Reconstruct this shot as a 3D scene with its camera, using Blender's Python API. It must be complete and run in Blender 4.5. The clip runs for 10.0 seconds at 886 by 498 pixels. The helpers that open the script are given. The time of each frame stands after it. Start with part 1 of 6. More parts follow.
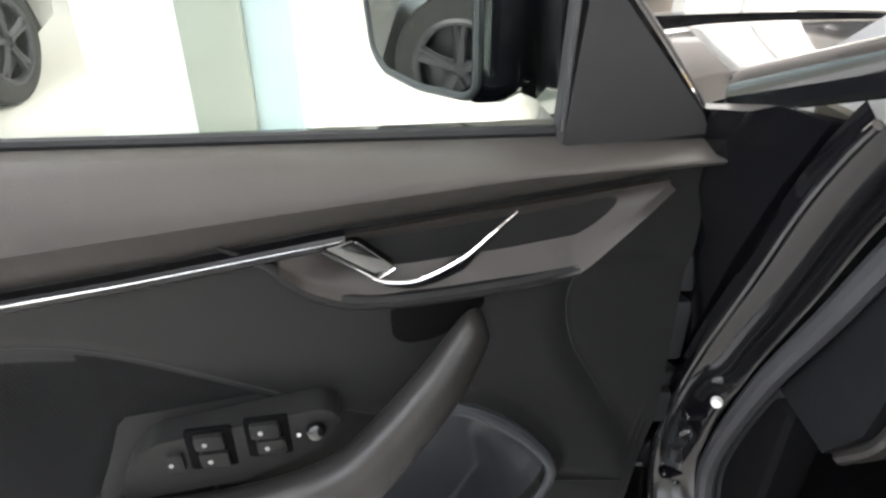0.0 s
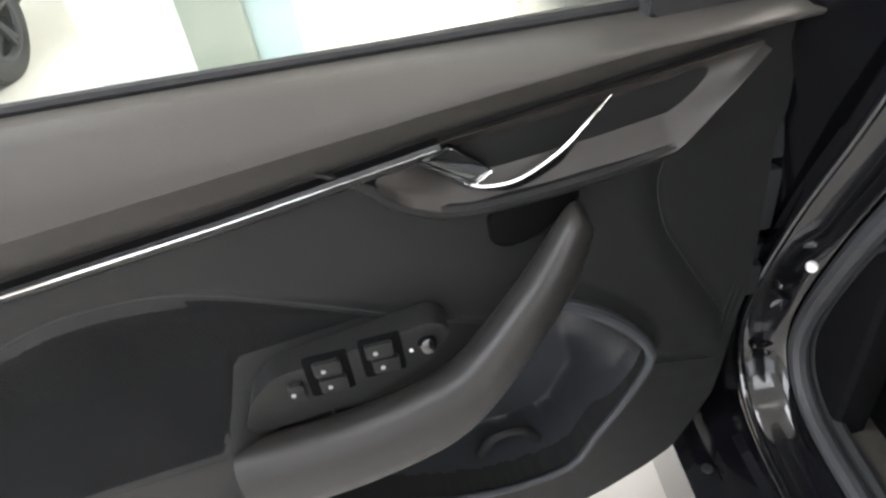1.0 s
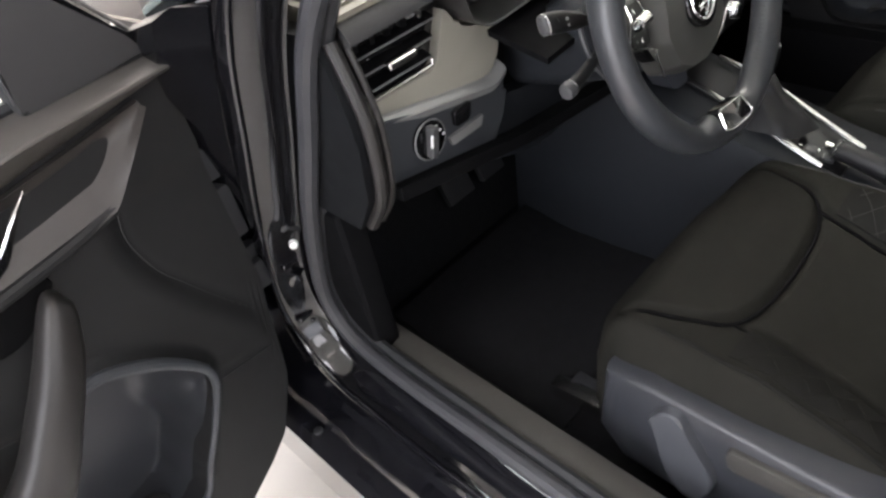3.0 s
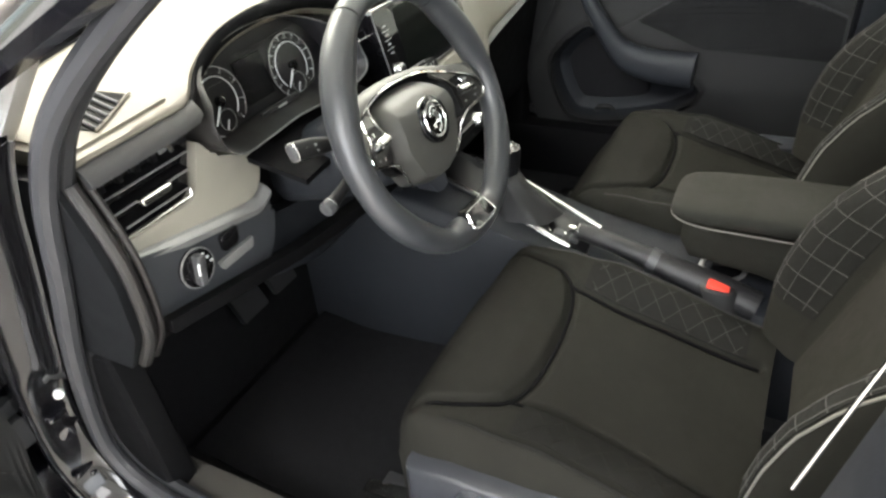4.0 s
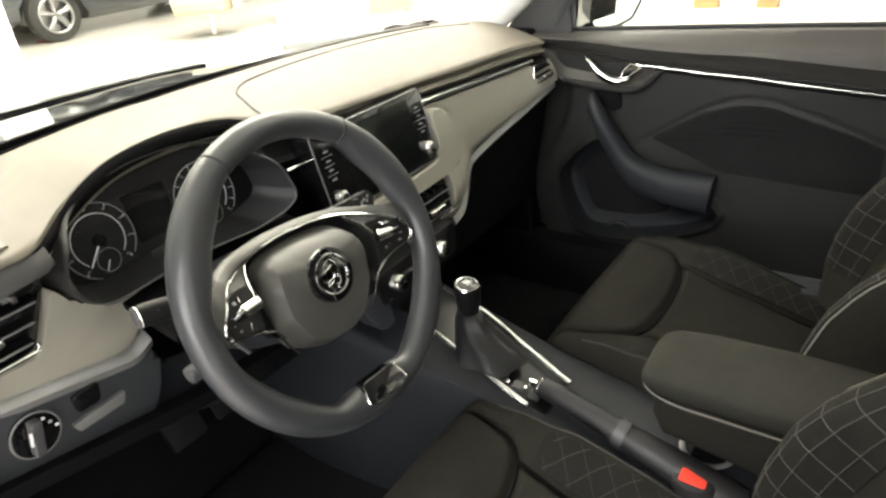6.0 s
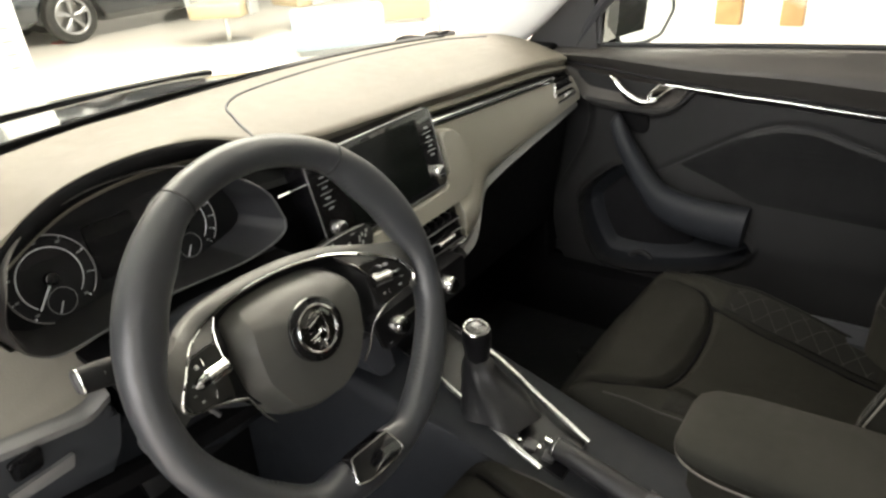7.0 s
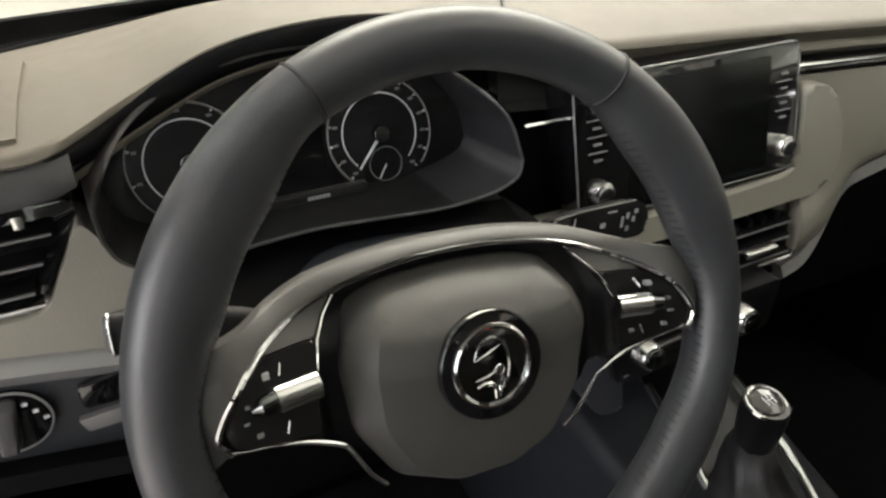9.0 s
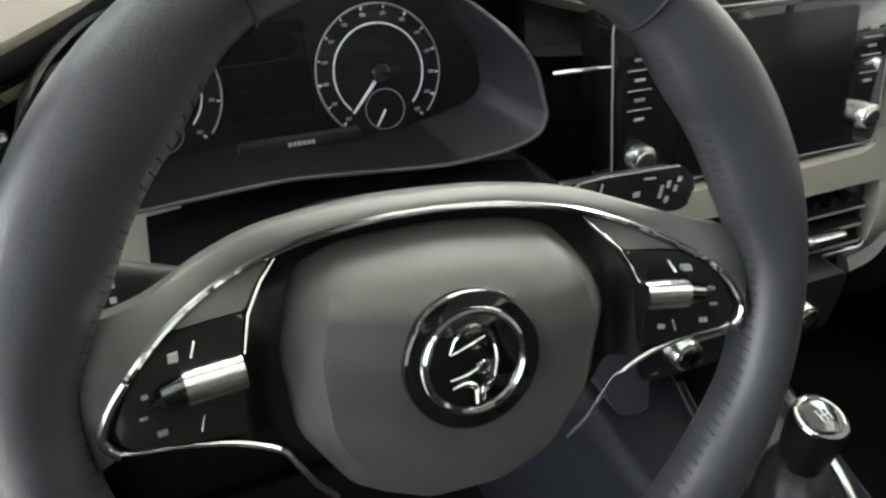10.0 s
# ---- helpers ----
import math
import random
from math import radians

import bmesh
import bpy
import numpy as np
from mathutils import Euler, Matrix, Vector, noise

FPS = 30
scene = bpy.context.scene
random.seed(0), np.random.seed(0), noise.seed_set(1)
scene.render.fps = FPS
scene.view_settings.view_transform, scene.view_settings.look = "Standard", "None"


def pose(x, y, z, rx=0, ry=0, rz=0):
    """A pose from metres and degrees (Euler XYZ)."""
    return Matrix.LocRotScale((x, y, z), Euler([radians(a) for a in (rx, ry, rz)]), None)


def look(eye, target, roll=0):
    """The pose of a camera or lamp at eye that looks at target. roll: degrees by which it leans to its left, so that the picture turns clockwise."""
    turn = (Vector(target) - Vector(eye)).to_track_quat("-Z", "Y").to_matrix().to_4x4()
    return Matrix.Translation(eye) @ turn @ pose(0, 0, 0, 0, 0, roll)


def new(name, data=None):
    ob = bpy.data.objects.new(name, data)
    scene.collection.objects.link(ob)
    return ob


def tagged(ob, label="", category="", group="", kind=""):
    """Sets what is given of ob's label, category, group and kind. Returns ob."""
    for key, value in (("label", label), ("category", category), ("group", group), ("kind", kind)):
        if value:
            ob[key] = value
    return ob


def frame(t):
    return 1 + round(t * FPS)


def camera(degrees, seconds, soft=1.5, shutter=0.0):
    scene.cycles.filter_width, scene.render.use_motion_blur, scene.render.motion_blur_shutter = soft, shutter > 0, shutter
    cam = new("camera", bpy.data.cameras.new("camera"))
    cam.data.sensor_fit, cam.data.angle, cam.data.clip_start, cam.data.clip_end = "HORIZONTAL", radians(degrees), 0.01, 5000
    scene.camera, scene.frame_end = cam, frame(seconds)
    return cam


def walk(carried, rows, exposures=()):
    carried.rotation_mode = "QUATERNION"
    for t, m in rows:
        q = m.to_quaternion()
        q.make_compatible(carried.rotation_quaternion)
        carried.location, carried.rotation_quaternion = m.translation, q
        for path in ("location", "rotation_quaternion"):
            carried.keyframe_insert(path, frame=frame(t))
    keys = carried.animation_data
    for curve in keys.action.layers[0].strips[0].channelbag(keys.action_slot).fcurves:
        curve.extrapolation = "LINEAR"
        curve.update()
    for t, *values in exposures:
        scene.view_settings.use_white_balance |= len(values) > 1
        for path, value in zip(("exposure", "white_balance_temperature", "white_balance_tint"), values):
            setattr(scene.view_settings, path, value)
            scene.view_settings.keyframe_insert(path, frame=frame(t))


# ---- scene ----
cam = camera(68.0, 10.0, soft=2.6)
PATH = [
    (0, (-1.112, -0.178, 1.193), (-1.079, 1.531, 0.155), -0.1),
    (0.5, (-1.148, -0.179, 1.173), (-1.172, 1.471, 0.043), -3.1),
    (1, (-1.196, -0.178, 1.176), (-1.214, 1.406, -0.045), -8.9),
    (1.5, (-1.178, -0.217, 1.188), (-1.22, 1.332, -0.076), -17.5),
    (2, (-1.14, -0.257, 1.19), (-1.008, 1.203, -0.17), -22.1),
    (2.5, (-1.107, -0.3, 1.201), (-0.569, 1.053, -0.171), -18.1),
    (3, (-1.09, -0.338, 1.225), (-0.139, 0.838, -0.084), -11.5),
    (3.2, (-1.08, -0.349, 1.239), (-0.018, 0.756, -0.045), -10.1),
    (4.3, (-1.043, -0.426, 1.261), (0.425, 0.366, 0.158), -5.8),
    (4.5, (-1.016, -0.443, 1.269), (0.462, 0.363, 0.189), -5.6),
    (5, (-0.942, -0.462, 1.272), (0.551, 0.403, 0.261), -4.9),
    (5.5, (-0.87, -0.47, 1.269), (0.595, 0.491, 0.306), -5.8),
    (6, (-0.806, -0.49, 1.267), (0.611, 0.555, 0.317), -5.7),
    (7.3, (-0.681, -0.382, 1.247), (0.715, 0.725, 0.339), -3.5),
    (7.5, (-0.664, -0.353, 1.244), (0.696, 0.808, 0.349), -1.8),
    (8, (-0.582, -0.311, 1.208), (0.539, 1.07, 0.292), -0.4),
    (8.5, (-0.531, -0.274, 1.172), (0.388, 1.21, 0.195), -0.3),
    (9, (-0.497, -0.234, 1.144), (0.234, 1.299, 0.087), -1.0),
    (9.5, (-0.466, -0.204, 1.117), (0.190, 1.345, 0.036), -0.2),
    (10, (-0.442, -0.184, 1.096), (0.157, 1.353, -0.035), 0.1),
]
# the clip's own exposure, in stops
EXPOSURE = [(0.0, -0.05, 6450, 14), (1.5, -0.05, 6450, 15), (2.2, -0.05, 6500, 17), (3.0, 0.0, 6550, 19), (4.5, 1.0, 6800, 11), (5.0, 0.82, 6850, 12), (6.0, 0.35, 7100, 14), (7.5, -0.15, 7150, 17), (8.0, -0.35, 7100, 18), (9.0, -0.3, 6900, 17), (9.5, -0.15, 6550, 13), (10.0, 0.2, 6400, 13)]
walk(cam, [(t, look(eye, target, roll)) for t, eye, target, roll in PATH], EXPOSURE)

# ---- world, lamps and exposure ----
world = bpy.data.worlds.new("world")
world.use_nodes = True
world.node_tree.nodes["Background"].inputs[0].default_value = (0.9, 0.95, 1.0, 1)
world.node_tree.nodes["Background"].inputs[1].default_value = 0.4
scene.world = world
scene.view_settings.exposure = 0.0


def area_lamp(name, loc, target, sx, sy, power, color=(1, 1, 1)):
    d = bpy.data.lights.new(name, "AREA")
    d.shape, d.size, d.size_y, d.energy, d.color = "RECTANGLE", sx, sy, power, color
    o = new(name, d)
    o.matrix_basis = look(loc, target)
    return o


# ceiling light fields of the showroom, then two added cool fills at its left
area_lamp("lamp_front", (2.1, 4.0, 4.05), (2.1, 3.8, 0), 5.0, 3.0, 800, (1.0, 0.97, 0.88))
area_lamp("lamp_side", (-3.6, 0.55, 4.05), (-2.4, 0.55, 0), 3.4, 1.6, 240, (0.95, 0.98, 1.0))
area_lamp("lamp_rear", (0.0, -5.0, 4.05), (0.0, -5.0, 0), 5.0, 3.0, 300, (0.94, 0.98, 1.0))
area_lamp("lamp_far_side", (5.6, 2.5, 4.05), (5.4, 2.5, 0), 3.0, 5.0, 420, (1.0, 0.98, 0.94))
area_lamp("lamp_far_rear", (3.4, -1.3, 4.05), (3.2, -1.2, 0), 3.0, 3.0, 90, (1.0, 0.985, 0.93))
# added behind the car to brighten the open door; no window is built there
area_lamp("window_light", (-2.7, -6.0, 2.5), (-1.2, 0.3, 0.7), 2.6, 2.2, 50, (0.80, 0.90, 1.0))
# set for the bright left edge of the wheel rim, before a plain wall
area_lamp("window_light", (-6.4, -0.6, 2.1), (-0.4, 0.0, 0.9), 4.4, 2.6, 310, (0.87, 0.94, 1.0))


# ---- materials ----
def material(name, color, rough=0.5, metal=0.0, grain=0.0, grain_scale=900.0, vary=0.12, vary_scale=9.0, coat=0.0, spec=0.4, warm=None, sheen=0.0):
    m = bpy.data.materials.new(name)
    m.use_nodes = True
    nt = m.node_tree
    b = nt.nodes["Principled BSDF"]
    b.inputs["Roughness"].default_value = rough
    b.inputs["Metallic"].default_value = metal
    b.inputs["Specular IOR Level"].default_value = spec
    b.inputs["Coat Weight"].default_value = coat
    b.inputs["Coat Roughness"].default_value = 0.04
    if sheen:
        b.inputs["Sheen Weight"].default_value = sheen
        b.inputs["Sheen Roughness"].default_value = 0.5
    tc = nt.nodes.new("ShaderNodeTexCoord")
    n1 = nt.nodes.new("ShaderNodeTexNoise")
    n1.inputs["Scale"].default_value, n1.inputs["Detail"].default_value = vary_scale, 5.0
    nt.links.new(tc.outputs["Object"], n1.inputs["Vector"])
    ramp = nt.nodes.new("ShaderNodeMix")
    ramp.data_type = "RGBA"
    lo = [c * (1 - vary) for c in color]
    hi = [min(1, c * (1 + vary)) for c in (warm or color)]
    ramp.inputs[6].default_value = (*lo, 1)
    ramp.inputs[7].default_value = (*hi, 1)
    nt.links.new(n1.outputs["Fac"], ramp.inputs[0])
    nt.links.new(ramp.outputs[2], b.inputs["Base Color"])
    mr = nt.nodes.new("ShaderNodeMapRange")
    mr.inputs["To Min"].default_value, mr.inputs["To Max"].default_value = max(0.0, rough * 0.85), min(1.0, rough * 1.15)
    n3 = nt.nodes.new("ShaderNodeTexNoise")
    n3.inputs["Scale"].default_value = vary_scale * 5
    nt.links.new(tc.outputs["Object"], n3.inputs["Vector"])
    nt.links.new(n3.outputs["Fac"], mr.inputs["Value"])
    nt.links.new(mr.outputs["Result"], b.inputs["Roughness"])
    if grain:
        n2 = nt.nodes.new("ShaderNodeTexNoise")
        n2.inputs["Scale"].default_value, n2.inputs["Detail"].default_value = grain_scale, 2.0
        nt.links.new(tc.outputs["Object"], n2.inputs["Vector"])
        bump = nt.nodes.new("ShaderNodeBump")
        bump.inputs["Strength"].default_value, bump.inputs["Distance"].default_value = grain, 0.001
        nt.links.new(n2.outputs["Fac"], bump.inputs["Height"])
        nt.links.new(bump.outputs["Normal"], b.inputs["Normal"])
    return m


def woven(name, color, rough=0.85, scale=420.0, strength=0.5, warm=None):
    m = material(name, color, rough, vary=0.25, vary_scale=14, spec=0.06, warm=warm)
    nt = m.node_tree
    b = nt.nodes["Principled BSDF"]
    tc = nt.nodes["Texture Coordinate"]
    w1, w2 = nt.nodes.new("ShaderNodeTexWave"), nt.nodes.new("ShaderNodeTexWave")
    w1.bands_direction, w2.bands_direction = "X", "Y"
    for w in (w1, w2):
        w.inputs["Scale"].default_value, w.inputs["Distortion"].default_value = scale, 1.2
        nt.links.new(tc.outputs["Object"], w.inputs["Vector"])
    mul = nt.nodes.new("ShaderNodeMath")
    mul.operation = "MAXIMUM"
    nt.links.new(w1.outputs["Fac"], mul.inputs[0])
    nt.links.new(w2.outputs["Fac"], mul.inputs[1])
    bump = nt.nodes.new("ShaderNodeBump")
    bump.inputs["Strength"].default_value, bump.inputs["Distance"].default_value = strength, 0.0006
    nt.links.new(mul.outputs[0], bump.inputs["Height"])
    nt.links.new(bump.outputs["Normal"], b.inputs["Normal"])
    return m


def clear_glass(name, tint=(0.9, 0.97, 0.94), gloss=0.06):
    m = bpy.data.materials.new(name)
    m.use_nodes = True
    nt = m.node_tree
    nt.nodes.remove(nt.nodes["Principled BSDF"])
    tr, gl, mix = nt.nodes.new("ShaderNodeBsdfTransparent"), nt.nodes.new("ShaderNodeBsdfGlossy"), nt.nodes.new("ShaderNodeMixShader")
    tr.inputs["Color"].default_value = (*tint, 1)
    gl.inputs["Roughness"].default_value = 0.02
    mix.inputs[0].default_value = gloss
    nt.links.new(tr.outputs[0], mix.inputs[1])
    nt.links.new(gl.outputs[0], mix.inputs[2])
    nt.links.new(mix.outputs[0], nt.nodes["Material Output"].inputs["Surface"])
    return m


def glowing(name, color, strength):
    m = bpy.data.materials.new(name)
    m.use_nodes = True
    b = m.node_tree.nodes["Principled BSDF"]
    b.inputs["Base Color"].default_value = (*color, 1)
    b.inputs["Emission Color"].default_value = (*color, 1)
    b.inputs["Emission Strength"].default_value = strength
    return m


M = {
    "dash_top": material("dash_top_foam", (0.143, 0.131, 0.106), 0.55, grain=0.35, grain_scale=700, vary=0.08, warm=(0.149, 0.135, 0.106)),
    "pad": material("door_top_foam", (0.053, 0.0495, 0.045), 0.5, grain=0.35, grain_scale=700, vary=0.08),
    "plastic": material("black_grained_plastic", (0.0160, 0.0162, 0.0165), 0.5, grain=0.4, grain_scale=900, spec=0.22),
    "plastic2": material("charcoal_plastic", (0.040, 0.044, 0.050), 0.5, grain=0.35, grain_scale=800),
    "smooth": material("dark_satin_plastic", (0.052, 0.053, 0.055), 0.42, grain=0.1, grain_scale=1200),
    "bezel": material("satin_bronze_grey_plastic", (0.043, 0.039, 0.036), 0.38, grain=0.15, grain_scale=1500),
    "decor": material("light_textured_decor", (0.26, 0.25, 0.215), 0.42, grain=0.3, grain_scale=500, vary=0.06),
    "decor_edge": material("silver_grey_decor_edge", (0.22, 0.222, 0.222), 0.36, metal=0.3, vary=0.05),
    "gloss": material("piano_black", (0.006, 0.006, 0.007), 0.08, coat=1.0, vary=0.02),
    "paint": material("black_car_paint", (0.006, 0.006, 0.008), 0.12, coat=1.0, vary=0.03),
    "jamb": material("black_jamb_paint", (0.004, 0.004, 0.005), 0.14, coat=0.0, spec=0.26, vary=0.03),
    # besides linings, blackens footwell parts in place of the deep shade on them
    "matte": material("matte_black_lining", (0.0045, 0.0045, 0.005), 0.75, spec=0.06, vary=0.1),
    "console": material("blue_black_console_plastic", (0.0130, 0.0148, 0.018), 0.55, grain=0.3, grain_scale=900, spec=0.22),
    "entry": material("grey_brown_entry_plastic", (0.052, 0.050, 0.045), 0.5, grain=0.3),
    "sail": material("black_brown_sail_plastic", (0.034, 0.034, 0.035), 0.5, grain=0.2, grain_scale=1200),
    "lever": material("pale_grey_lever_plastic", (0.062, 0.066, 0.074), 0.45, grain=0.15, grain_scale=1200),
    "cap": material("black_end_cap_plastic", (0.0080, 0.0085, 0.0095), 0.55, grain=0.3, grain_scale=900, spec=0.14),
    "channel": material("black_channel_paint", (0.004, 0.004, 0.005), 0.10, coat=0.35, spec=0.4, vary=0.03),
    "quilt": material("grey_quilt_thread", (0.046, 0.046, 0.042), 0.8),
    "quilt_dim": material("dark_grey_quilt_thread", (0.027, 0.027, 0.025), 0.8),
    "chrome": material("chrome", (0.78, 0.78, 0.78), 0.08, metal=1.0, vary=0.03),
    "satin": material("satin_silver", (0.7, 0.7, 0.69), 0.25, metal=1.0, vary=0.04),
    "leather": material("wheel_leather", (0.034, 0.0365, 0.040), 0.36, grain=0.16, grain_scale=1500, vary=0.08, spec=0.6),
    "fabric": woven("dark_seat_fabric", (0.0176, 0.0172, 0.0144)),
    "fabric2": woven("charcoal_quilted_fabric", (0.0134, 0.0133, 0.0120)),
    "door_cloth": woven("dark_door_cloth", (0.0122, 0.0124, 0.0130)),
    "arm_cloth": woven("armrest_cloth", (0.025, 0.0252, 0.022)),
    "stitch": material("grey_thread", (0.14, 0.135, 0.12), 0.8),
    "carpet": material("black_carpet", (0.0095, 0.0095, 0.0105), 0.95, grain=1.0, grain_scale=350, vary=0.4, vary_scale=60, spec=0.1),
    "rubber": material("black_rubber", (0.017, 0.018, 0.020), 0.6, grain=0.2),
    "seal": material("grey_rubber_seal", (0.036, 0.037, 0.041), 0.5, vary=0.1),
    "glass": clear_glass("window_glass", (0.92, 0.97, 0.95), 0.02),
    "wind_glass": clear_glass("windscreen_glass", (0.93, 0.97, 0.95), 0.03),
    "lens": clear_glass("clear_cover", (0.98, 0.98, 0.98), 0.012),
    "screen": material("dark_display_glass", (0.006, 0.0075, 0.0065), 0.12, spec=0.3, vary=0.1),
    "mirror": material("mirror_glass", (0.9, 0.92, 0.92), 0.01, metal=1.0, vary=0.0),
    "print": material("white_print", (0.75, 0.77, 0.78), 0.5),
    "dial_print": material("grey_white_dial_print", (0.55, 0.57, 0.60), 0.5),
    "key_print": material("dim_grey_print", (0.20, 0.21, 0.21), 0.5),
    "dial_black": material("satin_black_dial", (0.007, 0.007, 0.008), 0.3, spec=0.3, vary=0.05),
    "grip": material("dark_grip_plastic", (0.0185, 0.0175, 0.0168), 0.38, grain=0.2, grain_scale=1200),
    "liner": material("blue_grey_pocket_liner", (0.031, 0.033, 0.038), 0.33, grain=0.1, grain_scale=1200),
    "gaiter": material("soft_black_leather", (0.011, 0.011, 0.012), 0.45, grain=0.4, grain_scale=500, spec=0.35),
    # lit and shaded tones of one dial well; the darker also covers the spokes
    "well": material("lit_dial_surround", (0.014, 0.0145, 0.0165), 0.50, grain=0.1, grain_scale=1200, spec=0.25),
    "well_dark": material("black_spoke_and_shaded_surround", (0.0065, 0.0065, 0.007), 0.45, spec=0.15),
    "key_pad": material("satin_black_key_pad", (0.010, 0.0098, 0.0092), 0.30, spec=0.4, vary=0.05),
    "dark_chrome": material("dark_chrome", (0.16, 0.165, 0.165), 0.10, metal=1.0, vary=0.05),
    "red": material("red_plastic", (0.75, 0.06, 0.04), 0.4),
    "red_patch": material("red_patch", (0.4, 0.03, 0.02), 0.5),
    "pillar": material("light_pillar_trim", (0.74, 0.74, 0.73), 0.6, grain=0.2, vary=0.04),
    "roof": woven("light_roof_lining", (0.5, 0.5, 0.48), scale=300),
    "floor": material("white_floor_tile", (0.78, 0.76, 0.73), 0.18, vary=0.05, vary_scale=1.5, warm=(0.8, 0.75, 0.68)),
    "wall": material("white_wall_paint", (0.82, 0.82, 0.81), 0.7, vary=0.02, vary_scale=0.8),
    "column": material("grey_green_column", (0.33, 0.355, 0.31), 0.6, vary=0.04),
    "column2": material("pale_blue_column", (0.46, 0.57, 0.59), 0.5, vary=0.04),
    "wood": material("orange_brown_wood", (0.42, 0.24, 0.11), 0.5, vary=0.3, vary_scale=6),
    "grey_paint": material("grey_car_paint", (0.075, 0.078, 0.075), 0.3, metal=0.4, coat=1.0, vary=0.05),
    "dark_paint": material("dark_blue_car_paint", (0.012, 0.016, 0.022), 0.2, coat=1.0, vary=0.05),
    "white_paint": material("white_car_paint", (0.8, 0.8, 0.79), 0.25, coat=1.0, vary=0.02),
    "red_paint": material("red_car_paint", (0.5, 0.02, 0.02), 0.25, coat=1.0, vary=0.03),
    "tyre": material("tyre_rubber", (0.018, 0.018, 0.018), 0.75, grain=0.3, grain_scale=200),
    "alloy": material("alloy_wheel", (0.3, 0.3, 0.31), 0.3, metal=1.0, vary=0.05),
    "dark_alloy": material("dark_alloy_wheel", (0.05, 0.05, 0.055), 0.35, metal=0.6, vary=0.05),
    "tint": material("dark_tinted_glass", (0.01, 0.012, 0.013), 0.05, coat=1.0, vary=0.02),
    "lamp_glass": material("headlamp_glass", (0.6, 0.62, 0.62), 0.1, metal=0.5, coat=1.0),
    "panel_light": glowing("ceiling_panel_light", (1.0, 0.97, 0.9), 3.0),
    "tan": material("tan_upholstery", (0.45, 0.36, 0.24), 0.7, vary=0.1),
    "airbag": material("satin_airbag_cover", (0.060, 0.060, 0.055), 0.46, grain=0.12, grain_scale=1200, vary=0.05),
    "paper": material("white_paper", (0.85, 0.85, 0.84), 0.7, vary=0.02),
    "blue_paper": material("pale_blue_board", (0.26, 0.33, 0.37), 0.6, vary=0.04),
    "grey_board": material("grey_board", (0.35, 0.36, 0.36), 0.6, vary=0.05),
}

# ---- mesh helpers ----
WORLD_OF = {}


def thing(name, loc, label, category, group="", kind=""):
    o = new(name)
    o.empty_display_size = 0.05
    o.location = loc
    WORLD_OF[o.name] = Matrix.Translation(loc)
    return tagged(o, label, category, group, kind)


def finish(name, bm, mat, smooth=True, angle=35):
    bmesh.ops.remove_doubles(bm, verts=bm.verts, dist=1e-6)
    bmesh.ops.recalc_face_normals(bm, faces=bm.faces)
    me = bpy.data.meshes.new(name)
    bm.to_mesh(me)
    bm.free()
    me.materials.append(M[mat] if isinstance(mat, str) else mat)
    if smooth:
        me.polygons.foreach_set("use_smooth", [True] * len(me.polygons))
        me.set_sharp_from_angle(angle=radians(angle))
    return me


def part(name, bm, mat, parent, label="", smooth=True, angle=35):
    ob = new(name, finish(name, bm, mat, smooth, angle))
    ob.parent = parent
    ob.matrix_parent_inverse = WORLD_OF[parent.name].inverted()
    WORLD_OF[ob.name] = Matrix.Identity(4)
    return tagged(ob, label)


def solo(name, bm, mat, label, category, group="", kind="", smooth=True, angle=35):
    ob = new(name, finish(name, bm, mat, smooth, angle))
    WORLD_OF[ob.name] = Matrix.Identity(4)
    return tagged(ob, label, category, group, kind)


def spline(pts, n):
    """Catmull-Rom through the points, n samples in all."""
    p = [Vector(q) for q in pts]
    p = [2 * p[0] - p[1]] + p + [2 * p[-1] - p[-2]]
    out, m = [], len(pts) - 1
    for i in range(n):
        u = i / (n - 1) * m
        k = min(int(u), m - 1)
        t = u - k
        a, b, c, d = p[k : k + 4]
        out.append(0.5 * (2 * b + (c - a) * t + (2 * a - 5 * b + 4 * c - d) * t * t + (3 * b - a - 3 * c + d) * t ** 3))
    return out


def lerp_at(x, xs, ys):
    return float(np.interp(x, xs, ys))


def step(a, b, x):
    t = min(1.0, max(0.0, (x - a) / (b - a))) if a != b else float(x > a)
    return t * t * (3 - 2 * t)


def skin(rings, closed=True, caps=True, bm=None, around=False):
    bm = bm or bmesh.new()
    vs = [[bm.verts.new(q) for q in r] for r in rings]
    n = len(vs[0])
    for i in range(len(vs) - 1 + (1 if around else 0)):
        r0, r1 = vs[i], vs[(i + 1) % len(vs)]
        for j in range(n if closed else n - 1):
            k = (j + 1) % n
            bm.faces.new((r0[j], r0[k], r1[k], r1[j]))
    if closed and caps and not around:
        bm.faces.new(vs[0])
        bm.faces.new(list(reversed(vs[-1])))
    return bm


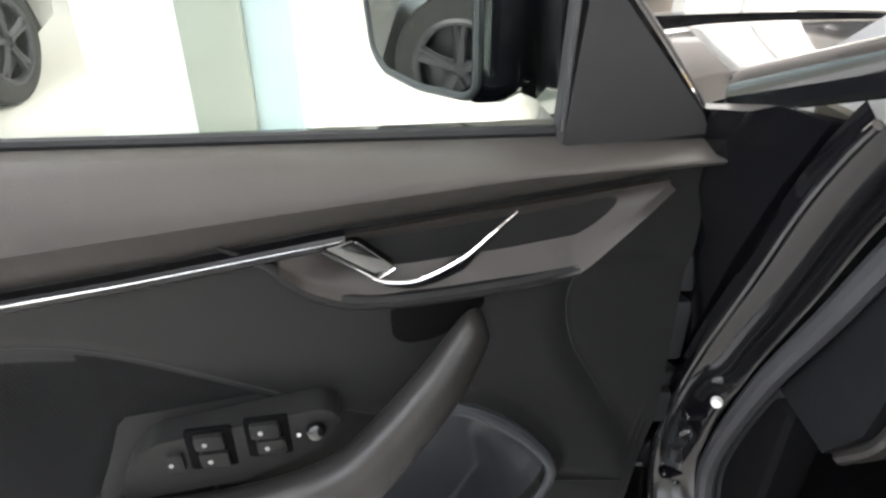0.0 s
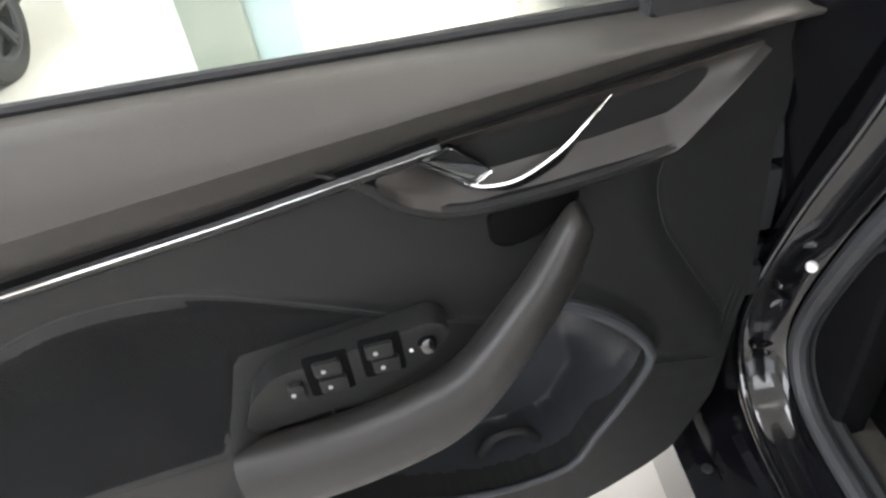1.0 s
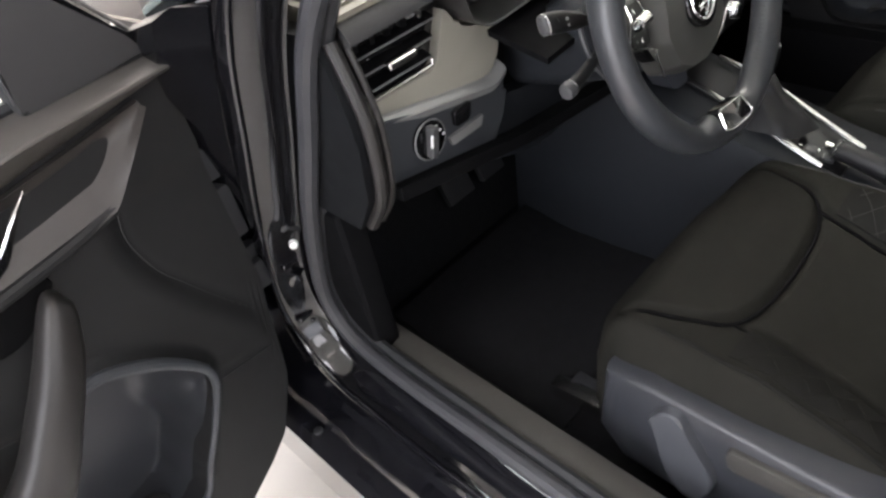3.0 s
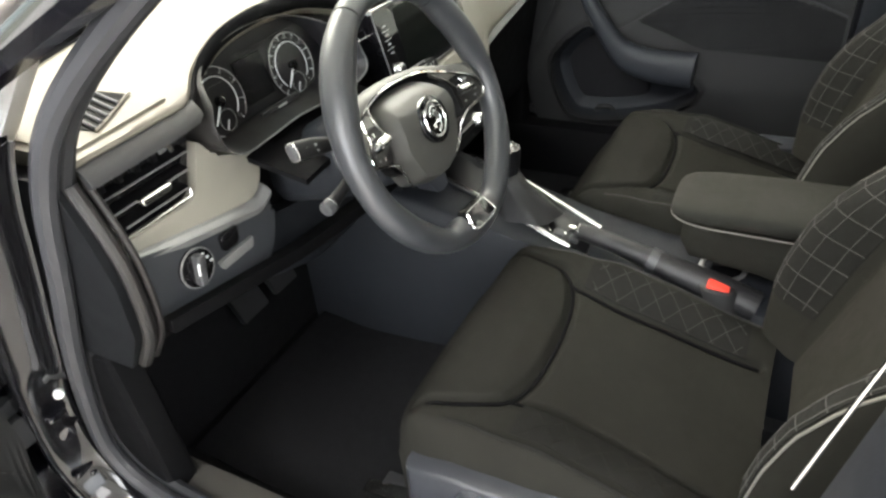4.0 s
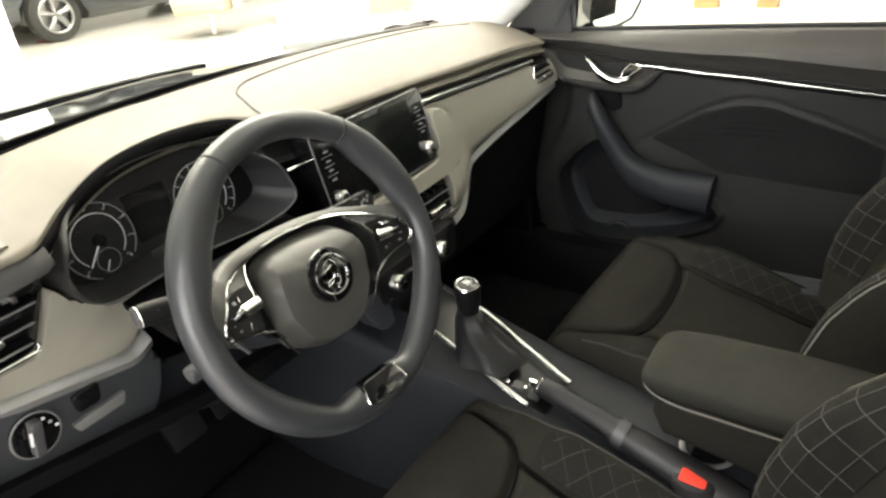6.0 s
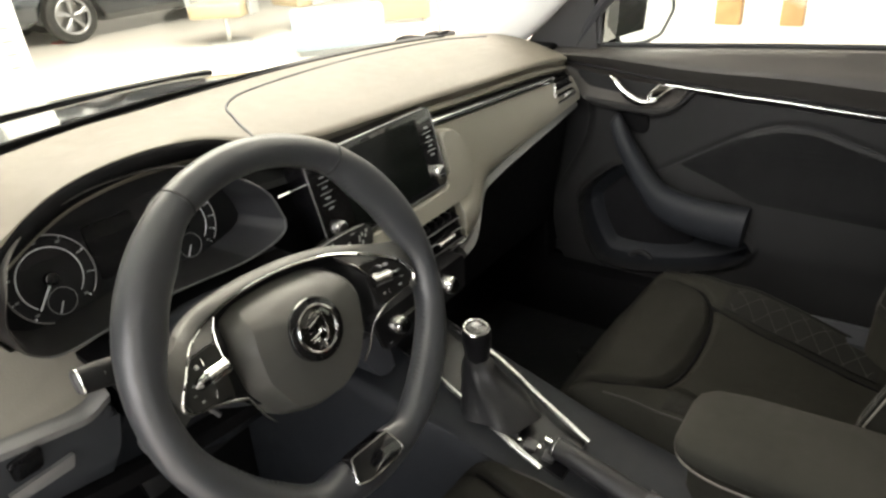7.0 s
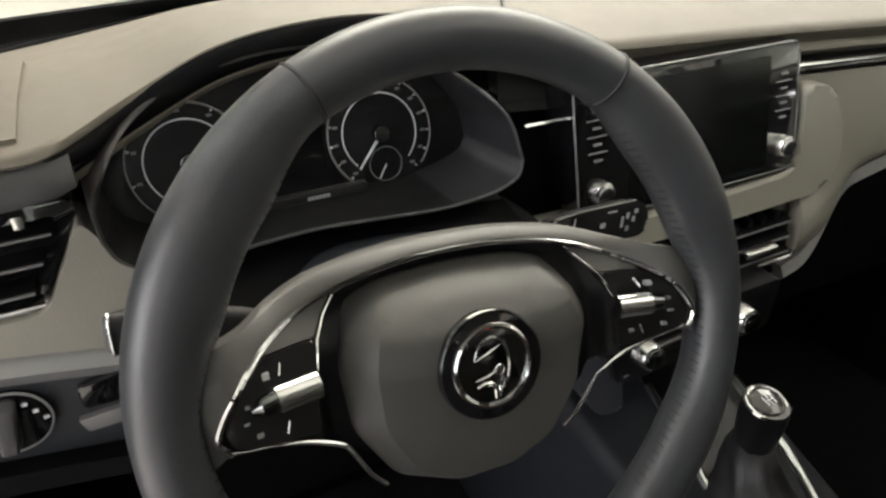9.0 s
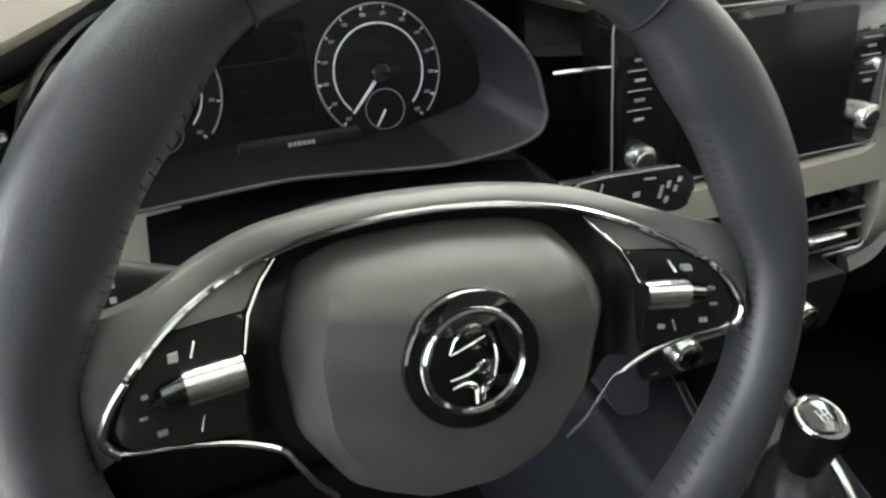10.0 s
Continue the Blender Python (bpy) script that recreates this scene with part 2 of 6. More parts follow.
def sheet(rows, thick, direction, bm=None):
    """A grid of points given body: its back lies thick away along direction."""
    d = Vector(direction) * thick
    bm = bm or bmesh.new()
    front = [[bm.verts.new(Vector(q)) for q in r] for r in rows]
    back = [[bm.verts.new(Vector(q) + d) for q in r] for r in rows]
    m, n = len(rows), len(rows[0])
    for i in range(m - 1):
        for j in range(n - 1):
            bm.faces.new((front[i][j], front[i][j + 1], front[i + 1][j + 1], front[i + 1][j]))
            bm.faces.new((back[i][j], back[i + 1][j], back[i + 1][j + 1], back[i][j + 1]))
    rim = [(0, j) for j in range(n)] + [(i, n - 1) for i in range(1, m)] + [(m - 1, j) for j in range(n - 2, -1, -1)] + [(i, 0) for i in range(m - 2, 0, -1)]
    for q in range(len(rim)):
        a, b = rim[q], rim[(q + 1) % len(rim)]
        bm.faces.new((front[a[0]][a[1]], front[b[0]][b[1]], back[b[0]][b[1]], back[a[0]][a[1]]))
    return bm


def tube(path, radius, sides=10, flat=1.0, up=None, closed=False, bm=None):
    """A swept round or oval bar; radius may be a list along the path."""
    p = [Vector(q) for q in path]
    n = len(p)
    rs = radius if isinstance(radius, (list, tuple)) else [radius] * n
    if len(rs) != n:
        rs = [float(np.interp(i / (n - 1), np.linspace(0, 1, len(rs)), rs)) for i in range(n)]
    side = None
    rings = []
    for i in range(n):
        t = (p[(i + 1) % n] - p[i - 1]) if closed else (p[min(i + 1, n - 1)] - p[max(i - 1, 0)])
        t.normalize()
        if up is not None:
            side = t.cross(Vector(up)).normalized()
        elif side is None:
            side = t.orthogonal().normalized()
        else:
            side = (side - t * side.dot(t)).normalized()
        b = side.cross(t)
        rings.append([p[i] + rs[i] * (math.cos(2 * math.pi * k / sides) * side + flat * math.sin(2 * math.pi * k / sides) * b) for k in range(sides)])
    return skin(rings, True, True, bm, around=closed)


def rbox(size, m=None, r=0.004, seg=2, bm=None):
    """A box with rounded edges, centred, then moved by m."""
    out = bmesh.new()
    bmesh.ops.create_cube(out, size=1.0, matrix=Matrix.Diagonal((*size, 1)))
    if r > 0:
        bmesh.ops.bevel(out, geom=out.edges[:], offset=min(r, 0.49 * min(size)), segments=seg, affect="EDGES", profile=0.6)
    if m is not None:
        bmesh.ops.transform(out, matrix=m, verts=out.verts)
    if bm is None:
        return out
    me = bpy.data.meshes.new("tmp")
    out.to_mesh(me)
    out.free()
    bm.from_mesh(me)
    bpy.data.meshes.remove(me)
    return bm


def join(*bms):
    bm = bmesh.new()
    for b in bms:
        me = bpy.data.meshes.new("tmp")
        b.to_mesh(me)
        b.free()
        bm.from_mesh(me)
        bpy.data.meshes.remove(me)
    return bm


def plate(poly, n0, n1, put, bevel=0.002, seg=2):
    """A flat polygon in (u, v), given depth from n0 (back) to n1 (front); put maps (u, v, n) to the world."""
    bm = bmesh.new()
    back = [bm.verts.new((u, v, n0)) for u, v in poly]
    front = [bm.verts.new((u, v, n1)) for u, v in poly]
    k = len(poly)
    bm.faces.new(front)
    bm.faces.new(list(reversed(back)))
    for i in range(k):
        j = (i + 1) % k
        bm.faces.new((back[i], back[j], front[j], front[i]))
    if bevel:
        es = [e for e in bm.edges if all(abs(v.co.z - n1) < 1e-7 for v in e.verts)]
        bmesh.ops.bevel(bm, geom=es, offset=bevel, segments=seg, affect="EDGES", profile=0.6)
    for v in bm.verts:
        v.co = Vector(put(*v.co))
    return bm


def disc(center, normal, r, depth, sides=32, bevel=0.0, r_top=None, bm=None):
    """A turned knob: a cylinder from center along normal."""
    n = Vector(normal).normalized()
    s = n.orthogonal().normalized()
    t = n.cross(s)
    c = Vector(center)
    rt = r if r_top is None else r_top
    prof = [(r, 0.0), (rt, depth - bevel), (rt - bevel * 0.3, depth - bevel * 0.3), (rt - bevel, depth)] if bevel else [(r, 0.0), (rt, depth)]
    rings = [[c + n * h + q * (math.cos(2 * math.pi * k / sides) * s + math.sin(2 * math.pi * k / sides) * t) for k in range(sides)] for q, h in prof]
    return skin(rings, True, True, bm)


def ring(center, normal, r, tube_r, sides=40, prof=10, squash=1.0, bm=None):
    n = Vector(normal).normalized()
    s = n.orthogonal().normalized()
    t = n.cross(s)
    c = Vector(center)
    rings = []
    for i in range(sides):
        d = math.cos(2 * math.pi * i / sides) * s + math.sin(2 * math.pi * i / sides) * t
        rings.append([c + d * (r + tube_r * math.cos(2 * math.pi * k / prof)) + n * squash * tube_r * math.sin(2 * math.pi * k / prof) for k in range(prof)])
    return skin(rings, True, False, bm, around=True)


def round_poly(poly, r, seg=4):
    """The polygon with its corners rounded."""
    out, n = [], len(poly)
    for i in range(n):
        p, a, b = Vector(poly[i]), Vector(poly[i - 1]), Vector(poly[(i + 1) % n])
        da, db = (a - p), (b - p)
        q = min(r, 0.45 * da.length, 0.45 * db.length)
        s, e = p + da.normalized() * q, p + db.normalized() * q
        for k in range(seg + 1):
            t = k / seg
            out.append(tuple((1 - t) ** 2 * s + 2 * t * (1 - t) * p + t * t * e))
    return out


def inside(poly, u, v):
    hit, n = False, len(poly)
    for i in range(n):
        (x0, y0), (x1, y1) = poly[i], poly[i - 1]
        if (y0 > v) != (y1 > v) and u < (x1 - x0) * (v - y0) / (y1 - y0) + x0:
            hit = not hit
    return hit


def edge_gap(poly, u, v, closed=True):
    best, n = 9.0, len(poly)
    for i in range(0 if closed else 1, n):
        (x0, y0), (x1, y1) = poly[i - 1], poly[i]
        dx, dy = x1 - x0, y1 - y0
        t = max(0.0, min(1.0, ((u - x0) * dx + (v - y0) * dy) / (dx * dx + dy * dy + 1e-12)))
        best = min(best, math.hypot(u - x0 - t * dx, v - y0 - t * dy))
    return best


def curve2(pts, n):
    return [(q[0], q[1]) for q in spline([(a, b, 0) for a, b in pts], n)]

# ---- showroom ----
X0, X1, Y0, Y1, H = -7.0, 10.0, -8.0, 13.0, 4.2


def slab(name, x0, x1, y0, y1, z0, z1, mat, label, category):
    return solo(name, rbox((x1 - x0, y1 - y0, z1 - z0), pose((x0 + x1) / 2, (y0 + y1) / 2, (z0 + z1) / 2), 0), mat, label, category, kind="structure", smooth=False)


slab("floor", X0, X1, Y0, Y1, -0.2, 0.0, "floor", "glossy white showroom floor", "floor")
slab("ceiling", X0, X1, Y0, Y1, H, H + 0.15, "wall", "white showroom ceiling with light panels", "ceiling")
slab("wall_front", X0, X1, Y1, Y1 + 0.2, 0, H, "wall", "plain white showroom wall", "wall")
slab("wall_rear", X0, X1, Y0 - 0.2, Y0, 0, H, "wall", "plain white showroom wall", "wall")
slab("wall_left", X0 - 0.2, X0, Y0, Y1, 0, H, "wall", "plain white showroom wall", "wall")
slab("wall_right", X1, X1 + 0.2, Y0, Y1, 0, H, "wall", "plain white showroom wall", "wall")


def ceiling_light(x, y, sx, sy):
    o = thing("ceiling_light", (x, y, H), "flush rectangular white ceiling light", "ceiling light", "ceiling lights")
    part("frame", join(rbox((sx + 0.08, 0.04, 0.05), pose(x, y + sy / 2 + 0.02, H - 0.025), 0.004), rbox((sx + 0.08, 0.04, 0.05), pose(x, y - sy / 2 - 0.02, H - 0.025), 0.004),
                       rbox((0.04, sy, 0.05), pose(x + sx / 2 + 0.02, y, H - 0.025), 0.004), rbox((0.04, sy, 0.05), pose(x - sx / 2 - 0.02, y, H - 0.025), 0.004)), "paper", o)
    part("diffuser", rbox((sx, sy, 0.02), pose(x, y, H - 0.02), 0.002), "panel_light", o)


for lx in (-4.4, -1.4, 1.6, 4.6, 7.6):
    for ly in (-5.0, -1.5, 2.0, 5.5, 9.0):
        ceiling_light(lx, ly, 1.2, 0.3)


def column(x, y, w, d, mat, label):
    solo("column", rbox((w, d, H), pose(x, y, H / 2), 0.01), mat, label, "column", kind="structure")


column(-2.185 - 0.25, 2.95, 0.50, 0.20, "wall", "broad white showroom pillar")
column(-2.078, 2.93, 0.28, 0.24, "column", "square grey-green painted column")
column(-1.828, 2.95, 0.22, 0.20, "column2", "pale blue panelled column")
column(6.6, 1.30, 0.16, 0.24, "wood", "orange-brown wooden door post")
column(6.62, 0.72, 0.14, 0.20, "wood", "orange-brown wooden door post")


def wheel_parts(car, c, side, r=0.33, w=0.21, rim="alloy"):
    """A road wheel: tyre with its rim and spokes below it. side is the way its face looks, along y."""
    c = Vector(c)
    ax = Vector((0, side, 0))
    prof = [(0.62 * r, -0.5), (0.86 * r, -0.5), (0.97 * r, -0.4), (r, -0.2), (r, 0.2), (0.97 * r, 0.4), (0.86 * r, 0.5), (0.68 * r, 0.48), (0.66 * r, 0.2)]
    rings = [[c + ax * (w * q) + h * Vector((math.cos(2 * math.pi * k / 40), 0, math.sin(2 * math.pi * k / 40))) for k in range(40)] for h, q in prof]
    t = part("tyre", skin(rings, True, False), "tyre", car, "black rubber tyre")
    bm = ring(c + ax * w * 0.42, ax, 0.645 * r, 0.02, 40, 8)
    disc(c + ax * w * 0.2, ax, 0.14 * r, 0.05, 20, 0.004, bm=bm)
    for k in range(5):
        a = 2 * math.pi * k / 5 + 0.3
        for da in (-0.12, 0.12):
            d = Vector((math.cos(a + da), 0, math.sin(a + da)))
            d0 = Vector((math.cos(a), 0, math.sin(a)))
            tube([c + ax * w * 0.38 + d0 * 0.1 * r, c + ax * w * 0.42 + (d0 + d) * 0.19 * r, c + ax * w * 0.42 + d * 0.64 * r], [0.028, 0.022, 0.018], 6, bm=bm)
    disc(c + ax * w * 0.02, ax, 0.62 * r, 0.01, 32, bm=bm)
    part("rim", bm, rim, t, "five-spoke alloy rim")


def parked_car(x, y, turn, paint, label, rim="alloy", half_base=1.32):
    """A hatchback of 4.3 m, nose along +x before the turn."""
    o = thing("parked_car", (x, y, 0), label, "car", "parked cars")
    L, W = 2.15, 0.88
    xs = [-2.15, -2.05, -1.7, -1.2, -0.6, 0.0, 0.6, 1.1, 1.6, 2.0, 2.15]
    belt = [0.78, 0.92, 0.97, 0.97, 0.96, 0.95, 0.94, 0.93, 0.86, 0.74, 0.60]
    low = [0.42, 0.30, 0.24, 0.2, 0.2, 0.2, 0.2, 0.2, 0.22, 0.26, 0.34]
    half = [0.62, 0.80, 0.87, 0.89, 0.89, 0.89, 0.89, 0.89, 0.87, 0.76, 0.60]
    rings = []
    for i in range(41):
        u = -2.15 + 4.3 * i / 40
        zb, zl, hw = lerp_at(u, xs, belt), lerp_at(u, xs, low), lerp_at(u, xs, half)
        r = []
        for s, q in ((-0.86, 0.0), (-0.97, 0.12), (-1.0, 0.4), (-0.98, 0.7), (-0.93, 0.92), (-0.8, 1.0), (0.0, 1.03), (0.8, 1.0), (0.93, 0.92), (0.98, 0.7), (1.0, 0.4), (0.97, 0.12), (0.86, 0.0)):
            z = zl + (zb - zl) * q
            for wx in (-half_base, half_base):
                lift = 0.40 ** 2 - (u - wx) ** 2
                if lift > 0 and abs(s) > 0.84:
                    z = max(z, min(zb, 0.33 + math.sqrt(lift)))
            r.append((u, s * hw, z))
        rings.append(r)
    body = part("body", skin(rings), paint, o)
    gx = [-1.95, -1.5, -0.9, -0.2, 0.35, 0.75, 1.15]
    gz = [0.95, 1.32, 1.46, 1.49, 1.42, 1.22, 0.94]
    gw = [0.70, 0.68, 0.66, 0.65, 0.66, 0.70, 0.76]
    rings = []
    for i in range(25):
        u = -1.95 + 3.1 * i / 24
        zt, hw = lerp_at(u, gx, gz), lerp_at(u, gx, gw)
        rings.append([(u, -0.84, 0.90), (u, -hw, max(0.92, zt - 0.08)), (u, -hw * 0.85, zt - 0.015), (u, 0, zt), (u, hw * 0.85, zt - 0.015), (u, hw, max(0.92, zt - 0.08)), (u, 0.84, 0.90)])
    part("glasshouse", skin(rings), "tint", o, "dark tinted window band")
    rings = []
    for i in range(15):
        u = -1.5 + 1.85 * i / 14
        zt, hw = lerp_at(u, gx, gz), lerp_at(u, gx, gw)
        rings.append([(u, -hw * 0.93, zt - 0.03), (u, -hw * 0.6, zt + 0.012), (u, 0, zt + 0.02), (u, hw * 0.6, zt + 0.012), (u, hw * 0.93, zt - 0.03), (u, 0, zt - 0.04)])
    part("roof", skin(rings), paint, o)
    for s in (-1, 1):
        for wx in (-half_base, half_base):
            wheel_parts(o, (wx, s * 0.80, 0.33), s, rim=rim)
        part("headlight", rbox((0.28, 0.26, 0.11), pose(1.93, s * 0.62, 0.70, 0, 12, -s * 28), 0.03, 3), "lamp_glass", o, "clear headlight")
        part("fog_light", rbox((0.10, 0.16, 0.07), pose(2.05, s * 0.60, 0.40, 0, 0, -s * 25), 0.02), "chrome", o, "bright fog light surround")
        part("tail_light", rbox((0.12, 0.28, 0.12), pose(-2.05, s * 0.62, 0.86, 0, 0, s * 20), 0.03), "red", o, "red tail light")
        part("door_mirror", rbox((0.12, 0.2, 0.13), pose(0.72, s * 0.98, 1.0), 0.04, 3), paint, o)
    part("grille", rbox((0.06, 0.7, 0.16), pose(2.13, 0, 0.56), 0.02), "gloss", o)
    part("bumper_inlet", rbox((0.06, 0.9, 0.10), pose(2.12, 0, 0.36), 0.02), "plastic", o)
    m = pose(x, y, 0, 0, 0, turn)
    for c in o.children:
        c.matrix_parent_inverse = Matrix.Identity(4)
    o.matrix_basis = m
    return o


parked_car(-4.24, 2.25, 90, "grey_paint", "dark grey hatchback with dark alloy wheels parked beside the open door", "dark_alloy", 1.16)
parked_car(5.05, 9.50, 180, "dark_paint", "black car with round headlights far across the showroom")
parked_car(0.85, 7.4, 84, "white_paint", "white hatchback parked across the showroom")
parked_car(2.9, 11.2, 170, "red_paint", "red car at the far end of the showroom")


def info_stand(x, y, turn):
    o = thing("info_stand", (x, y, 0), "white price board with printed lines on a grey stand", "info stand", "price boards")
    part("board", rbox((0.30, 0.03, 1.35), pose(0, 0, 1.0), 0.004), "paper", o)
    part("side_strip", rbox((0.07, 0.035, 1.35), pose(-0.187, 0, 1.0), 0.004), "grey_board", o, "grey side strip")
    for k in range(14):
        part("printed_line", rbox((0.055, 0.006, 0.014), pose(0.06, -0.017, 1.55 - 0.075 * k), 0), "grey_board", o)
        part("printed_line", rbox((0.022, 0.006, 0.014), pose(-0.09, -0.017, 1.55 - 0.075 * k), 0), "grey_board", o)
    part("post", rbox((0.08, 0.05, 1.5), pose(0.0, 0.045, 0.75), 0.006), "grey_board", o)
    part("foot", rbox((0.4, 0.35, 0.03), pose(0.0, 0.03, 0.015), 0.008), "grey_board", o)
    for c in o.children:
        c.matrix_parent_inverse = Matrix.Identity(4)
    o.matrix_basis = pose(x, y, 0, 0, 0, turn)


info_stand(0.98, 4.0, -14)
info_stand(0.52, 3.75, -14)


def placed(o, x, y, turn):
    for c in o.children:
        c.matrix_parent_inverse = Matrix.Identity(4)
    o.matrix_basis = pose(x, y, 0, 0, 0, turn)


def armchair(x, y, turn):
    o = thing("armchair", (x, y, 0), "tan and grey upholstered visitor armchair", "armchair", "visitor armchairs")
    part("seat", rbox((0.62, 0.60, 0.16), pose(0, 0, 0.38), 0.05, 4), "tan", o)
    arc = [(0.36 * math.cos(t), 0.36 * math.sin(t)) for t in np.linspace(radians(-20), radians(200), 20)]
    part("backrest", skin([[(1.0 * u, 1.0 * v, 0.30), (1.1 * u, 1.1 * v, 0.32), (1.16 * u, 1.16 * v, 0.62 + 0.16 * max(0, v)), (1.06 * u, 1.06 * v, 0.64 + 0.16 * max(0, v)), (0.98 * u, 0.98 * v, 0.60)] for u, v in arc]), "grey_board", o, "grey rounded backrest")
    part("pedestal", tube([(0, 0, 0.02), (0, 0, 0.31)], 0.03, 12), "satin", o)
    part("base_plate", disc((0, 0, 0), (0, 0, 1), 0.26, 0.02, 32, 0.006), "grey_board", o)
    placed(o, x, y, turn)


armchair(4.35, 6.35, -60)
armchair(5.35, 6.05, -100)


def low_bench(x, y, turn):
    o = thing("low_bench", (x, y, 0), "pale blue box bench in the showroom", "bench")
    part("body", rbox((0.92, 0.42, 0.36), pose(0, 0, 0.24), 0.012), "blue_paper", o)
    part("plinth", rbox((0.84, 0.34, 0.06), pose(0, 0, 0.03), 0.004), "grey_board", o)
    placed(o, x, y, turn)


low_bench(4.35, 4.55, -44)


def partition(x, y, turn):
    o = thing("partition_screen", (x, y, 0), "beige freestanding partition panel", "partition")
    part("panel", rbox((0.75, 0.04, 1.5), pose(0, 0, 0.80), 0.006), "tan", o)
    for s in (-1, 1):
        part("foot", rbox((0.05, 0.40, 0.05), pose(s * 0.3, 0, 0.025), 0.006), "satin", o)
    placed(o, x, y, turn)


partition(5.9, 5.0, -48)


def pole_stand(x, y):
    o = thing("pole_stand", (x, y, 0), "slim grey barrier pole on a round dark base", "pole")
    part("pole", tube([(0, 0, 0.02), (0, 0, 1.6)], 0.02, 12), "grey_board", o)
    part("base_plate", disc((0, 0, 0), (0, 0, 1), 0.17, 0.025, 32, 0.006), "rubber", o)
    placed(o, x, y, 0)


pole_stand(5.35, 4.0)
solo("floor_sticker", disc((3.75, 9.0, 0.0), (0, 0, 1), 0.20, 0.004, 32), "red_patch", "round red patch on the showroom floor", "floor sticker")

# ---- the car: shell ----
shell = thing("car_body", (0, 0, 0), "glossy black car body with grey rubber door seals", "car body")


def along_y(prof, y0, y1, n=2):
    """A bar of constant (x, z) outline from y0 to y1."""
    return skin([[(x, y0 + (y1 - y0) * i / (n - 1), z) for x, z in prof] for i in range(n)])


def turned(bm, m):
    bmesh.ops.transform(bm, matrix=m, verts=bm.verts)
    return bm


# sills
SILL = [(-0.905, 0.16), (-0.905, 0.295), (-0.890, 0.312), (-0.868, 0.318), (-0.860, 0.334), (-0.835, 0.340), (-0.826, 0.352), (-0.800, 0.358), (-0.792, 0.385), (-0.745, 0.392), (-0.745, 0.16)]
part("sill", along_y(SILL, 0.55, -0.75, 12), "paint", shell, "glossy black door sill with stepped ledges", angle=25)
part("sill", along_y([(-x, z) for x, z in SILL], 0.55, -0.75, 12), "paint", shell, angle=25)
for px, py, pz in ((-0.88, 0.34, 0.316), (-0.815, 0.05, 0.354), (-0.815, -0.28, 0.354)):
    part("sill_plug", disc((px, py, pz), (0, 0, 1), 0.008, 0.004, 16, 0.001), "rubber", shell, "small rubber sill plug")
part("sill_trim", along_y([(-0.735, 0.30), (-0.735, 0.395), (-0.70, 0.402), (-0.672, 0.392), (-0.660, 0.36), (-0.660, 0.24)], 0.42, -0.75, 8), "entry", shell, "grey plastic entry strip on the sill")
# same strip on the passenger side, blackened for the shade there
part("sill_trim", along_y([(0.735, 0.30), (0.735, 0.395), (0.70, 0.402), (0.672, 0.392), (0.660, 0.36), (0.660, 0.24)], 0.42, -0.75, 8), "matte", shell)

# door opening seal: up the hinge pillar, along the windscreen pillar, and along the sill
SEAL = [(-0.755, -0.60, 0.405), (-0.755, 0.0, 0.405), (-0.755, 0.25, 0.405), (-0.755, 0.35, 0.425), (-0.755, 0.395, 0.48), (-0.755, 0.39, 0.56), (-0.755, 0.345, 0.70), (-0.752, 0.29, 0.83), (-0.748, 0.235, 0.96), (-0.738, 0.17, 1.05), (-0.715, 0.04, 1.15), (-0.69, -0.13, 1.245), (-0.65, -0.36, 1.345), (-0.62, -0.55, 1.37)]
sp = spline(SEAL, 90)
part("door_seal", tube(sp, 0.013, 10), "seal", shell, "grey rubber door seal")
part("door_seal", tube([q + Vector((0.022, -0.004, 0.004)) for q in sp], 0.010, 8), "rubber", shell)
part("door_seal", tube([Vector((-q.x, q.y, q.z)) for q in sp], 0.013, 8), "seal", shell)

# hinge pillar, seen between open door and seal
PILLAR_Y, PILLAR_Z = [0.24, 0.278, 0.375, 0.403, 0.466, 0.606, 0.75], [1.075, 1.050, 0.984, 0.968, 0.924, 0.886, 0.880]
rings = []
for k, (z, yf) in enumerate(((0.28, 0.40), (0.36, 0.415), (0.44, 0.432), (0.55, 0.43), (0.65, 0.405), (0.75, 0.37), (0.85, 0.335), (0.95, 0.29), (1.02, 0.25))):
    rings.append([(x, y, min(z, lerp_at(y, PILLAR_Y, PILLAR_Z) - 0.002 * (8 - k))) for x, y in ((-0.748, yf), (-0.775, yf + 0.012), (-0.815, yf + 0.03), (-0.835, yf + 0.07), (-0.85, yf + 0.09), (-0.85, 0.75), (-0.748, 0.75))])
part("hinge_pillar", skin(rings), "jamb", shell, "glossy black hinge pillar with bolts", angle=30)
rings = [[(-x, y, min(z, 0.90)) for x, y, z in r] for r in rings[:-1]]
part("hinge_pillar", skin(rings), "jamb", shell, angle=30)
part("hinge_bolt", disc((-0.780, 0.382, 0.640), (-0.4, -0.9, 0.1), 0.0065, 0.008, 20, 0.003), "paper", shell, "white round buffer on the pillar")
for by, bz in ((0.402, 0.552),):
    part("hinge_bolt", disc((-0.785, by + 0.014, bz), (-0.3, -0.95, 0), 0.012, 0.008, 24, 0.003), "paint", shell, "black painted bolt")
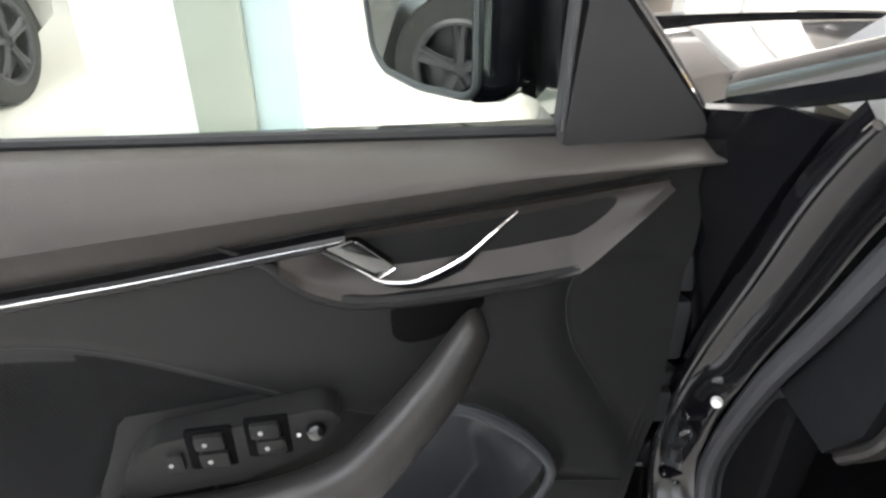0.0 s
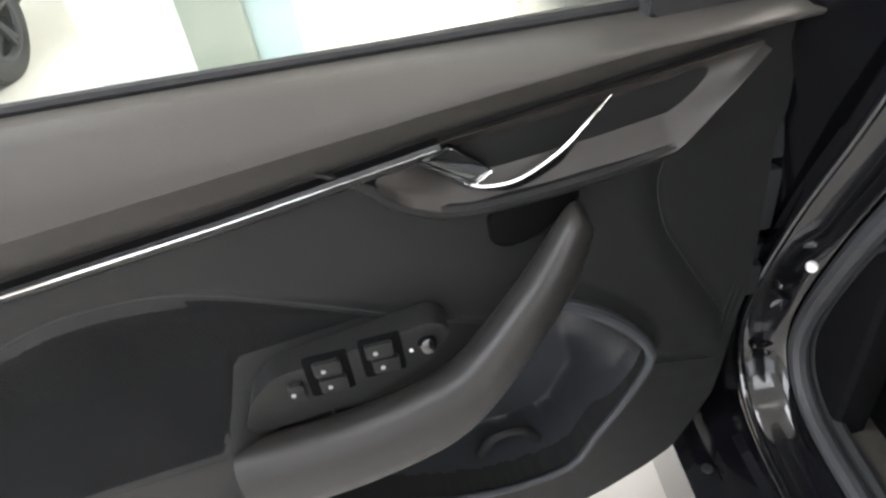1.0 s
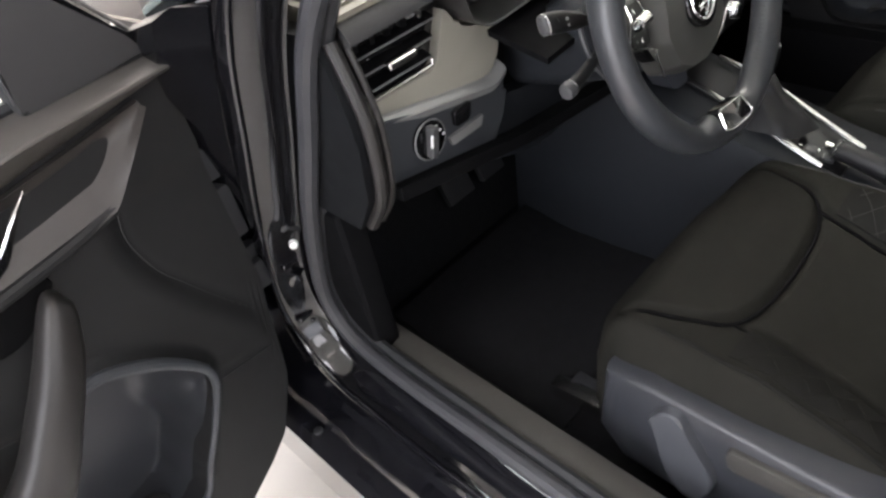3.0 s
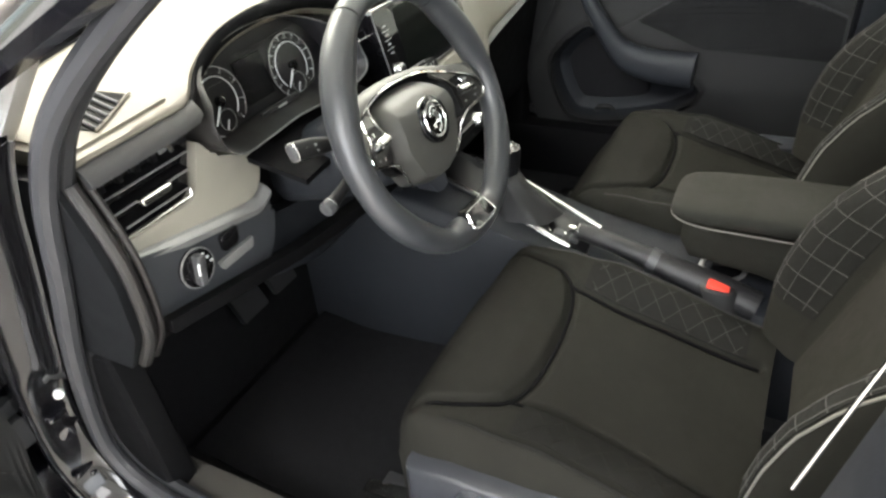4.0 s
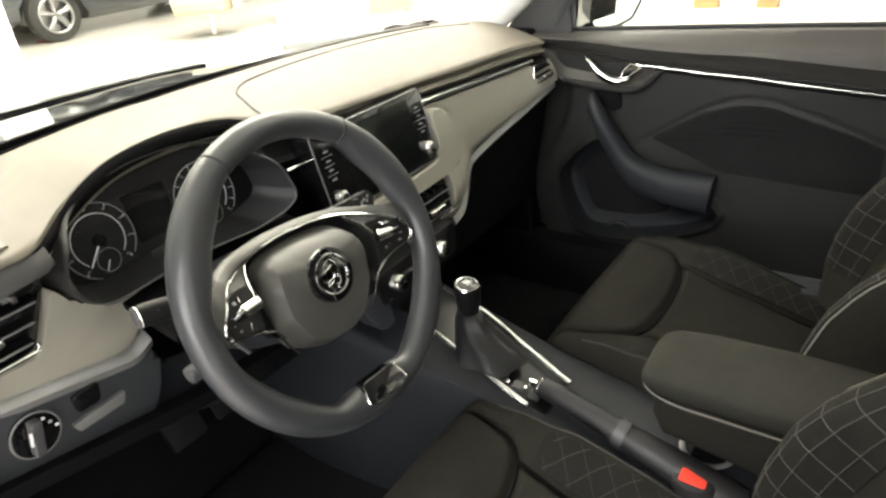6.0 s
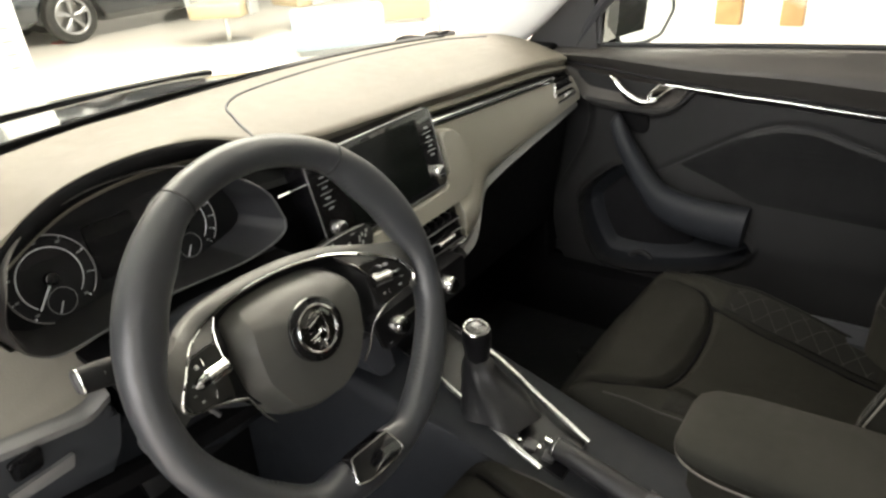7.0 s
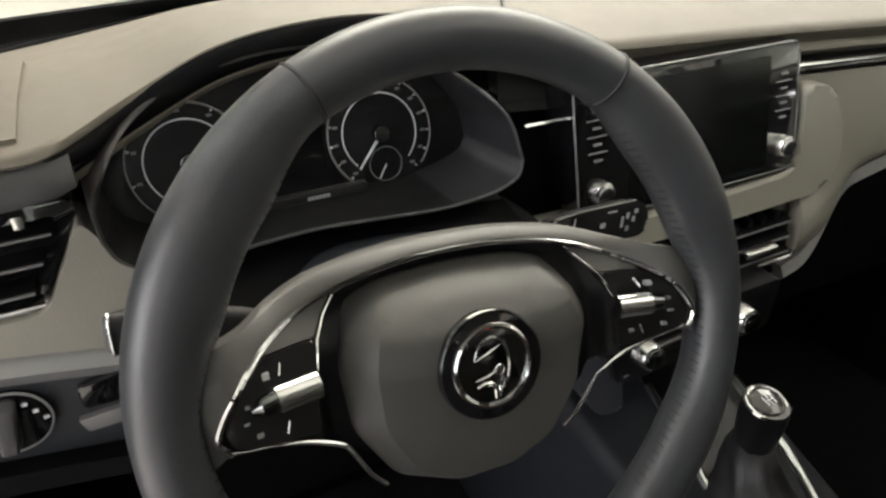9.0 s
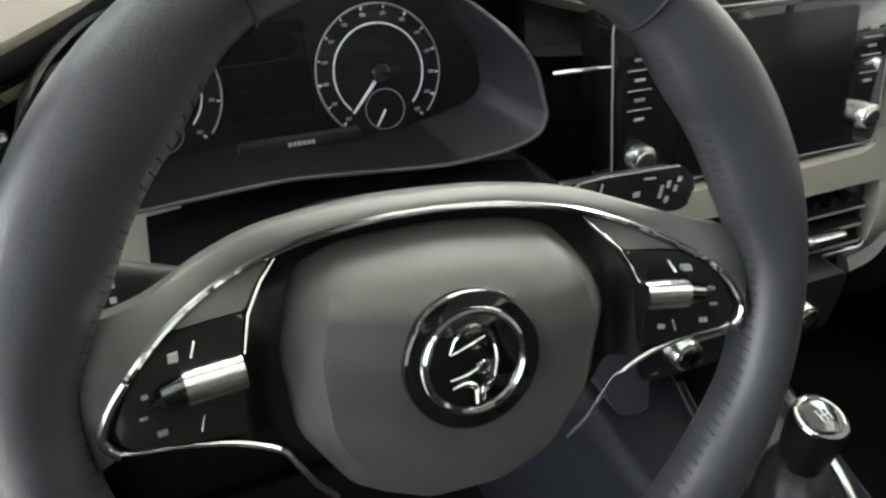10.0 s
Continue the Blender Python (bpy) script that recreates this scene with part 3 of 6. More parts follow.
# glossy channel between the seal and the flange, from the sill up the pillar
chan = [q for q in sp if q.z < 1.02 and q.y > -0.45]
rows, edge, inner = [], [], []
for k in range(len(chan)):
    t = (chan[min(k + 1, len(chan) - 1)] - chan[max(k - 1, 0)])
    n = Vector((0, t.z, -t.y)).normalized()
    q = chan[k]
    bulge = 0.012 * step(0.64, 0.70, q.z)
    rows.append([Vector((x, q.y, q.z)) + n * (d - bulge * math.sin(math.pi * w)) for x, d, w in ((-0.764, 0.014, 0.0), (-0.768, 0.020, 0.05), (-0.778, 0.026, 0.3), (-0.790, 0.029, 0.6), (-0.802, 0.031, 0.85), (-0.812, 0.034, 0.95), (-0.818, 0.040, 1.0), (-0.820, 0.055, 1.0))])
    edge.append(Vector((-0.8165, q.y, q.z)) + n * 0.036)
part("pillar_channel", sheet(rows, 0.004, (0.6, 0.5, 0)), "channel", shell, "glossy black painted door channel", angle=60)
part("channel_flange", tube(edge, 0.0045, 10), "paint", shell, "rounded painted flange edge")
for z, y, w, h in ((0.598, 0.398, 0.030, 0.010), (0.470, 0.418, 0.034, 0.012), (0.455, 0.416, 0.022, 0.010), (0.405, 0.405, 0.040, 0.012), (0.388, 0.392, 0.014, 0.010)):
    part("pressed_rib", rbox((w, 0.016, h), pose(-0.790 + (0.012 if w < 0.03 else 0), y + 0.006, z, 14, 6, 10), 0.0045, 3), "paint", shell)
for z0, z1 in ((0.74, 0.80), (0.44, 0.50)):
    part("door_hinge", join(tube([(-0.85, 0.468, z0), (-0.85, 0.468, z1)], 0.013, 14), rbox((0.05, 0.03, z1 - z0 - 0.01), pose(-0.825, 0.466, (z0 + z1) / 2), 0.004)), "paint", shell, "black door hinge")
part("check_strap", rbox((0.09, 0.018, 0.025), pose(-0.82, 0.435, 0.635, 0, 0, 10), 0.004), "rubber", shell, "black door check strap")

# front wing, scuttle and bonnet
def bonnet_z(x, y):
    return 0.935 - 0.10 * step(0.6, 1.75, y) - 0.16 * step(1.2, 1.95, y) ** 2 - 0.10 * (abs(x) / 0.80) ** 4


rows = [[(x, 0.76 + 1.15 * j / 24, bonnet_z(x, 0.76 + 1.15 * j / 24)) for x in np.linspace(-0.70, 0.70, 29)] for j in range(25)]
part("bonnet", sheet(rows, 0.03, (0, 0, -1)), "paint", shell, "glossy black bonnet")
for s in (-1, 1):
    rows = []
    for j in range(25):
        y = 0.44 + 1.45 * j / 24
        zt = bonnet_z(0.72, max(y, 0.62)) - 0.01 + 0.02 * step(0.7, 0.45, y)
        r = []
        for q, w in ((0.0, 0.715), (0.12, 0.775), (0.22, 0.825), (0.32, 0.86), (0.45, 0.88), (0.65, 0.895), (0.85, 0.89), (1.0, 0.875)):
            z = zt - 0.015 * math.sin(q * 2) - (zt - 0.30) * q ** 1.4
            lift = 0.37 ** 2 - (y - 1.10) ** 2
            if lift > 0 and q > 0.3:
                z = max(z, 0.33 + math.sqrt(lift))
            r.append((s * w, y, z))
        rows.append(r)
    part("front_wing", sheet(rows, 0.02, (-s, 0, 0)), "paint", shell, "glossy black front wing")
for s in (-1, 1):
    for wy in (1.10, -1.55):
        c = Vector((s * 0.77, wy, 0.33))
        prof = [(0.2, -0.1), (0.29, -0.1), (0.33, -0.04), (0.33, 0.04), (0.29, 0.1), (0.2, 0.1)]
        rg = [[c + Vector((s * q, 0, 0)) + h * Vector((0, math.cos(2 * math.pi * k / 36), math.sin(2 * math.pi * k / 36))) for k in range(36)] for h, q in prof]
        t = part("tyre", skin(rg, True, False), "tyre", shell, "black rubber tyre")
        part("rim", disc(c + Vector((s * 0.05, 0, 0)), (s, 0, 0), 0.21, 0.03, 32, 0.01), "alloy", t)
part("nose", sheet([[(x, 1.92 - 0.15 * (abs(x) / 0.8) ** 2 + 0.05 * math.sin(v * 3), 0.25 + 0.52 * v) for x in np.linspace(-0.8, 0.8, 17)] for v in np.linspace(0, 1, 9)], 0.04, (0, -1, 0)), "paint", shell)
part("scuttle", sheet([[(x, 0.655 + 0.14 * v - 0.10 * (x / 0.75) ** 2, 0.950 - 0.015 * v - 0.01 * abs(x)) for x in np.linspace(-0.70, 0.70, 21)] for v in np.linspace(0, 1, 5)], 0.05, (0, 0, -1)), "rubber", shell, "black plastic scuttle panel below the windscreen")
for x0, x1 in ((-0.62, 0.0), (0.02, 0.55)):
    part("wiper", tube([(x0, 0.705, 0.948), ((x0 + x1) / 2, 0.70, 0.952), (x1, 0.69, 0.958)], 0.005, 8), "rubber", shell, "black windscreen wiper")

# windscreen pillars, roof, windscreen
for s in (-1, 1):
    out = spline([(s * 0.775, 0.50, 0.975), (s * 0.755, 0.30, 1.06), (s * 0.735, 0.10, 1.15), (s * 0.705, -0.12, 1.25), (s * 0.67, -0.35, 1.345), (s * 0.64, -0.60, 1.395)], 24)
    part("windscreen_pillar", tube(out, 0.028, 10, 0.8), "paint", shell, "glossy black outer windscreen pillar")
    rows = []
    for z in np.linspace(0.94, 1.40, 24):
        yr, yf = lerp_at(z, [0.94, 1.0, 1.087, 1.2, 1.3, 1.40], [0.385, 0.310, 0.215, 0.055, -0.13, -0.40]), lerp_at(z, [0.94, 0.996, 1.08, 1.2, 1.3, 1.40], [0.565, 0.505, 0.386, 0.19, 0.0, -0.29])
        xc = lerp_at(z, [0.94, 1.1, 1.3, 1.40], [0.690, 0.685, 0.645, 0.585])
        rows.append([(s * (xc + 0.016 - 0.022 * math.sin(math.pi * t) ** 0.7), yr + (yf - yr) * t, z) for t in np.linspace(0, 1, 10)])
    part("pillar_trim", sheet(rows, 0.02, (s, 0, 0)), "pillar", shell, "light grey inner windscreen pillar trim", angle=60)
rows = [[(x, -0.34 - 1.75 * v, 1.40 + 0.055 * (1 - (x / 0.66) ** 2) + 0.03 * math.sin(v * 3.0)) for x in np.linspace(-0.66, 0.66, 21)] for v in np.linspace(0, 1, 15)]
part("roof_lining", sheet(rows, 0.02, (0, 0, 1)), "roof", shell, "light cloth roof lining")
rows = [[(x, y, z + 0.03) for x, y, z in r] for r in rows]
part("roof_skin", sheet(rows, 0.02, (0, 0, 1)), "paint", shell)


def glass_pt(x, v):
    bow = 1 - (x / 0.70) ** 2
    base, head = Vector((x, 0.56 + 0.10 * bow, 0.985)), Vector((x * 0.90, -0.36 + 0.06 * bow, 1.39 + 0.05 * bow))
    q = base.lerp(head, v)
    q.z += 0.035 * math.sin(v * math.pi)
    return q


g = part("windscreen", sheet([[glass_pt(x, v) for x in np.linspace(-0.69, 0.69, 25)] for v in np.linspace(0, 1, 17)], 0.005, (0, 0.4, 0.9)), "wind_glass", shell, "clear laminated windscreen")
g.visible_shadow = False
part("screen_border", sheet([[glass_pt(x, -0.02 + (lerp_at(x, [-0.69, -0.10, 0.22, 0.40, 0.69], [0.050, 0.044, 0.016, -0.004, -0.010]) + 0.02) * v) + Vector((0, -0.006, -0.008)) for x in np.linspace(-0.69, 0.69, 25)] for v in np.linspace(0, 1, 3)], 0.003, (0, 0.4, 0.9)), "rubber", shell, "black ceramic border of the windscreen")

# floor, bulkhead and rear of the cabin
part("floor_pan", sheet([[(x, y, 0.245 + 0.13 * step(0.13, 0.07, abs(x))) for x in np.linspace(-0.70, 0.70, 57)] for y in np.linspace(0.62, -2.0, 20)], 0.03, (0, 0, -1)), "carpet", shell, "black carpeted floor")
part("bulkhead", sheet([[(x, 0.50 + 0.22 * v, 0.24 + 0.62 * v) for x in np.linspace(-0.73, 0.73, 15)] for v in np.linspace(0, 1, 8)], 0.03, (0, 1, 0)), "carpet", shell, "black carpeted bulkhead")
for s in (-1, 1):
    # near-black instead of trim plastic, to carry the footwell shade
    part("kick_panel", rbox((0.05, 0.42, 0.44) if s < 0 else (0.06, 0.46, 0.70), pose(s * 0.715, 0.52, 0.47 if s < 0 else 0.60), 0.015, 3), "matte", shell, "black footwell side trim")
    # centre pillar
    rings = []
    for y, z, x, w, d in ((-0.47, 0.34, 0.755, 0.13, 0.12), (-0.47, 0.60, 0.765, 0.12, 0.12), (-0.475, 0.85, 0.775, 0.10, 0.11), (-0.505, 1.05, 0.77, 0.09, 0.10), (-0.58, 1.25, 0.70, 0.08, 0.09), (-0.64, 1.39, 0.61, 0.07, 0.09)):
        y = y - (0.05 if s > 0 else 0.0)
        rings.append([(s * (x - d * 0.35), y, z), (s * (x - d * 0.1), y + 0.012, z), (s * (x + d * 0.5), y, z), (s * (x + d * 0.5), y - w, z), (s * (x - d * 0.35), y - w - 0.03, z)])
    part("centre_pillar", skin(rings), "console", shell, "charcoal centre pillar trim", angle=50)
    if s > 0:
        upper = [[Vector(q) + Vector((-0.006, 0.006, 0)) for q in r] for r in rings[2:]]
        part("pillar_trim", skin(upper), "pillar", shell, "light grey upper centre pillar trim", angle=50)
    # rear side with its window opening
    part("rear_side", rbox((0.06, 1.40, 0.62), pose(s * 0.75, -1.35, 0.64), 0.03, 3), "plastic", shell)
    part("rear_quarter", rbox((0.06, 0.45, 0.50), pose(s * 0.68, -1.95, 1.15, 0, s * -14, 0), 0.03, 3), "plastic", shell)
    rw = part("rear_window", rbox((0.006, 1.05, 0.40), pose(s * 0.705, -1.22, 1.15, 0, s * -13, 0), 0.002), "glass", shell, "clear rear door window")
    rw.visible_shadow = False
part("footwell_filler", rbox((0.04, 0.55, 0.62), pose(0.80, 0.22, 0.52), 0.01), "carpet", shell)
part("rear_bulkhead", rbox((1.4, 0.08, 0.75), pose(0, -2.05, 0.62), 0.03), "plastic", shell)
part("tail_window", rbox((1.2, 0.01, 0.48), pose(0, -2.08, 1.22, 20, 0, 0), 0.002), "tint", shell)
# driver's seal edge is bright metal to draw the reflection running along it
for s in (-1, 1):
    part("centre_pillar_seal", tube(spline([(s * 0.751, -0.455, 0.87), (s * 0.750, -0.470, 0.952), (s * 0.750, -0.486, 1.038), (s * 0.748, -0.501, 1.115), (s * 0.735, -0.53, 1.18), (s * 0.66, -0.60, 1.36)], 24), 0.0018, 8), "satin" if s < 0 else "rubber", shell, "thin bright strip standing in for light reflected along the pillar seal" if s < 0 else "")

# ---- doors ----
# Local measures of a door: a from the hinge edge to its rear end, z up, n towards the cabin.
def door(open_side):
    if open_side:
        o = thing("front_door", (-0.84, 0.40, 0.2), "open black front door with dark grey trim and chrome handle", "front door", "front doors")
        ph = radians(8)
        u, nn = Vector((-math.cos(ph), -math.sin(ph), 0)), Vector((math.sin(ph), -math.cos(ph), 0))

        def put(a, z, n):
            return Vector((-0.84, 0.40, 0)) + u * a + nn * n + Vector((0, 0, z))
    else:
        o = thing("front_door", (0.74, 0.30, 0.2), "closed black front door with dark grey trim and chrome handle", "front door", "front doors")

        def put(a, z, n):
            z += lerp_at(a, [0.0, 0.36, 0.66, 1.03], [0.0, 0.0, 0.020, 0.032]) * step(0.955, 0.90, z)
            return Vector((0.725 - 0.95 * n, 0.306 - 0.79 * a, 0.9 * z + 0.078))

    BA = [0.0, 0.15, 0.40, 0.62, 1.03]
    BZ = [0.957, 0.959, 0.968, 0.976, 0.988]
    CA = [0.0, 0.18, 0.34, 0.49, 0.63, 1.03]
    CZ = [0.953, 0.951, 0.939, 0.926, 0.913, 0.876]
    DA = [0.0, 0.041, 0.234, 0.36, 0.554, 0.76, 1.03]
    DZ = [0.932, 0.928, 0.908, 0.895, 0.869, 0.847, 0.822]
    EA = [0.0, 0.012, 0.03, 0.05, 0.08, 0.12, 0.18, 0.24, 0.35, 0.47, 1.03]
    EZ = [0.60, 0.54, 0.43, 0.385, 0.325, 0.295, 0.262, 0.238, 0.195, 0.16, 0.15]
    pocket = curve2([(0.306, 0.645), (0.262, 0.676), (0.208, 0.650), (0.160, 0.602), (0.137, 0.550), (0.166, 0.485), (0.205, 0.425), (0.248, 0.368), (0.372, 0.362), (0.534, 0.415), (0.66, 0.44)], 34) + [(0.66, 0.52), (0.56, 0.525), (0.425, 0.54), (0.348, 0.589)]
    if not open_side:
        pocket = curve2([(0.306, 0.645), (0.262, 0.676), (0.208, 0.650), (0.152, 0.602), (0.122, 0.550), (0.142, 0.470), (0.190, 0.396), (0.250, 0.380), (0.372, 0.388), (0.489, 0.407), (0.565, 0.428), (0.623, 0.458)], 40) + [(0.640, 0.490), (0.61, 0.522), (0.56, 0.530), (0.425, 0.54), (0.348, 0.589)]
    seam_front = curve2([(0.120, 0.83), (0.130, 0.783), (0.120, 0.73), (0.100, 0.69), (0.066, 0.63), (0.020, 0.558)], 20)
    seam_knee = [(0.137, 0.535), (0.02, 0.492)]
    seam_insert = curve2([(1.02, 0.70), (0.90, 0.745), (0.795, 0.777), (0.735, 0.794), (0.657, 0.795), (0.583, 0.776), (0.482, 0.729), (0.38, 0.679), (0.33, 0.66)], 40)

    def depth(a, z, sunk=0.0):
        n = 0.010 * step(0.90, 0.60, z)
        n += (0.050 if open_side else 0.012) * step(0.54, 0.63, a) * step(0.705, 0.60, z) * (1 - 0.6 * step(0.50, 0.42, z))
        if 0.1 < a < 1.02 and 0.3 < z < 0.72:
            g = edge_gap(pocket, a, z)
            if inside(pocket, a, z):
                if open_side:
                    wide = 0.012 + 0.055 * step(0.44, 0.54, z) * step(0.42, 0.30, a)
                    n = n * step(0.012, 0, g) - 0.088 * step(0.0, wide, g) ** 0.75 - sunk * step(0.0, 0.004, g)
                else:
                    n = n * step(0.012, 0, g) - 0.034 * step(0.0, 0.010, g) - 0.056 * step(0.0, 0.085, g) + 0.004 * step(0.008, 0, g) - sunk * step(0.0, 0.004, g)
            else:
                n += 0.016 * step(0.022, 0.0, g)
        g = min(edge_gap(seam_front, a, z, False), edge_gap(seam_knee, a, z, False))
        n -= 0.0025 * step(0.014, 0.0, g)
        n -= 0.010 * step(0.035, -0.015, a - lerp_at(z, [0.49, 0.56, 0.63, 0.69, 0.73, 0.783, 0.83], [0.0, 0.02, 0.066, 0.10, 0.12, 0.13, 0.12])) * step(0.85, 0.80, z)
        n -= 0.0025 * step(0.014, 0.0, edge_gap(seam_insert, a, z, False))
        return n

    rows = []
    nz = 140
    for a in list(np.linspace(0, 0.1, 14)[:-1]) + list(np.linspace(0.1, 0.68, 140)[:-1]) + list(np.linspace(0.68, 1.03, 36)):
        zb, zt = lerp_at(a, EA, EZ), lerp_at(a, DA, DZ) + 0.012
        rows.append([put(a, zb + (zt - zb) * j / nz, depth(a, zb + (zt - zb) * j / nz, 0.007)) for j in range(nz + 1)])
    back = put(0, 0, -1) - put(0, 0, 0)
    panel = part("door_panel", sheet(rows, 0.035, back), "plastic", o, "dark grained plastic door panel with bottle pocket", angle=60)

    for line in (seam_front, seam_knee, seam_insert):
        part("panel_seam", tube([put(a, z, depth(a, z) - 0.0004) for a, z in line], 0.0014, 6), "rubber", o, "dark panel seam")

    # cloth insert below the curved seam
    ins = []
    for i in range(60):
        a = 0.42 + 0.60 * i / 59
        z1 = lerp_at(-a, [-q[0] for q in seam_insert], [q[1] for q in seam_insert]) - 0.005
        z0 = min(z1 - 0.002, lerp_at(a, [0.42, 0.60, 0.63, 1.02], [0.716, 0.700, 0.610, 0.585] if open_side else [0.690, 0.620, 0.610, 0.585]))
        ins.append([put(a, z0 + (z1 - z0) * j / 14, depth(a, z0 + (z1 - z0) * j / 14) + 0.0018 * min(1.0, 4 * min(j, 14 - j) / 14)) for j in range(15)])
    part("cloth_insert", sheet(ins, 0.004, back), "door_cloth", o, "dark cloth door insert", angle=60)

    # padded top below the window
    rows = []
    for i in range(61):
        a = 1.03 * i / 60
        zt, zc, zd = lerp_at(a, BA, BZ), lerp_at(a, CA, CZ), lerp_at(a, DA, DZ)
        prof = [(zt - 0.004, -0.045), (zt + 0.001, -0.03), (zt - 0.001, -0.012)]
        for k in range(7):
            t = k / 6
            prof.append((zt + (zc - zt) * t - 0.001, -0.010 + 0.040 * math.sin(t * math.pi / 2)))
        prof += [(zc - 0.003, 0.0305), (zc - 0.007, 0.027), (zd + 0.40 * (zc - zd), 0.012), (zd + 0.005, 0.002), (zd, -0.004)]
        rows.append([put(a, z, n) for z, n in prof])
    part("padded_top", sheet(rows, 0.012, back), "pad", o, "grey padded door top", angle=50)
    part("window_weatherstrip", tube([put(a, lerp_at(a, BA, BZ) + 0.004, -0.038) for a in np.linspace(0.14, 1.02, 30)], 0.006, 8), "rubber", o, "black rubber window strip")

    # trim strip with its bright line
    rows = []
    for a in np.linspace(0.356, 1.005, 30):
        z = lerp_at(a, DA, DZ)
        rows.append([put(a, z + q, n) for q, n in ((0.0, 0.004), (-0.001, 0.012), (-0.006, 0.015), (-0.012, 0.014), (-0.017, 0.008), (-0.018, 0.0))])
    strip = part("trim_strip", sheet(rows, 0.004, back), "dial_black", o, "black trim strip with a chrome line")
    # driver's line swells to draw a reflected highlight; passenger's is thicker to read bright
    part("chrome_line", tube([put(a, lerp_at(a, DA, DZ) - 0.005, 0.0150) for a in np.linspace(0.36, 1.0, 30)], 0.0018 if not open_side else [0.0004, 0.0005, 0.0008, 0.0016, 0.0018, 0.0010, 0.0005, 0.0003], 8), "chrome" if open_side else "satin", strip, "chrome line")

    # handle recess
    rows = []
    for i in range(41):
        a = 0.048 + 0.37 * i / 40
        zt = lerp_at(a, DA, DZ) - 0.001
        zb = lerp_at(a, [0.045, 0.075, 0.118, 0.13, 0.20, 0.294, 0.352, 0.394, 0.418], [0.925, 0.892, 0.848, 0.838, 0.829, 0.823, 0.825, 0.844, 0.866])
        zb = min(zb, zt - 0.003)
        r = []
        for j in range(15):
            t = j / 14
            n = 0.012 - 0.018 * math.sin(math.pi * min(1, t * 1.25)) * step(0.05, 0.12, a) * step(0.40, 0.33, a) + 0.012 * step(0.80, 1.0, t)
            r.append(put(a, zt + (zb - zt) * t, n))
        rows.append(r)
    part("handle_recess", sheet(rows, 0.010, back), "bezel", o, "satin bronze-grey handle recess", angle=60)
    lip = spline([put(0.47, 0.888, 0.004), put(0.430, 0.868, 0.010), put(0.398, 0.842, 0.014), put(0.355, 0.825, 0.016), put(0.294, 0.823, 0.017), put(0.20, 0.829, 0.017), put(0.130, 0.838, 0.015)], 40)
    part("recess_lip", tube(lip, [0.002, 0.006, 0.009, 0.009, 0.009, 0.008], 10), "plastic", o)

    # handle: a chrome wedge and a curved chrome lever over a dark blade
    lev = spline([put(0.338, 0.851, 0.016), put(0.320, 0.848, 0.024), put(0.290, 0.852, 0.030), (put(0.250, 0.873, 0.032)), put(0.222, 0.895, 0.028), put(0.197, 0.908, 0.016)], 36)
    handle = part("door_handle", tube(lev, [q * (0.48 if open_side else 1.5) for q in (0.0040, 0.0048, 0.0050, 0.0046, 0.0042, 0.0022)], 10, 0.8), "chrome", o, "curved chrome door release lever")
    blade = []
    for q, w in zip(lev, np.interp(np.linspace(0, 1, 36), [0, 0.25, 0.6, 1], [0.002, 0.008, 0.020, 0.004])):
        blade.append([q + Vector((0, 0, -0.003)), q + (put(0, 0, -0.35) - put(0, 0, 0)) * w * 1.2 + Vector((0, 0, -w))])
    part("lever_blade", sheet(blade, 0.004, back), "gloss", handle, "dark lever blade")
    wedge = [(0.378, 0.884), (0.348, 0.892), (0.312, 0.859), (0.330, 0.848)]
    frame_pts = [put(a, z, 0.018) for a, z in wedge]
    # same chrome wedge on both doors; the driver's is darkened for what it reflects
    part("chrome_wedge", plate(round_poly(wedge, 0.004), 0.004, 0.017, put, 0.003), "dark_chrome" if open_side else "chrome", handle)
    # on the driver's door the tube only traces the wedge's bright highlight
    part("chrome_frame", tube([frame_pts[0], frame_pts[3], frame_pts[2]] if open_side else frame_pts, 0.0022 if open_side else 0.0028, 8, closed=not open_side), "chrome", handle, "bright chrome edge")

    # pull grip flowing into the armrest
    sec = [(0.234, 0.812, 0.040, 0.006, 0.008), (0.240, 0.806, 0.050, 0.015, 0.016), (0.255, 0.784, 0.058, 0.020, 0.020), (0.2745, 0.755, 0.064, 0.023, 0.023), (0.310, 0.708, 0.068, 0.026, 0.025), (0.357, 0.648, 0.068, 0.031, 0.027), (0.409, 0.606, 0.066, 0.041, 0.029), (0.485, 0.580, 0.062, 0.045, 0.031), (0.56, 0.568, 0.058, 0.048, 0.033), (0.622, 0.562, 0.056, 0.050, 0.033)]
    fine = [spline([(s[0], s[1], s[2]) for s in sec], 40), spline([(s[3], s[4], 0) for s in sec], 40)]
    rings = []
    for i in range(40):
        c, w = fine[0][i], fine[1][i]
        t = (fine[0][min(i + 1, 39)] - fine[0][max(i - 1, 0)])
        t.z = 0
        t.normalize()
        s = Vector((-t.y, t.x, 0))
        r = []
        for k in range(18):
            an = 2 * math.pi * k / 18
            ca, sa = math.cos(an), math.sin(an)
            ca, sa = math.copysign(abs(ca) ** 0.75, ca), math.copysign(abs(sa) ** 0.75, sa)
            q = c + s * (w.x * ca) + Vector((0, 0, w.y * sa))
            r.append(put(q.x, q.y, q.z))
        rings.append(r)
    # passenger grip takes a darker tone to stand for its dimmer light
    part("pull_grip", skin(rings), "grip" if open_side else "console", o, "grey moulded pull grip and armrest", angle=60)
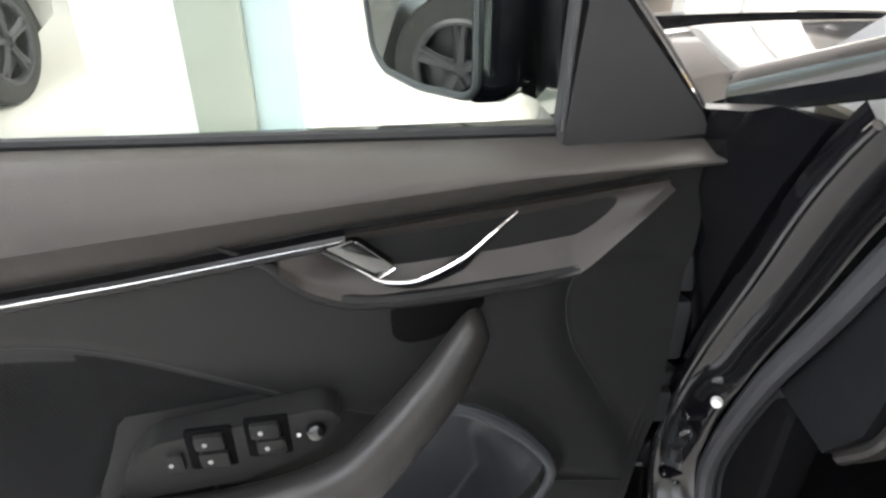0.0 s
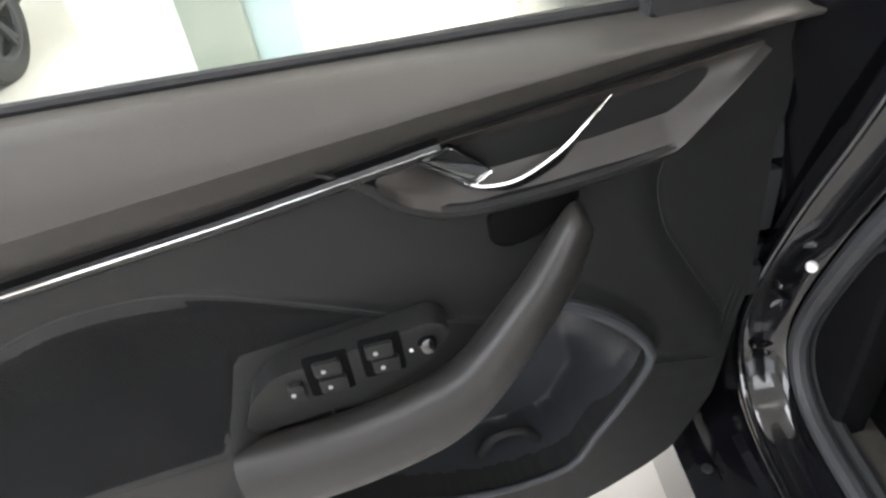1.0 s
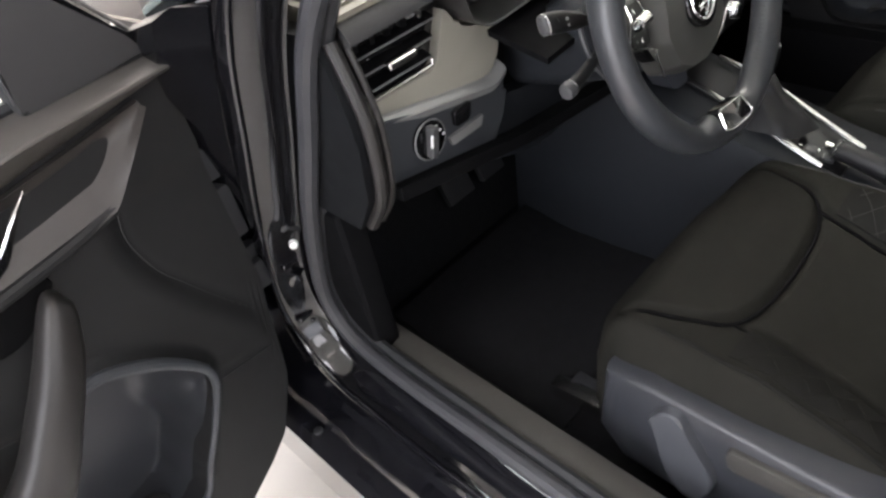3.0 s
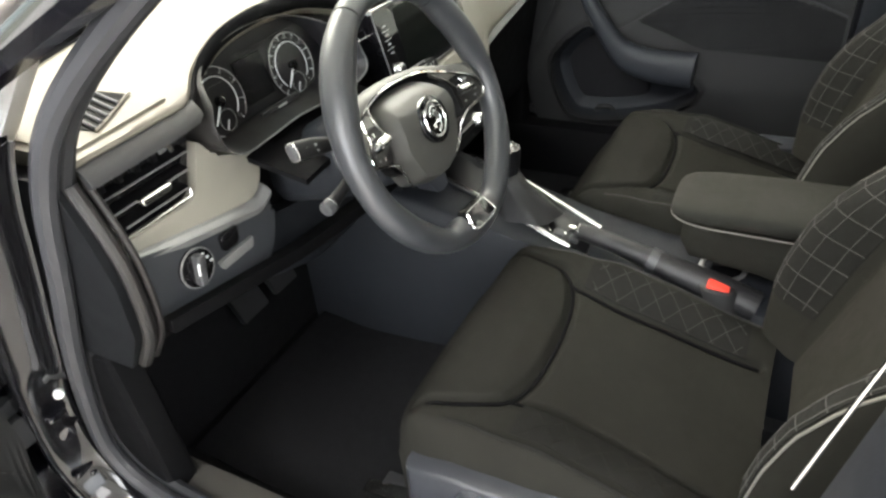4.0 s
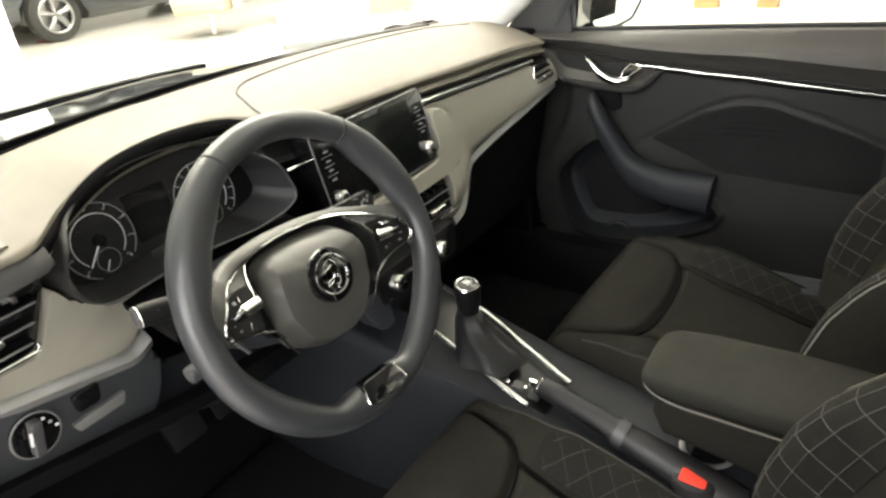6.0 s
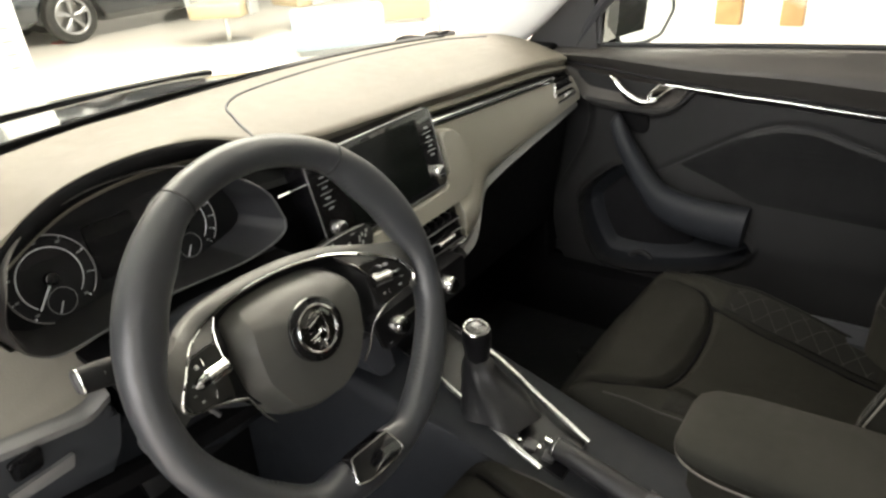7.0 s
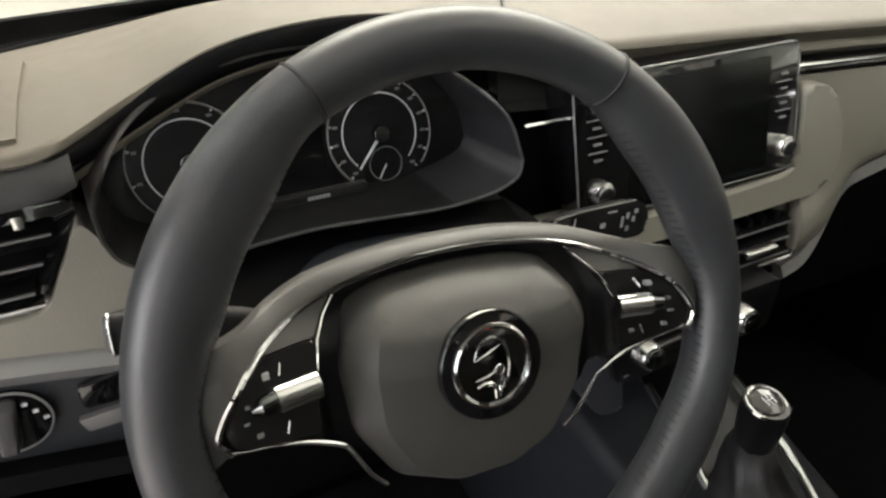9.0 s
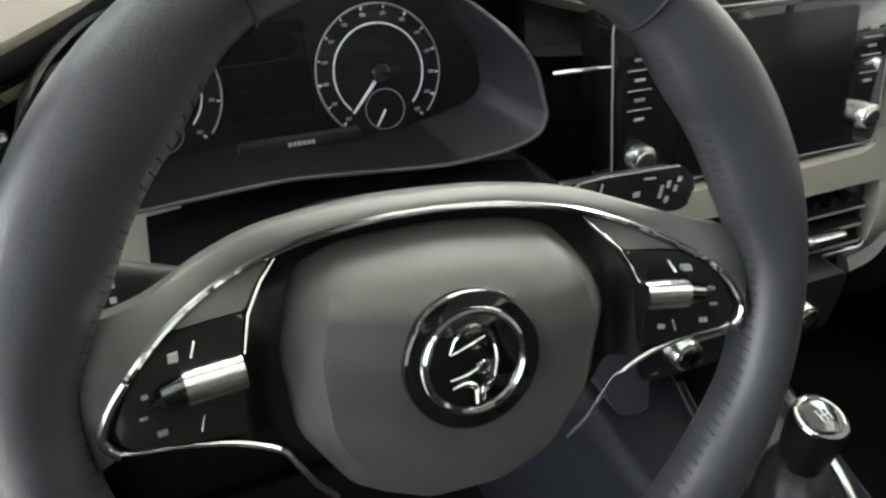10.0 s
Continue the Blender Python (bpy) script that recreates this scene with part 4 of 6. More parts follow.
    # no hollow here: a black plate draws the shade behind the grip
    part("grip_recess", plate(round_poly([(0.218, 0.803), (0.240, 0.830), (0.285, 0.836), (0.318, 0.805), (0.318, 0.765), (0.28, 0.76)], 0.014), 0.0, 0.0115, put, 0.004), "matte", o, "flat black plate standing in for the shaded recess behind the grip")
    # foot of the grip down to the panel
    if open_side:
        part("armrest_body", skin([[put(a, z, n) for z, n in ((0.61, 0.0), (0.600, 0.050), (0.57, 0.062), (0.535, 0.058), (0.52, 0.0))] for a in np.linspace(0.52, 0.615, 6)]), "grip", o)

    if open_side:
        sw = round_poly([(0.590, 0.668), (0.560, 0.693), (0.392, 0.716), (0.374, 0.700), (0.400, 0.662), (0.480, 0.628), (0.612, 0.617)], 0.010)
        pl = part("switch_panel", plate(sw, 0.010, 0.043, put, 0.003), "plastic", o, "window switch panel in the armrest")

        def button(a, z, w, h, d=0.006):
            b = part("switch", plate(round_poly([(a - w, z - h), (a + w, z - h + 0.002), (a + w, z + h), (a - w, z + h)], 0.003), 0.040, 0.043 + d, put, 0.002), "plastic", pl, "window switch")
            return b

        for a, z, w, h in ((0.507, 0.691, 0.014, 0.010), (0.505, 0.667, 0.014, 0.010), (0.452, 0.698, 0.014, 0.010), (0.448, 0.676, 0.014, 0.010), (0.543, 0.668, 0.008, 0.012)):
            button(a, z, w, h)
            part("mark", disc(put(a + 0.004, z, 0.049), put(0, 0, 1) - put(0, 0, 0), 0.0024, 0.0012, 12), "grey_board", pl, "white printed mark")
        for a, z, w, h in ((0.507, 0.680, 0.023, 0.027), (0.450, 0.687, 0.022, 0.026)):
            part("switch_well", plate(round_poly([(a - w, z - h), (a + w, z - h), (a + w, z + h), (a - w, z + h)], 0.004), 0.040, 0.0437, put, 0.0005), "matte", pl)
        k = part("mirror_knob", disc(put(0.402, 0.689, 0.042), put(0, 0.3, 1) - put(0, 0, 0), 0.011, 0.012, 24, 0.003, 0.009), "gloss", pl, "black mirror adjuster knob")
        part("mark", disc(put(0.420, 0.684, 0.043), put(0, 0, 1) - put(0, 0, 0), 0.0022, 0.0012, 12), "print", pl)

    # smooth lining of the pocket
    rows = []
    for a in list(np.linspace(0.1385 if open_side else 0.1235, 0.168, 34)[:-1]) + list(np.linspace(0.168, 0.640, 100)):
        zs = [z for z in np.linspace(0.355, 0.68, 651) if inside(pocket, a, z) and edge_gap(pocket, a, z) > 0.003]
        if len(zs) > 3:
            rows.append([put(a, z, depth(a, z) + 0.0016) for z in (zs[0] + (zs[-1] - zs[0]) * (0.5 - 0.5 * math.cos(math.pi * k / 55)) for k in range(56))])
    # shade is put into the passenger lining's colour; only the driver's is blue-grey
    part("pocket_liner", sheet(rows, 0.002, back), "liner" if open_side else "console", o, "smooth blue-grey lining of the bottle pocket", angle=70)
    if open_side:
        lip = [put(a, z, 0.020 * step(0.90, 0.60, z) + 0.006) for a, z in pocket[:30]]
        part("pocket_lip", tube(lip, [0.004, 0.008, 0.009, 0.007, 0.006, 0.005, 0.005, 0.005, 0.004], 10), "plastic2", o, "rounded grey lip of the bottle pocket")
    # bottle holder floor in the pocket
    part("bottle_ring", tube(spline([put(0.27, 0.372, -0.03), put(0.29, 0.400, -0.03), put(0.33, 0.402, -0.03), put(0.355, 0.370, -0.03)], 16), 0.007, 8), "plastic", o, "curved bottle holder rim in the pocket")

    # outer door shell, frame and glass
    out = [(-0.01, 0.925)] + [(a - 0.012 if a < 0.5 else a, z - 0.014) for a, z in zip(EA, EZ)] + [(1.045, 0.15), (1.045, 0.945)]
    part("door_shell", plate(out, -0.165, -0.130, put, 0.0), "paint", o, "glossy black outer door shell", smooth=False)
    rim = [(0.0, 0.925)] + [(a - 0.004 if a < 0.5 else a, z - 0.006) for a, z in zip(EA, EZ)] + [(1.038, 0.158), (1.038, 0.945)]
    part("door_edge", sheet([[put(a, z, n) for n in (-0.16, -0.10, -0.034)] for a, z in rim], 0.004, put(0.5, 0.6, 0) - put(0.5, 0.6, -1)), "paint", o, "glossy black door edge", angle=30)
    fr = spline([put(-0.012, 0.945, -0.052), put(0.02, 0.99, -0.052), put(0.085, 1.068, -0.052), put(0.20, 1.195, -0.058), put(0.36, 1.325, -0.075), put(0.55, 1.39, -0.09), put(0.95, 1.40, -0.095), put(1.035, 1.36, -0.09), put(1.04, 1.0, -0.05)], 60)
    part("window_frame", tube(fr, 0.016, 10), "rubber", o, "black window frame")
    fr2 = [q + (put(0, 0, 0.022) - put(0, 0, 0)) + Vector((0, 0, 0.0)) for q in fr]
    part("frame_seal", tube(fr2, 0.007, 8), "gloss", o)
    gl = part("window_glass", sheet([[put(a, z, -0.055 - 0.045 * (max(0.0, z - 0.98) / 0.4) ** 1.5) for a in np.linspace(0.14 + max(0.0, z - 1.13) * 0.85, 1.03, 14)] for z in np.linspace(0.958, 1.375, 12)], 0.004, back), "glass", o, "clear side window")
    gl.visible_shadow = False
    sail = [(-0.002, 0.953), (0.150, 0.955), (0.143, 1.125), (0.118, 1.100), (0.070, 1.045), (0.016, 0.984)]
    if not open_side:
        sail = [(-0.095, 0.955), (0.145, 0.955), (0.128, 1.130), (0.10, 1.110), (0.03, 1.062), (-0.05, 1.0)]
    part("mirror_sail", plate(round_poly(sail, 0.006), -0.045, -0.012, put, 0.008, 3), "sail", o, "charcoal triangular mirror base cover")
    part("sail_edge", tube([put(0.146, 0.97, -0.02), put(0.141, 1.12, -0.024)], 0.006, 8), "sail", o)

    # door mirror
    def mput(s, z, d):
        """s along the glass from inner to outer end, d out of the glass."""
        i, e = (Vector((0.200, -0.115)), Vector((0.300, -0.300))) if open_side else (Vector((0.122, -0.163)), Vector((0.223, -0.342)))
        w = (e - i).normalized()
        nrm = Vector((w.y * -1, w.x))
        q = i + w * s + nrm * d
        return put(q.x, z, q.y)

    mg = [(0.0, 0.985), (0.015, 0.972), (0.10, 0.962), (0.17, 0.966), (0.195, 0.985), (0.205, 1.04), (0.20, 1.085), (0.18, 1.105), (0.02, 1.110), (0.0, 1.095)]
    mz = 1.04
    if not open_side:
        mg, mz = [(0.0, 0.950), (0.015, 0.934), (0.10, 0.930), (0.160, 0.943), (0.203, 1.005), (0.195, 1.040), (0.120, 1.082), (0.03, 1.090), (0.0, 1.065)], 1.01
    rings = []
    for d, sc in ((0.012, 1.0), (0.004, 1.10), (-0.02, 1.16), (-0.05, 1.12), (-0.08, 0.95), (-0.10, 0.65), (-0.105, 0.25)):
        rings.append([mput(0.10 + (s - 0.10) * sc, mz + (z - mz) * sc, d) for s, z in round_poly(mg, 0.012, 3)])
    mir = part("door_mirror", skin(rings), "paint", o, "black door mirror", angle=50)
    bm = bmesh.new()
    bm.faces.new([bm.verts.new(mput(s, z, 0.0125)) for s, z in round_poly(mg, 0.012, 3)])
    part("mirror_glass", plate(round_poly([(0.10 + (s - 0.10) * 0.93, mz + (z - mz) * 0.93) for s, z in mg], 0.010, 3), 0.010, 0.0145, mput, 0), "mirror", mir, "mirror glass", smooth=False)
    bm.free()
    part("mirror_rim", tube([mput(s, z, 0.013) for s, z in round_poly(mg, 0.012, 3)], 0.005, 8, closed=True), "smooth", mir)
    part("mirror_foot", skin([[put(a, z, n) for a, z in ((0.03, 0.962), (0.14, 0.962), (0.15, 1.09), (0.10, 1.09))] for n in (-0.05, -0.10, -0.135)] + [[put(a, z, -0.19) for a, z in ((0.08, 0.975), (0.20, 0.975), (0.21, 1.09), (0.14, 1.10))]]), "gloss", mir, "black mirror foot")
    if open_side:
        for z, h in ((0.80, 0.05), (0.72, 0.085), (0.60, 0.05)):
            part("edge_clip", rbox((0.024, 0.03, h), Matrix.Translation(put(-0.012, z, -0.025)), 0.006), "rubber", o, "black clip on the door edge")
    return o


door(True)
door(False)

# ---- dashboard ----
dash = thing("dashboard", (0, 0.4, 0.6), "two-tone dashboard with beige soft top and light decor", "dashboard")
EX = [-0.72, -0.60, -0.555, -0.50, -0.43, -0.35, -0.27, -0.22, -0.17, -0.10, 0.0, 0.14, 0.30, 0.45, 0.58, 0.68]
EDGE_Z = [0.976, 0.980, 0.982, 0.996, 1.020, 1.029, 1.024, 1.012, 0.996, 0.984, 0.979, 0.972, 0.962, 0.953, 0.943, 0.930]
EDGE_Y = [0.228, 0.224, 0.228, 0.266, 0.280, 0.282, 0.280, 0.275, 0.262, 0.250, 0.245, 0.242, 0.240, 0.240, 0.242, 0.245]


EDGE = spline(list(zip(EX, EDGE_Y, EDGE_Z)), 160)


def edge_at(x):
    xs_ = [q.x for q in EDGE]
    return lerp_at(x, xs_, [q.y for q in EDGE]), lerp_at(x, xs_, [q.z for q in EDGE])


def top_pt(x, v):
    """The soft top: v runs from the edge over the dials to the windscreen."""
    y0, z0 = edge_at(x)
    y1 = 0.64 - 0.16 * (abs(x) / 0.70) ** 3
    z1 = 0.985 - 0.012 * (abs(x) / 0.7) ** 2
    crown = lerp_at(x, [-0.72, -0.55, -0.35, -0.1, 0.2, 0.5, 0.68], [0.004, 0.016, 0.010, 0.030, 0.030, 0.026, 0.018])
    z = z0 + (z1 - z0) * v ** 1.2 + crown * math.sin(math.pi * min(1.0, v * 1.05)) ** 0.8
    return Vector((x, y0 + (y1 - y0) * v, z))


xs = np.linspace(-0.715, 0.685, 141)
rows = []
for x in xs:
    r = [top_pt(x, 0) + Vector((0, 0.004, -0.012)), top_pt(x, 0) + Vector((0, -0.004, -0.005)), top_pt(x, 0) + Vector((0, -0.002, 0.0))]
    r += [top_pt(x, v) for v in np.linspace(0.02, 1.0, 30)]
    rows.append(r)
part("soft_top", sheet(rows, 0.02, (0, 0, -1)), "dash_top", dash, "beige-grey soft-touch dashboard top", angle=60)
lip = [top_pt(x, 0) + Vector((0, 0.0015, -0.0125)) for x in np.linspace(-0.560, -0.160, 60)]
part("hood_lip", tube(lip, [0.007, 0.0115, 0.012, 0.012, 0.0115, 0.007], 12), "matte", dash, "black lip of the dial hood")
rows = []
for x in np.linspace(-0.560, -0.165, 50):
    q = top_pt(x, 0)
    rows.append([q + Vector((0, -0.004, -0.0235)), q + Vector((0, 0.02, -0.0245)), q + Vector((0, 0.06, -0.026))])
part("hood_lining", sheet(rows, 0.003, (0, 0, 1)), "matte", dash, "black lining under the dial hood")
# inlaid seam on the top in front of the passenger
seam = spline([top_pt(-0.182, 0.02), top_pt(-0.170, 0.12), top_pt(-0.152, 0.23), top_pt(-0.130, 0.35), top_pt(-0.095, 0.44), top_pt(-0.04, 0.505), top_pt(0.10, 0.57), top_pt(0.30, 0.62), top_pt(0.50, 0.64), top_pt(0.62, 0.60)], 60)
part("airbag_seam", tube([q + Vector((0, 0, 0.0005)) for q in seam], 0.0022, 6), "plastic2", dash, "dark seam across the dashboard top")
# defroster slot at the windscreen
part("defroster_slot", sheet([[top_pt(x, v) + Vector((0, 0, 0.004)) for v in (0.93, 0.97, 1.02)] for x in np.linspace(-0.62, 0.60, 40)], 0.006, (0, 0, -1)), "rubber", dash, "black defroster slot along the windscreen")
# demister outlet beside the driver's window
ov = part("side_demister", sheet([[top_pt(x, v) + Vector((0, 0, 0.003)) for v in np.linspace(0.05, 0.55, 8)] for x in np.linspace(-0.705, -0.572, 10)], 0.006, (0, 0, -1)), "dash_top", dash, "beige cover with a slotted demister outlet")


def outlet(s, w, lift):
    """Along the slanted outlet: s from its outer to its inner end, w across it."""
    x = -0.666 + 0.076 * s
    return top_pt(x - 0.004 * w, 0.155 + 0.10 * s + 0.068 * w) + Vector((0, 0, lift))


part("demister_grille", sheet([[outlet(s, w, 0.0046) for w in (-1, -0.5, 0, 0.5, 1)] for s in np.linspace(0, 1, 9)], 0.003, (0, 0, -1)), "matte", ov, "black demister slots")
for k in range(5):
    part("demister_slat", tube([outlet(0.02 + 0.17 * k, -1, 0.0062), outlet(0.24 + 0.17 * k, 1, 0.0062)], 0.0022, 6), "plastic2", ov)
for w in (-1.08, 1.08):
    part("demister_frame", tube([outlet(s, w, 0.0052) for s in np.linspace(-0.03, 1.03, 8)], 0.0016, 6), "dash_top", ov)

# dark band under the soft top
rows = []
for x in np.linspace(-0.715, -0.545, 14):
    y, z = lerp_at(x, EX, EDGE_Y), lerp_at(x, EX, EDGE_Z)
    rows.append([(x, y + 0.004, z - 0.004), (x, y - 0.008, z - 0.010), (x, y - 0.018, z - 0.022), (x, y - 0.019, z - 0.028), (x, y + 0.004, z - 0.033)])
part("upper_band", sheet(rows, 0.02, (0, 1, 0)), "sail", dash, "dark band below the soft top")
rows = []
for x in np.linspace(-0.19, 0.685, 50):
    y, z = lerp_at(x, EX, EDGE_Y), lerp_at(x, EX, EDGE_Z)
    zb = lerp_at(x, [-0.19, 0.14, 0.68], [0.930, 0.924, 0.890])
    rows.append([(x, y + 0.006, z - 0.010), (x, y + 0.010, z - 0.016), (x, y + 0.022, 0.5 * (z + zb)), (x, y + 0.012, zb + 0.004), (x, y - 0.004, zb)])
part("upper_band", sheet(rows, 0.02, (0, 1, 0)), "plastic", dash, "dark concave band in front of the passenger")
GX = np.linspace(0.135, 0.60, 24)
gs = part("gloss_strip", tube([(x, 0.236, lerp_at(x, [0.14, 0.68], [0.931, 0.895])) for x in GX], 0.007, 10, 0.7), "gloss", dash, "glossy black trim strip")
part("chrome_line", tube([(x, 0.2295, lerp_at(x, [0.14, 0.68], [0.934, 0.898])) for x in GX], 0.0018, 6), "satin", gs, "thin bright line")
part("chrome_line", tube([(-0.19, 0.236, 0.925), (-0.135, 0.234, 0.925)], 0.002, 6), "satin", gs)

# light decor panel in front of the passenger
DECOR_LOW = spline([(0.143, 0, 0.700), (0.180, 0, 0.712), (0.220, 0, 0.742), (0.270, 0, 0.768), (0.36, 0, 0.785), (0.45, 0, 0.797), (0.57, 0, 0.812), (0.70, 0, 0.829)], 80)


def decor_low(x):
    return lerp_at(x, [q.x for q in DECOR_LOW], [q.z for q in DECOR_LOW])


rows = []
for x in np.linspace(0.144, 0.69, 56):
    zt = lerp_at(x, [0.14, 0.68], [0.922, 0.886])
    zb = decor_low(x)
    r = []
    for j in range(13):
        t = j / 12
        z = zt + (zb - zt) * t
        y = 0.232 - 0.042 * step(0.30, 0.165, x) * step(0.86, 0.77, z) - 0.022 * math.sin(t * math.pi * 0.62) + 0.030 * step(0.85, 1.0, t)
        r.append((x, y, z))
    rows.append(r)
part("decor_panel", sheet(rows, 0.02, (0, 1, 0)), "decor", dash, "light grey-beige textured decor panel", angle=60)
rows = []
for x in np.linspace(0.146, 0.69, 56):
    zb = decor_low(x)
    yb = -0.042 * step(0.30, 0.165, x) * step(0.86, 0.77, zb)
    rows.append([(x, 0.222 + yb, zb + 0.006), (x, 0.214 + yb, zb - 0.006), (x, 0.222 + yb, zb - 0.016), (x, 0.25 + yb, zb - 0.022)])
part("decor_lower_edge", sheet(rows, 0.015, (0, 1, 0)), "decor_edge", dash, "silver-grey lower edge of the decor")
# raised frame round the screen
fr = [(0.142, 0.920), (0.188, 0.912), (0.204, 0.865), (0.200, 0.826), (0.178, 0.802), (0.0, 0.800), (-0.20, 0.806), (-0.205, 0.832), (0.0, 0.826), (0.118, 0.830), (0.136, 0.842), (0.141, 0.87)]


def dash_put(u, v, n):
    return Vector((u, 0.212 + (v - 0.86) * 0.26 - n, v))


part("screen_surround", plate(round_poly(fr, 0.012), -0.03, 0.020, dash_put, 0.009, 4), "decor", dash, "raised light surround of the screen")

# vents
def vent(cx, cz, w, h, y, skew, name_label, lean=0.0):
    """An air outlet with slats; skew leans its ends, lean narrows its foot."""
    tl, bl, br, tr = cx - w - skew, cx - w + skew * 0.3 + 0.55 * lean, cx + w - 0.25 * skew - lean, cx + w + skew * 0.1

    def on(u, q, n):
        return Vector((u, y + 0.012 + (q - cz) * 0.2 - n, q))

    v = part("air_vent", plate(round_poly([(tl, cz + h), (bl, cz - h), (br, cz - h), (tr, cz + h * (0.84 if lean else 1.0))], 0.01), -0.04, 0.0, on, 0.002), "gloss", dash, name_label)
    for k in range(3):
        z = cz + h * (0.50 - 0.52 * k)
        f = (cz + h - z) / (2 * h)
        a, b = tl + (bl - tl) * f + 0.012, tr + (br - tr) * f - 0.010
        part("slat", rbox((b - a, 0.018, 0.004), pose((a + b) / 2, y + 0.008 + (z - cz) * 0.2, z, 16, 0, 0), 0.0015), "matte", v)
        part("slat_line", rbox((b - a - 0.004, 0.002, 0.0022), pose((a + b) / 2, y - 0.0015 + (z - cz) * 0.2, z - 0.003), 0.0008), "decor_edge", v, "thin bright slat edge")
    for k in range(5):
        part("guide_vane", rbox((0.007, 0.012, h * 0.26), pose(cx - w * 0.66 + w * 0.30 * k, y + 0.012, cz + h * 0.70), 0.001), "satin" if lean and k == 4 else "dial_black", v)
    part("vent_tab", rbox((0.045, 0.012, 0.010), pose(cx - 0.2 * lean, y - 0.010, cz - 0.003), 0.004, 3), "satin", v, "bright adjuster tab")
    part("vent_frame", tube([on(tl + 0.004, cz + h * 0.9, 0.006), on(bl, cz - h, 0.006), on(br, cz - h, 0.006), on(br + 0.004, cz - h * 0.8, 0.006)], 0.0026, 8), "satin", v, "bright lower vent frame")
    return v


vent(-0.634, 0.903, 0.084, 0.037, 0.232, 0.008, "driver side air vent with chrome tabs", 0.038)
vent(0.625, 0.868, 0.050, 0.026, 0.215, -0.012, "passenger side air vent")
vent(0.074, 0.762, 0.068, 0.034, 0.172, 0.0, "centre air vent")
vent(-0.082, 0.762, 0.068, 0.034, 0.172, 0.0, "centre air vent")

# driver side light decor round the vent
dl = [(-0.702, 0.866), (-0.690, 0.866), (-0.596, 0.862), (-0.585, 0.870), (-0.566, 0.902), (-0.555, 0.924), (-0.548, 0.916), (-0.538, 0.896), (-0.512, 0.885), (-0.466, 0.884), (-0.470, 0.860), (-0.481, 0.836), (-0.498, 0.819), (-0.520, 0.818), (-0.600, 0.832), (-0.695, 0.850)]


def side_put(u, v, n):
    return Vector((u, 0.234 + (v - 0.86) * 0.15 - n, v))


part("decor_panel", plate(round_poly(dl, 0.006), -0.03, 0.010, side_put, 0.003), "decor", dash, "light decor beside the driver's vent")
de = curve2([(-0.704, 0.852), (-0.60, 0.832), (-0.535, 0.819), (-0.505, 0.815), (-0.480, 0.824)], 24)
rows = [[side_put(u, v + 0.002, 0.008), side_put(u, v - 0.002, 0.016), side_put(u, v - 0.008, 0.020), side_put(u, v - 0.018, 0.015), side_put(u, v - 0.021, 0.0)] for u, v in de]
part("decor_lower_edge", sheet(rows, 0.012, (0, 1, 0)), "decor_edge", dash, "silver-grey decor edge", angle=50)

part("column_side_trim", plate(round_poly([(-0.302, 0.884), (-0.229, 0.875), (-0.182, 0.838), (-0.205, 0.826), (-0.270, 0.838), (-0.295, 0.855)], 0.006), -0.02, 0.0, lambda u, v, n: Vector((u, 0.212 + (v - 0.85) * 0.3 - n, v)), 0.003), "console", dash, "dark satin trim below the dials")

# lower driver side trim with the light switch
lower_l = [(-0.715, 0.852), (-0.69, 0.846), (-0.60, 0.822), (-0.525, 0.804), (-0.490, 0.806), (-0.472, 0.790), (-0.482, 0.740), (-0.505, 0.702), (-0.56, 0.715), (-0.66, 0.735), (-0.715, 0.74)]
lower_r = [(-0.470, 0.770), (-0.44, 0.762), (-0.30, 0.735), (-0.22, 0.70), (-0.24, 0.655), (-0.42, 0.68), (-0.500, 0.702), (-0.480, 0.740)]
# one trim in two tones; the right one paints the shade under the column
for poly, mat, depth, label in ((lower_l, "plastic2", 0.0, "charcoal lower dashboard trim"), (lower_r, "console", -0.006, "same trim below the steering column, darkened as in shade")):
    part("lower_trim", plate(round_poly(poly, 0.01), -0.05, depth, lambda u, v, n: Vector((u, 0.215 + (0.80 - v) * 0.10 - n, v)), 0.012 if depth == 0 else 0.005, 3), mat, dash, label)
sw = part("light_switch", disc((-0.634, 0.212, 0.791), (0, -1, 0.05), 0.026, 0.006, 36, 0.002), "gloss", dash, "round black light switch with a silver ring")
part("switch_ring", ring((-0.634, 0.207, 0.791), (0, -1, 0.05), 0.026, 0.0011, 36, 6), "decor_edge", sw)
part("switch_knob", rbox((0.012, 0.016, 0.042), pose(-0.636, 0.202, 0.791, 0, 12, 0), 0.004, 3), "smooth", sw, "ridged turning knob")
part("switch_mark", rbox((0.003, 0.002, 0.016), pose(-0.643, 0.1935, 0.797, 0, 12, 0), 0.0005), "print", sw)
for k in range(3):
    part("switch_mark", rbox((0.004, 0.001, 0.003), pose(-0.622 + 0.005 * k, 0.2055, 0.805 - 0.008 * k), 0.0005), "print", sw)
part("dimmer", plate(round_poly([(-0.588, 0.806), (-0.588, 0.784), (-0.560, 0.784), (-0.556, 0.808)], 0.004), 0, 0.006, lambda u, v, n: Vector((u, 0.212 - n, v)), 0.002), "gloss", dash, "small dimmer switch")
part("trim_slot", plate(round_poly([(-0.596, 0.770), (-0.592, 0.757), (-0.535, 0.757), (-0.530, 0.772)], 0.002), 0, 0.006, lambda u, v, n: Vector((u, 0.218 - n, v)), 0.001), "decor_edge", dash, "light grey slot")
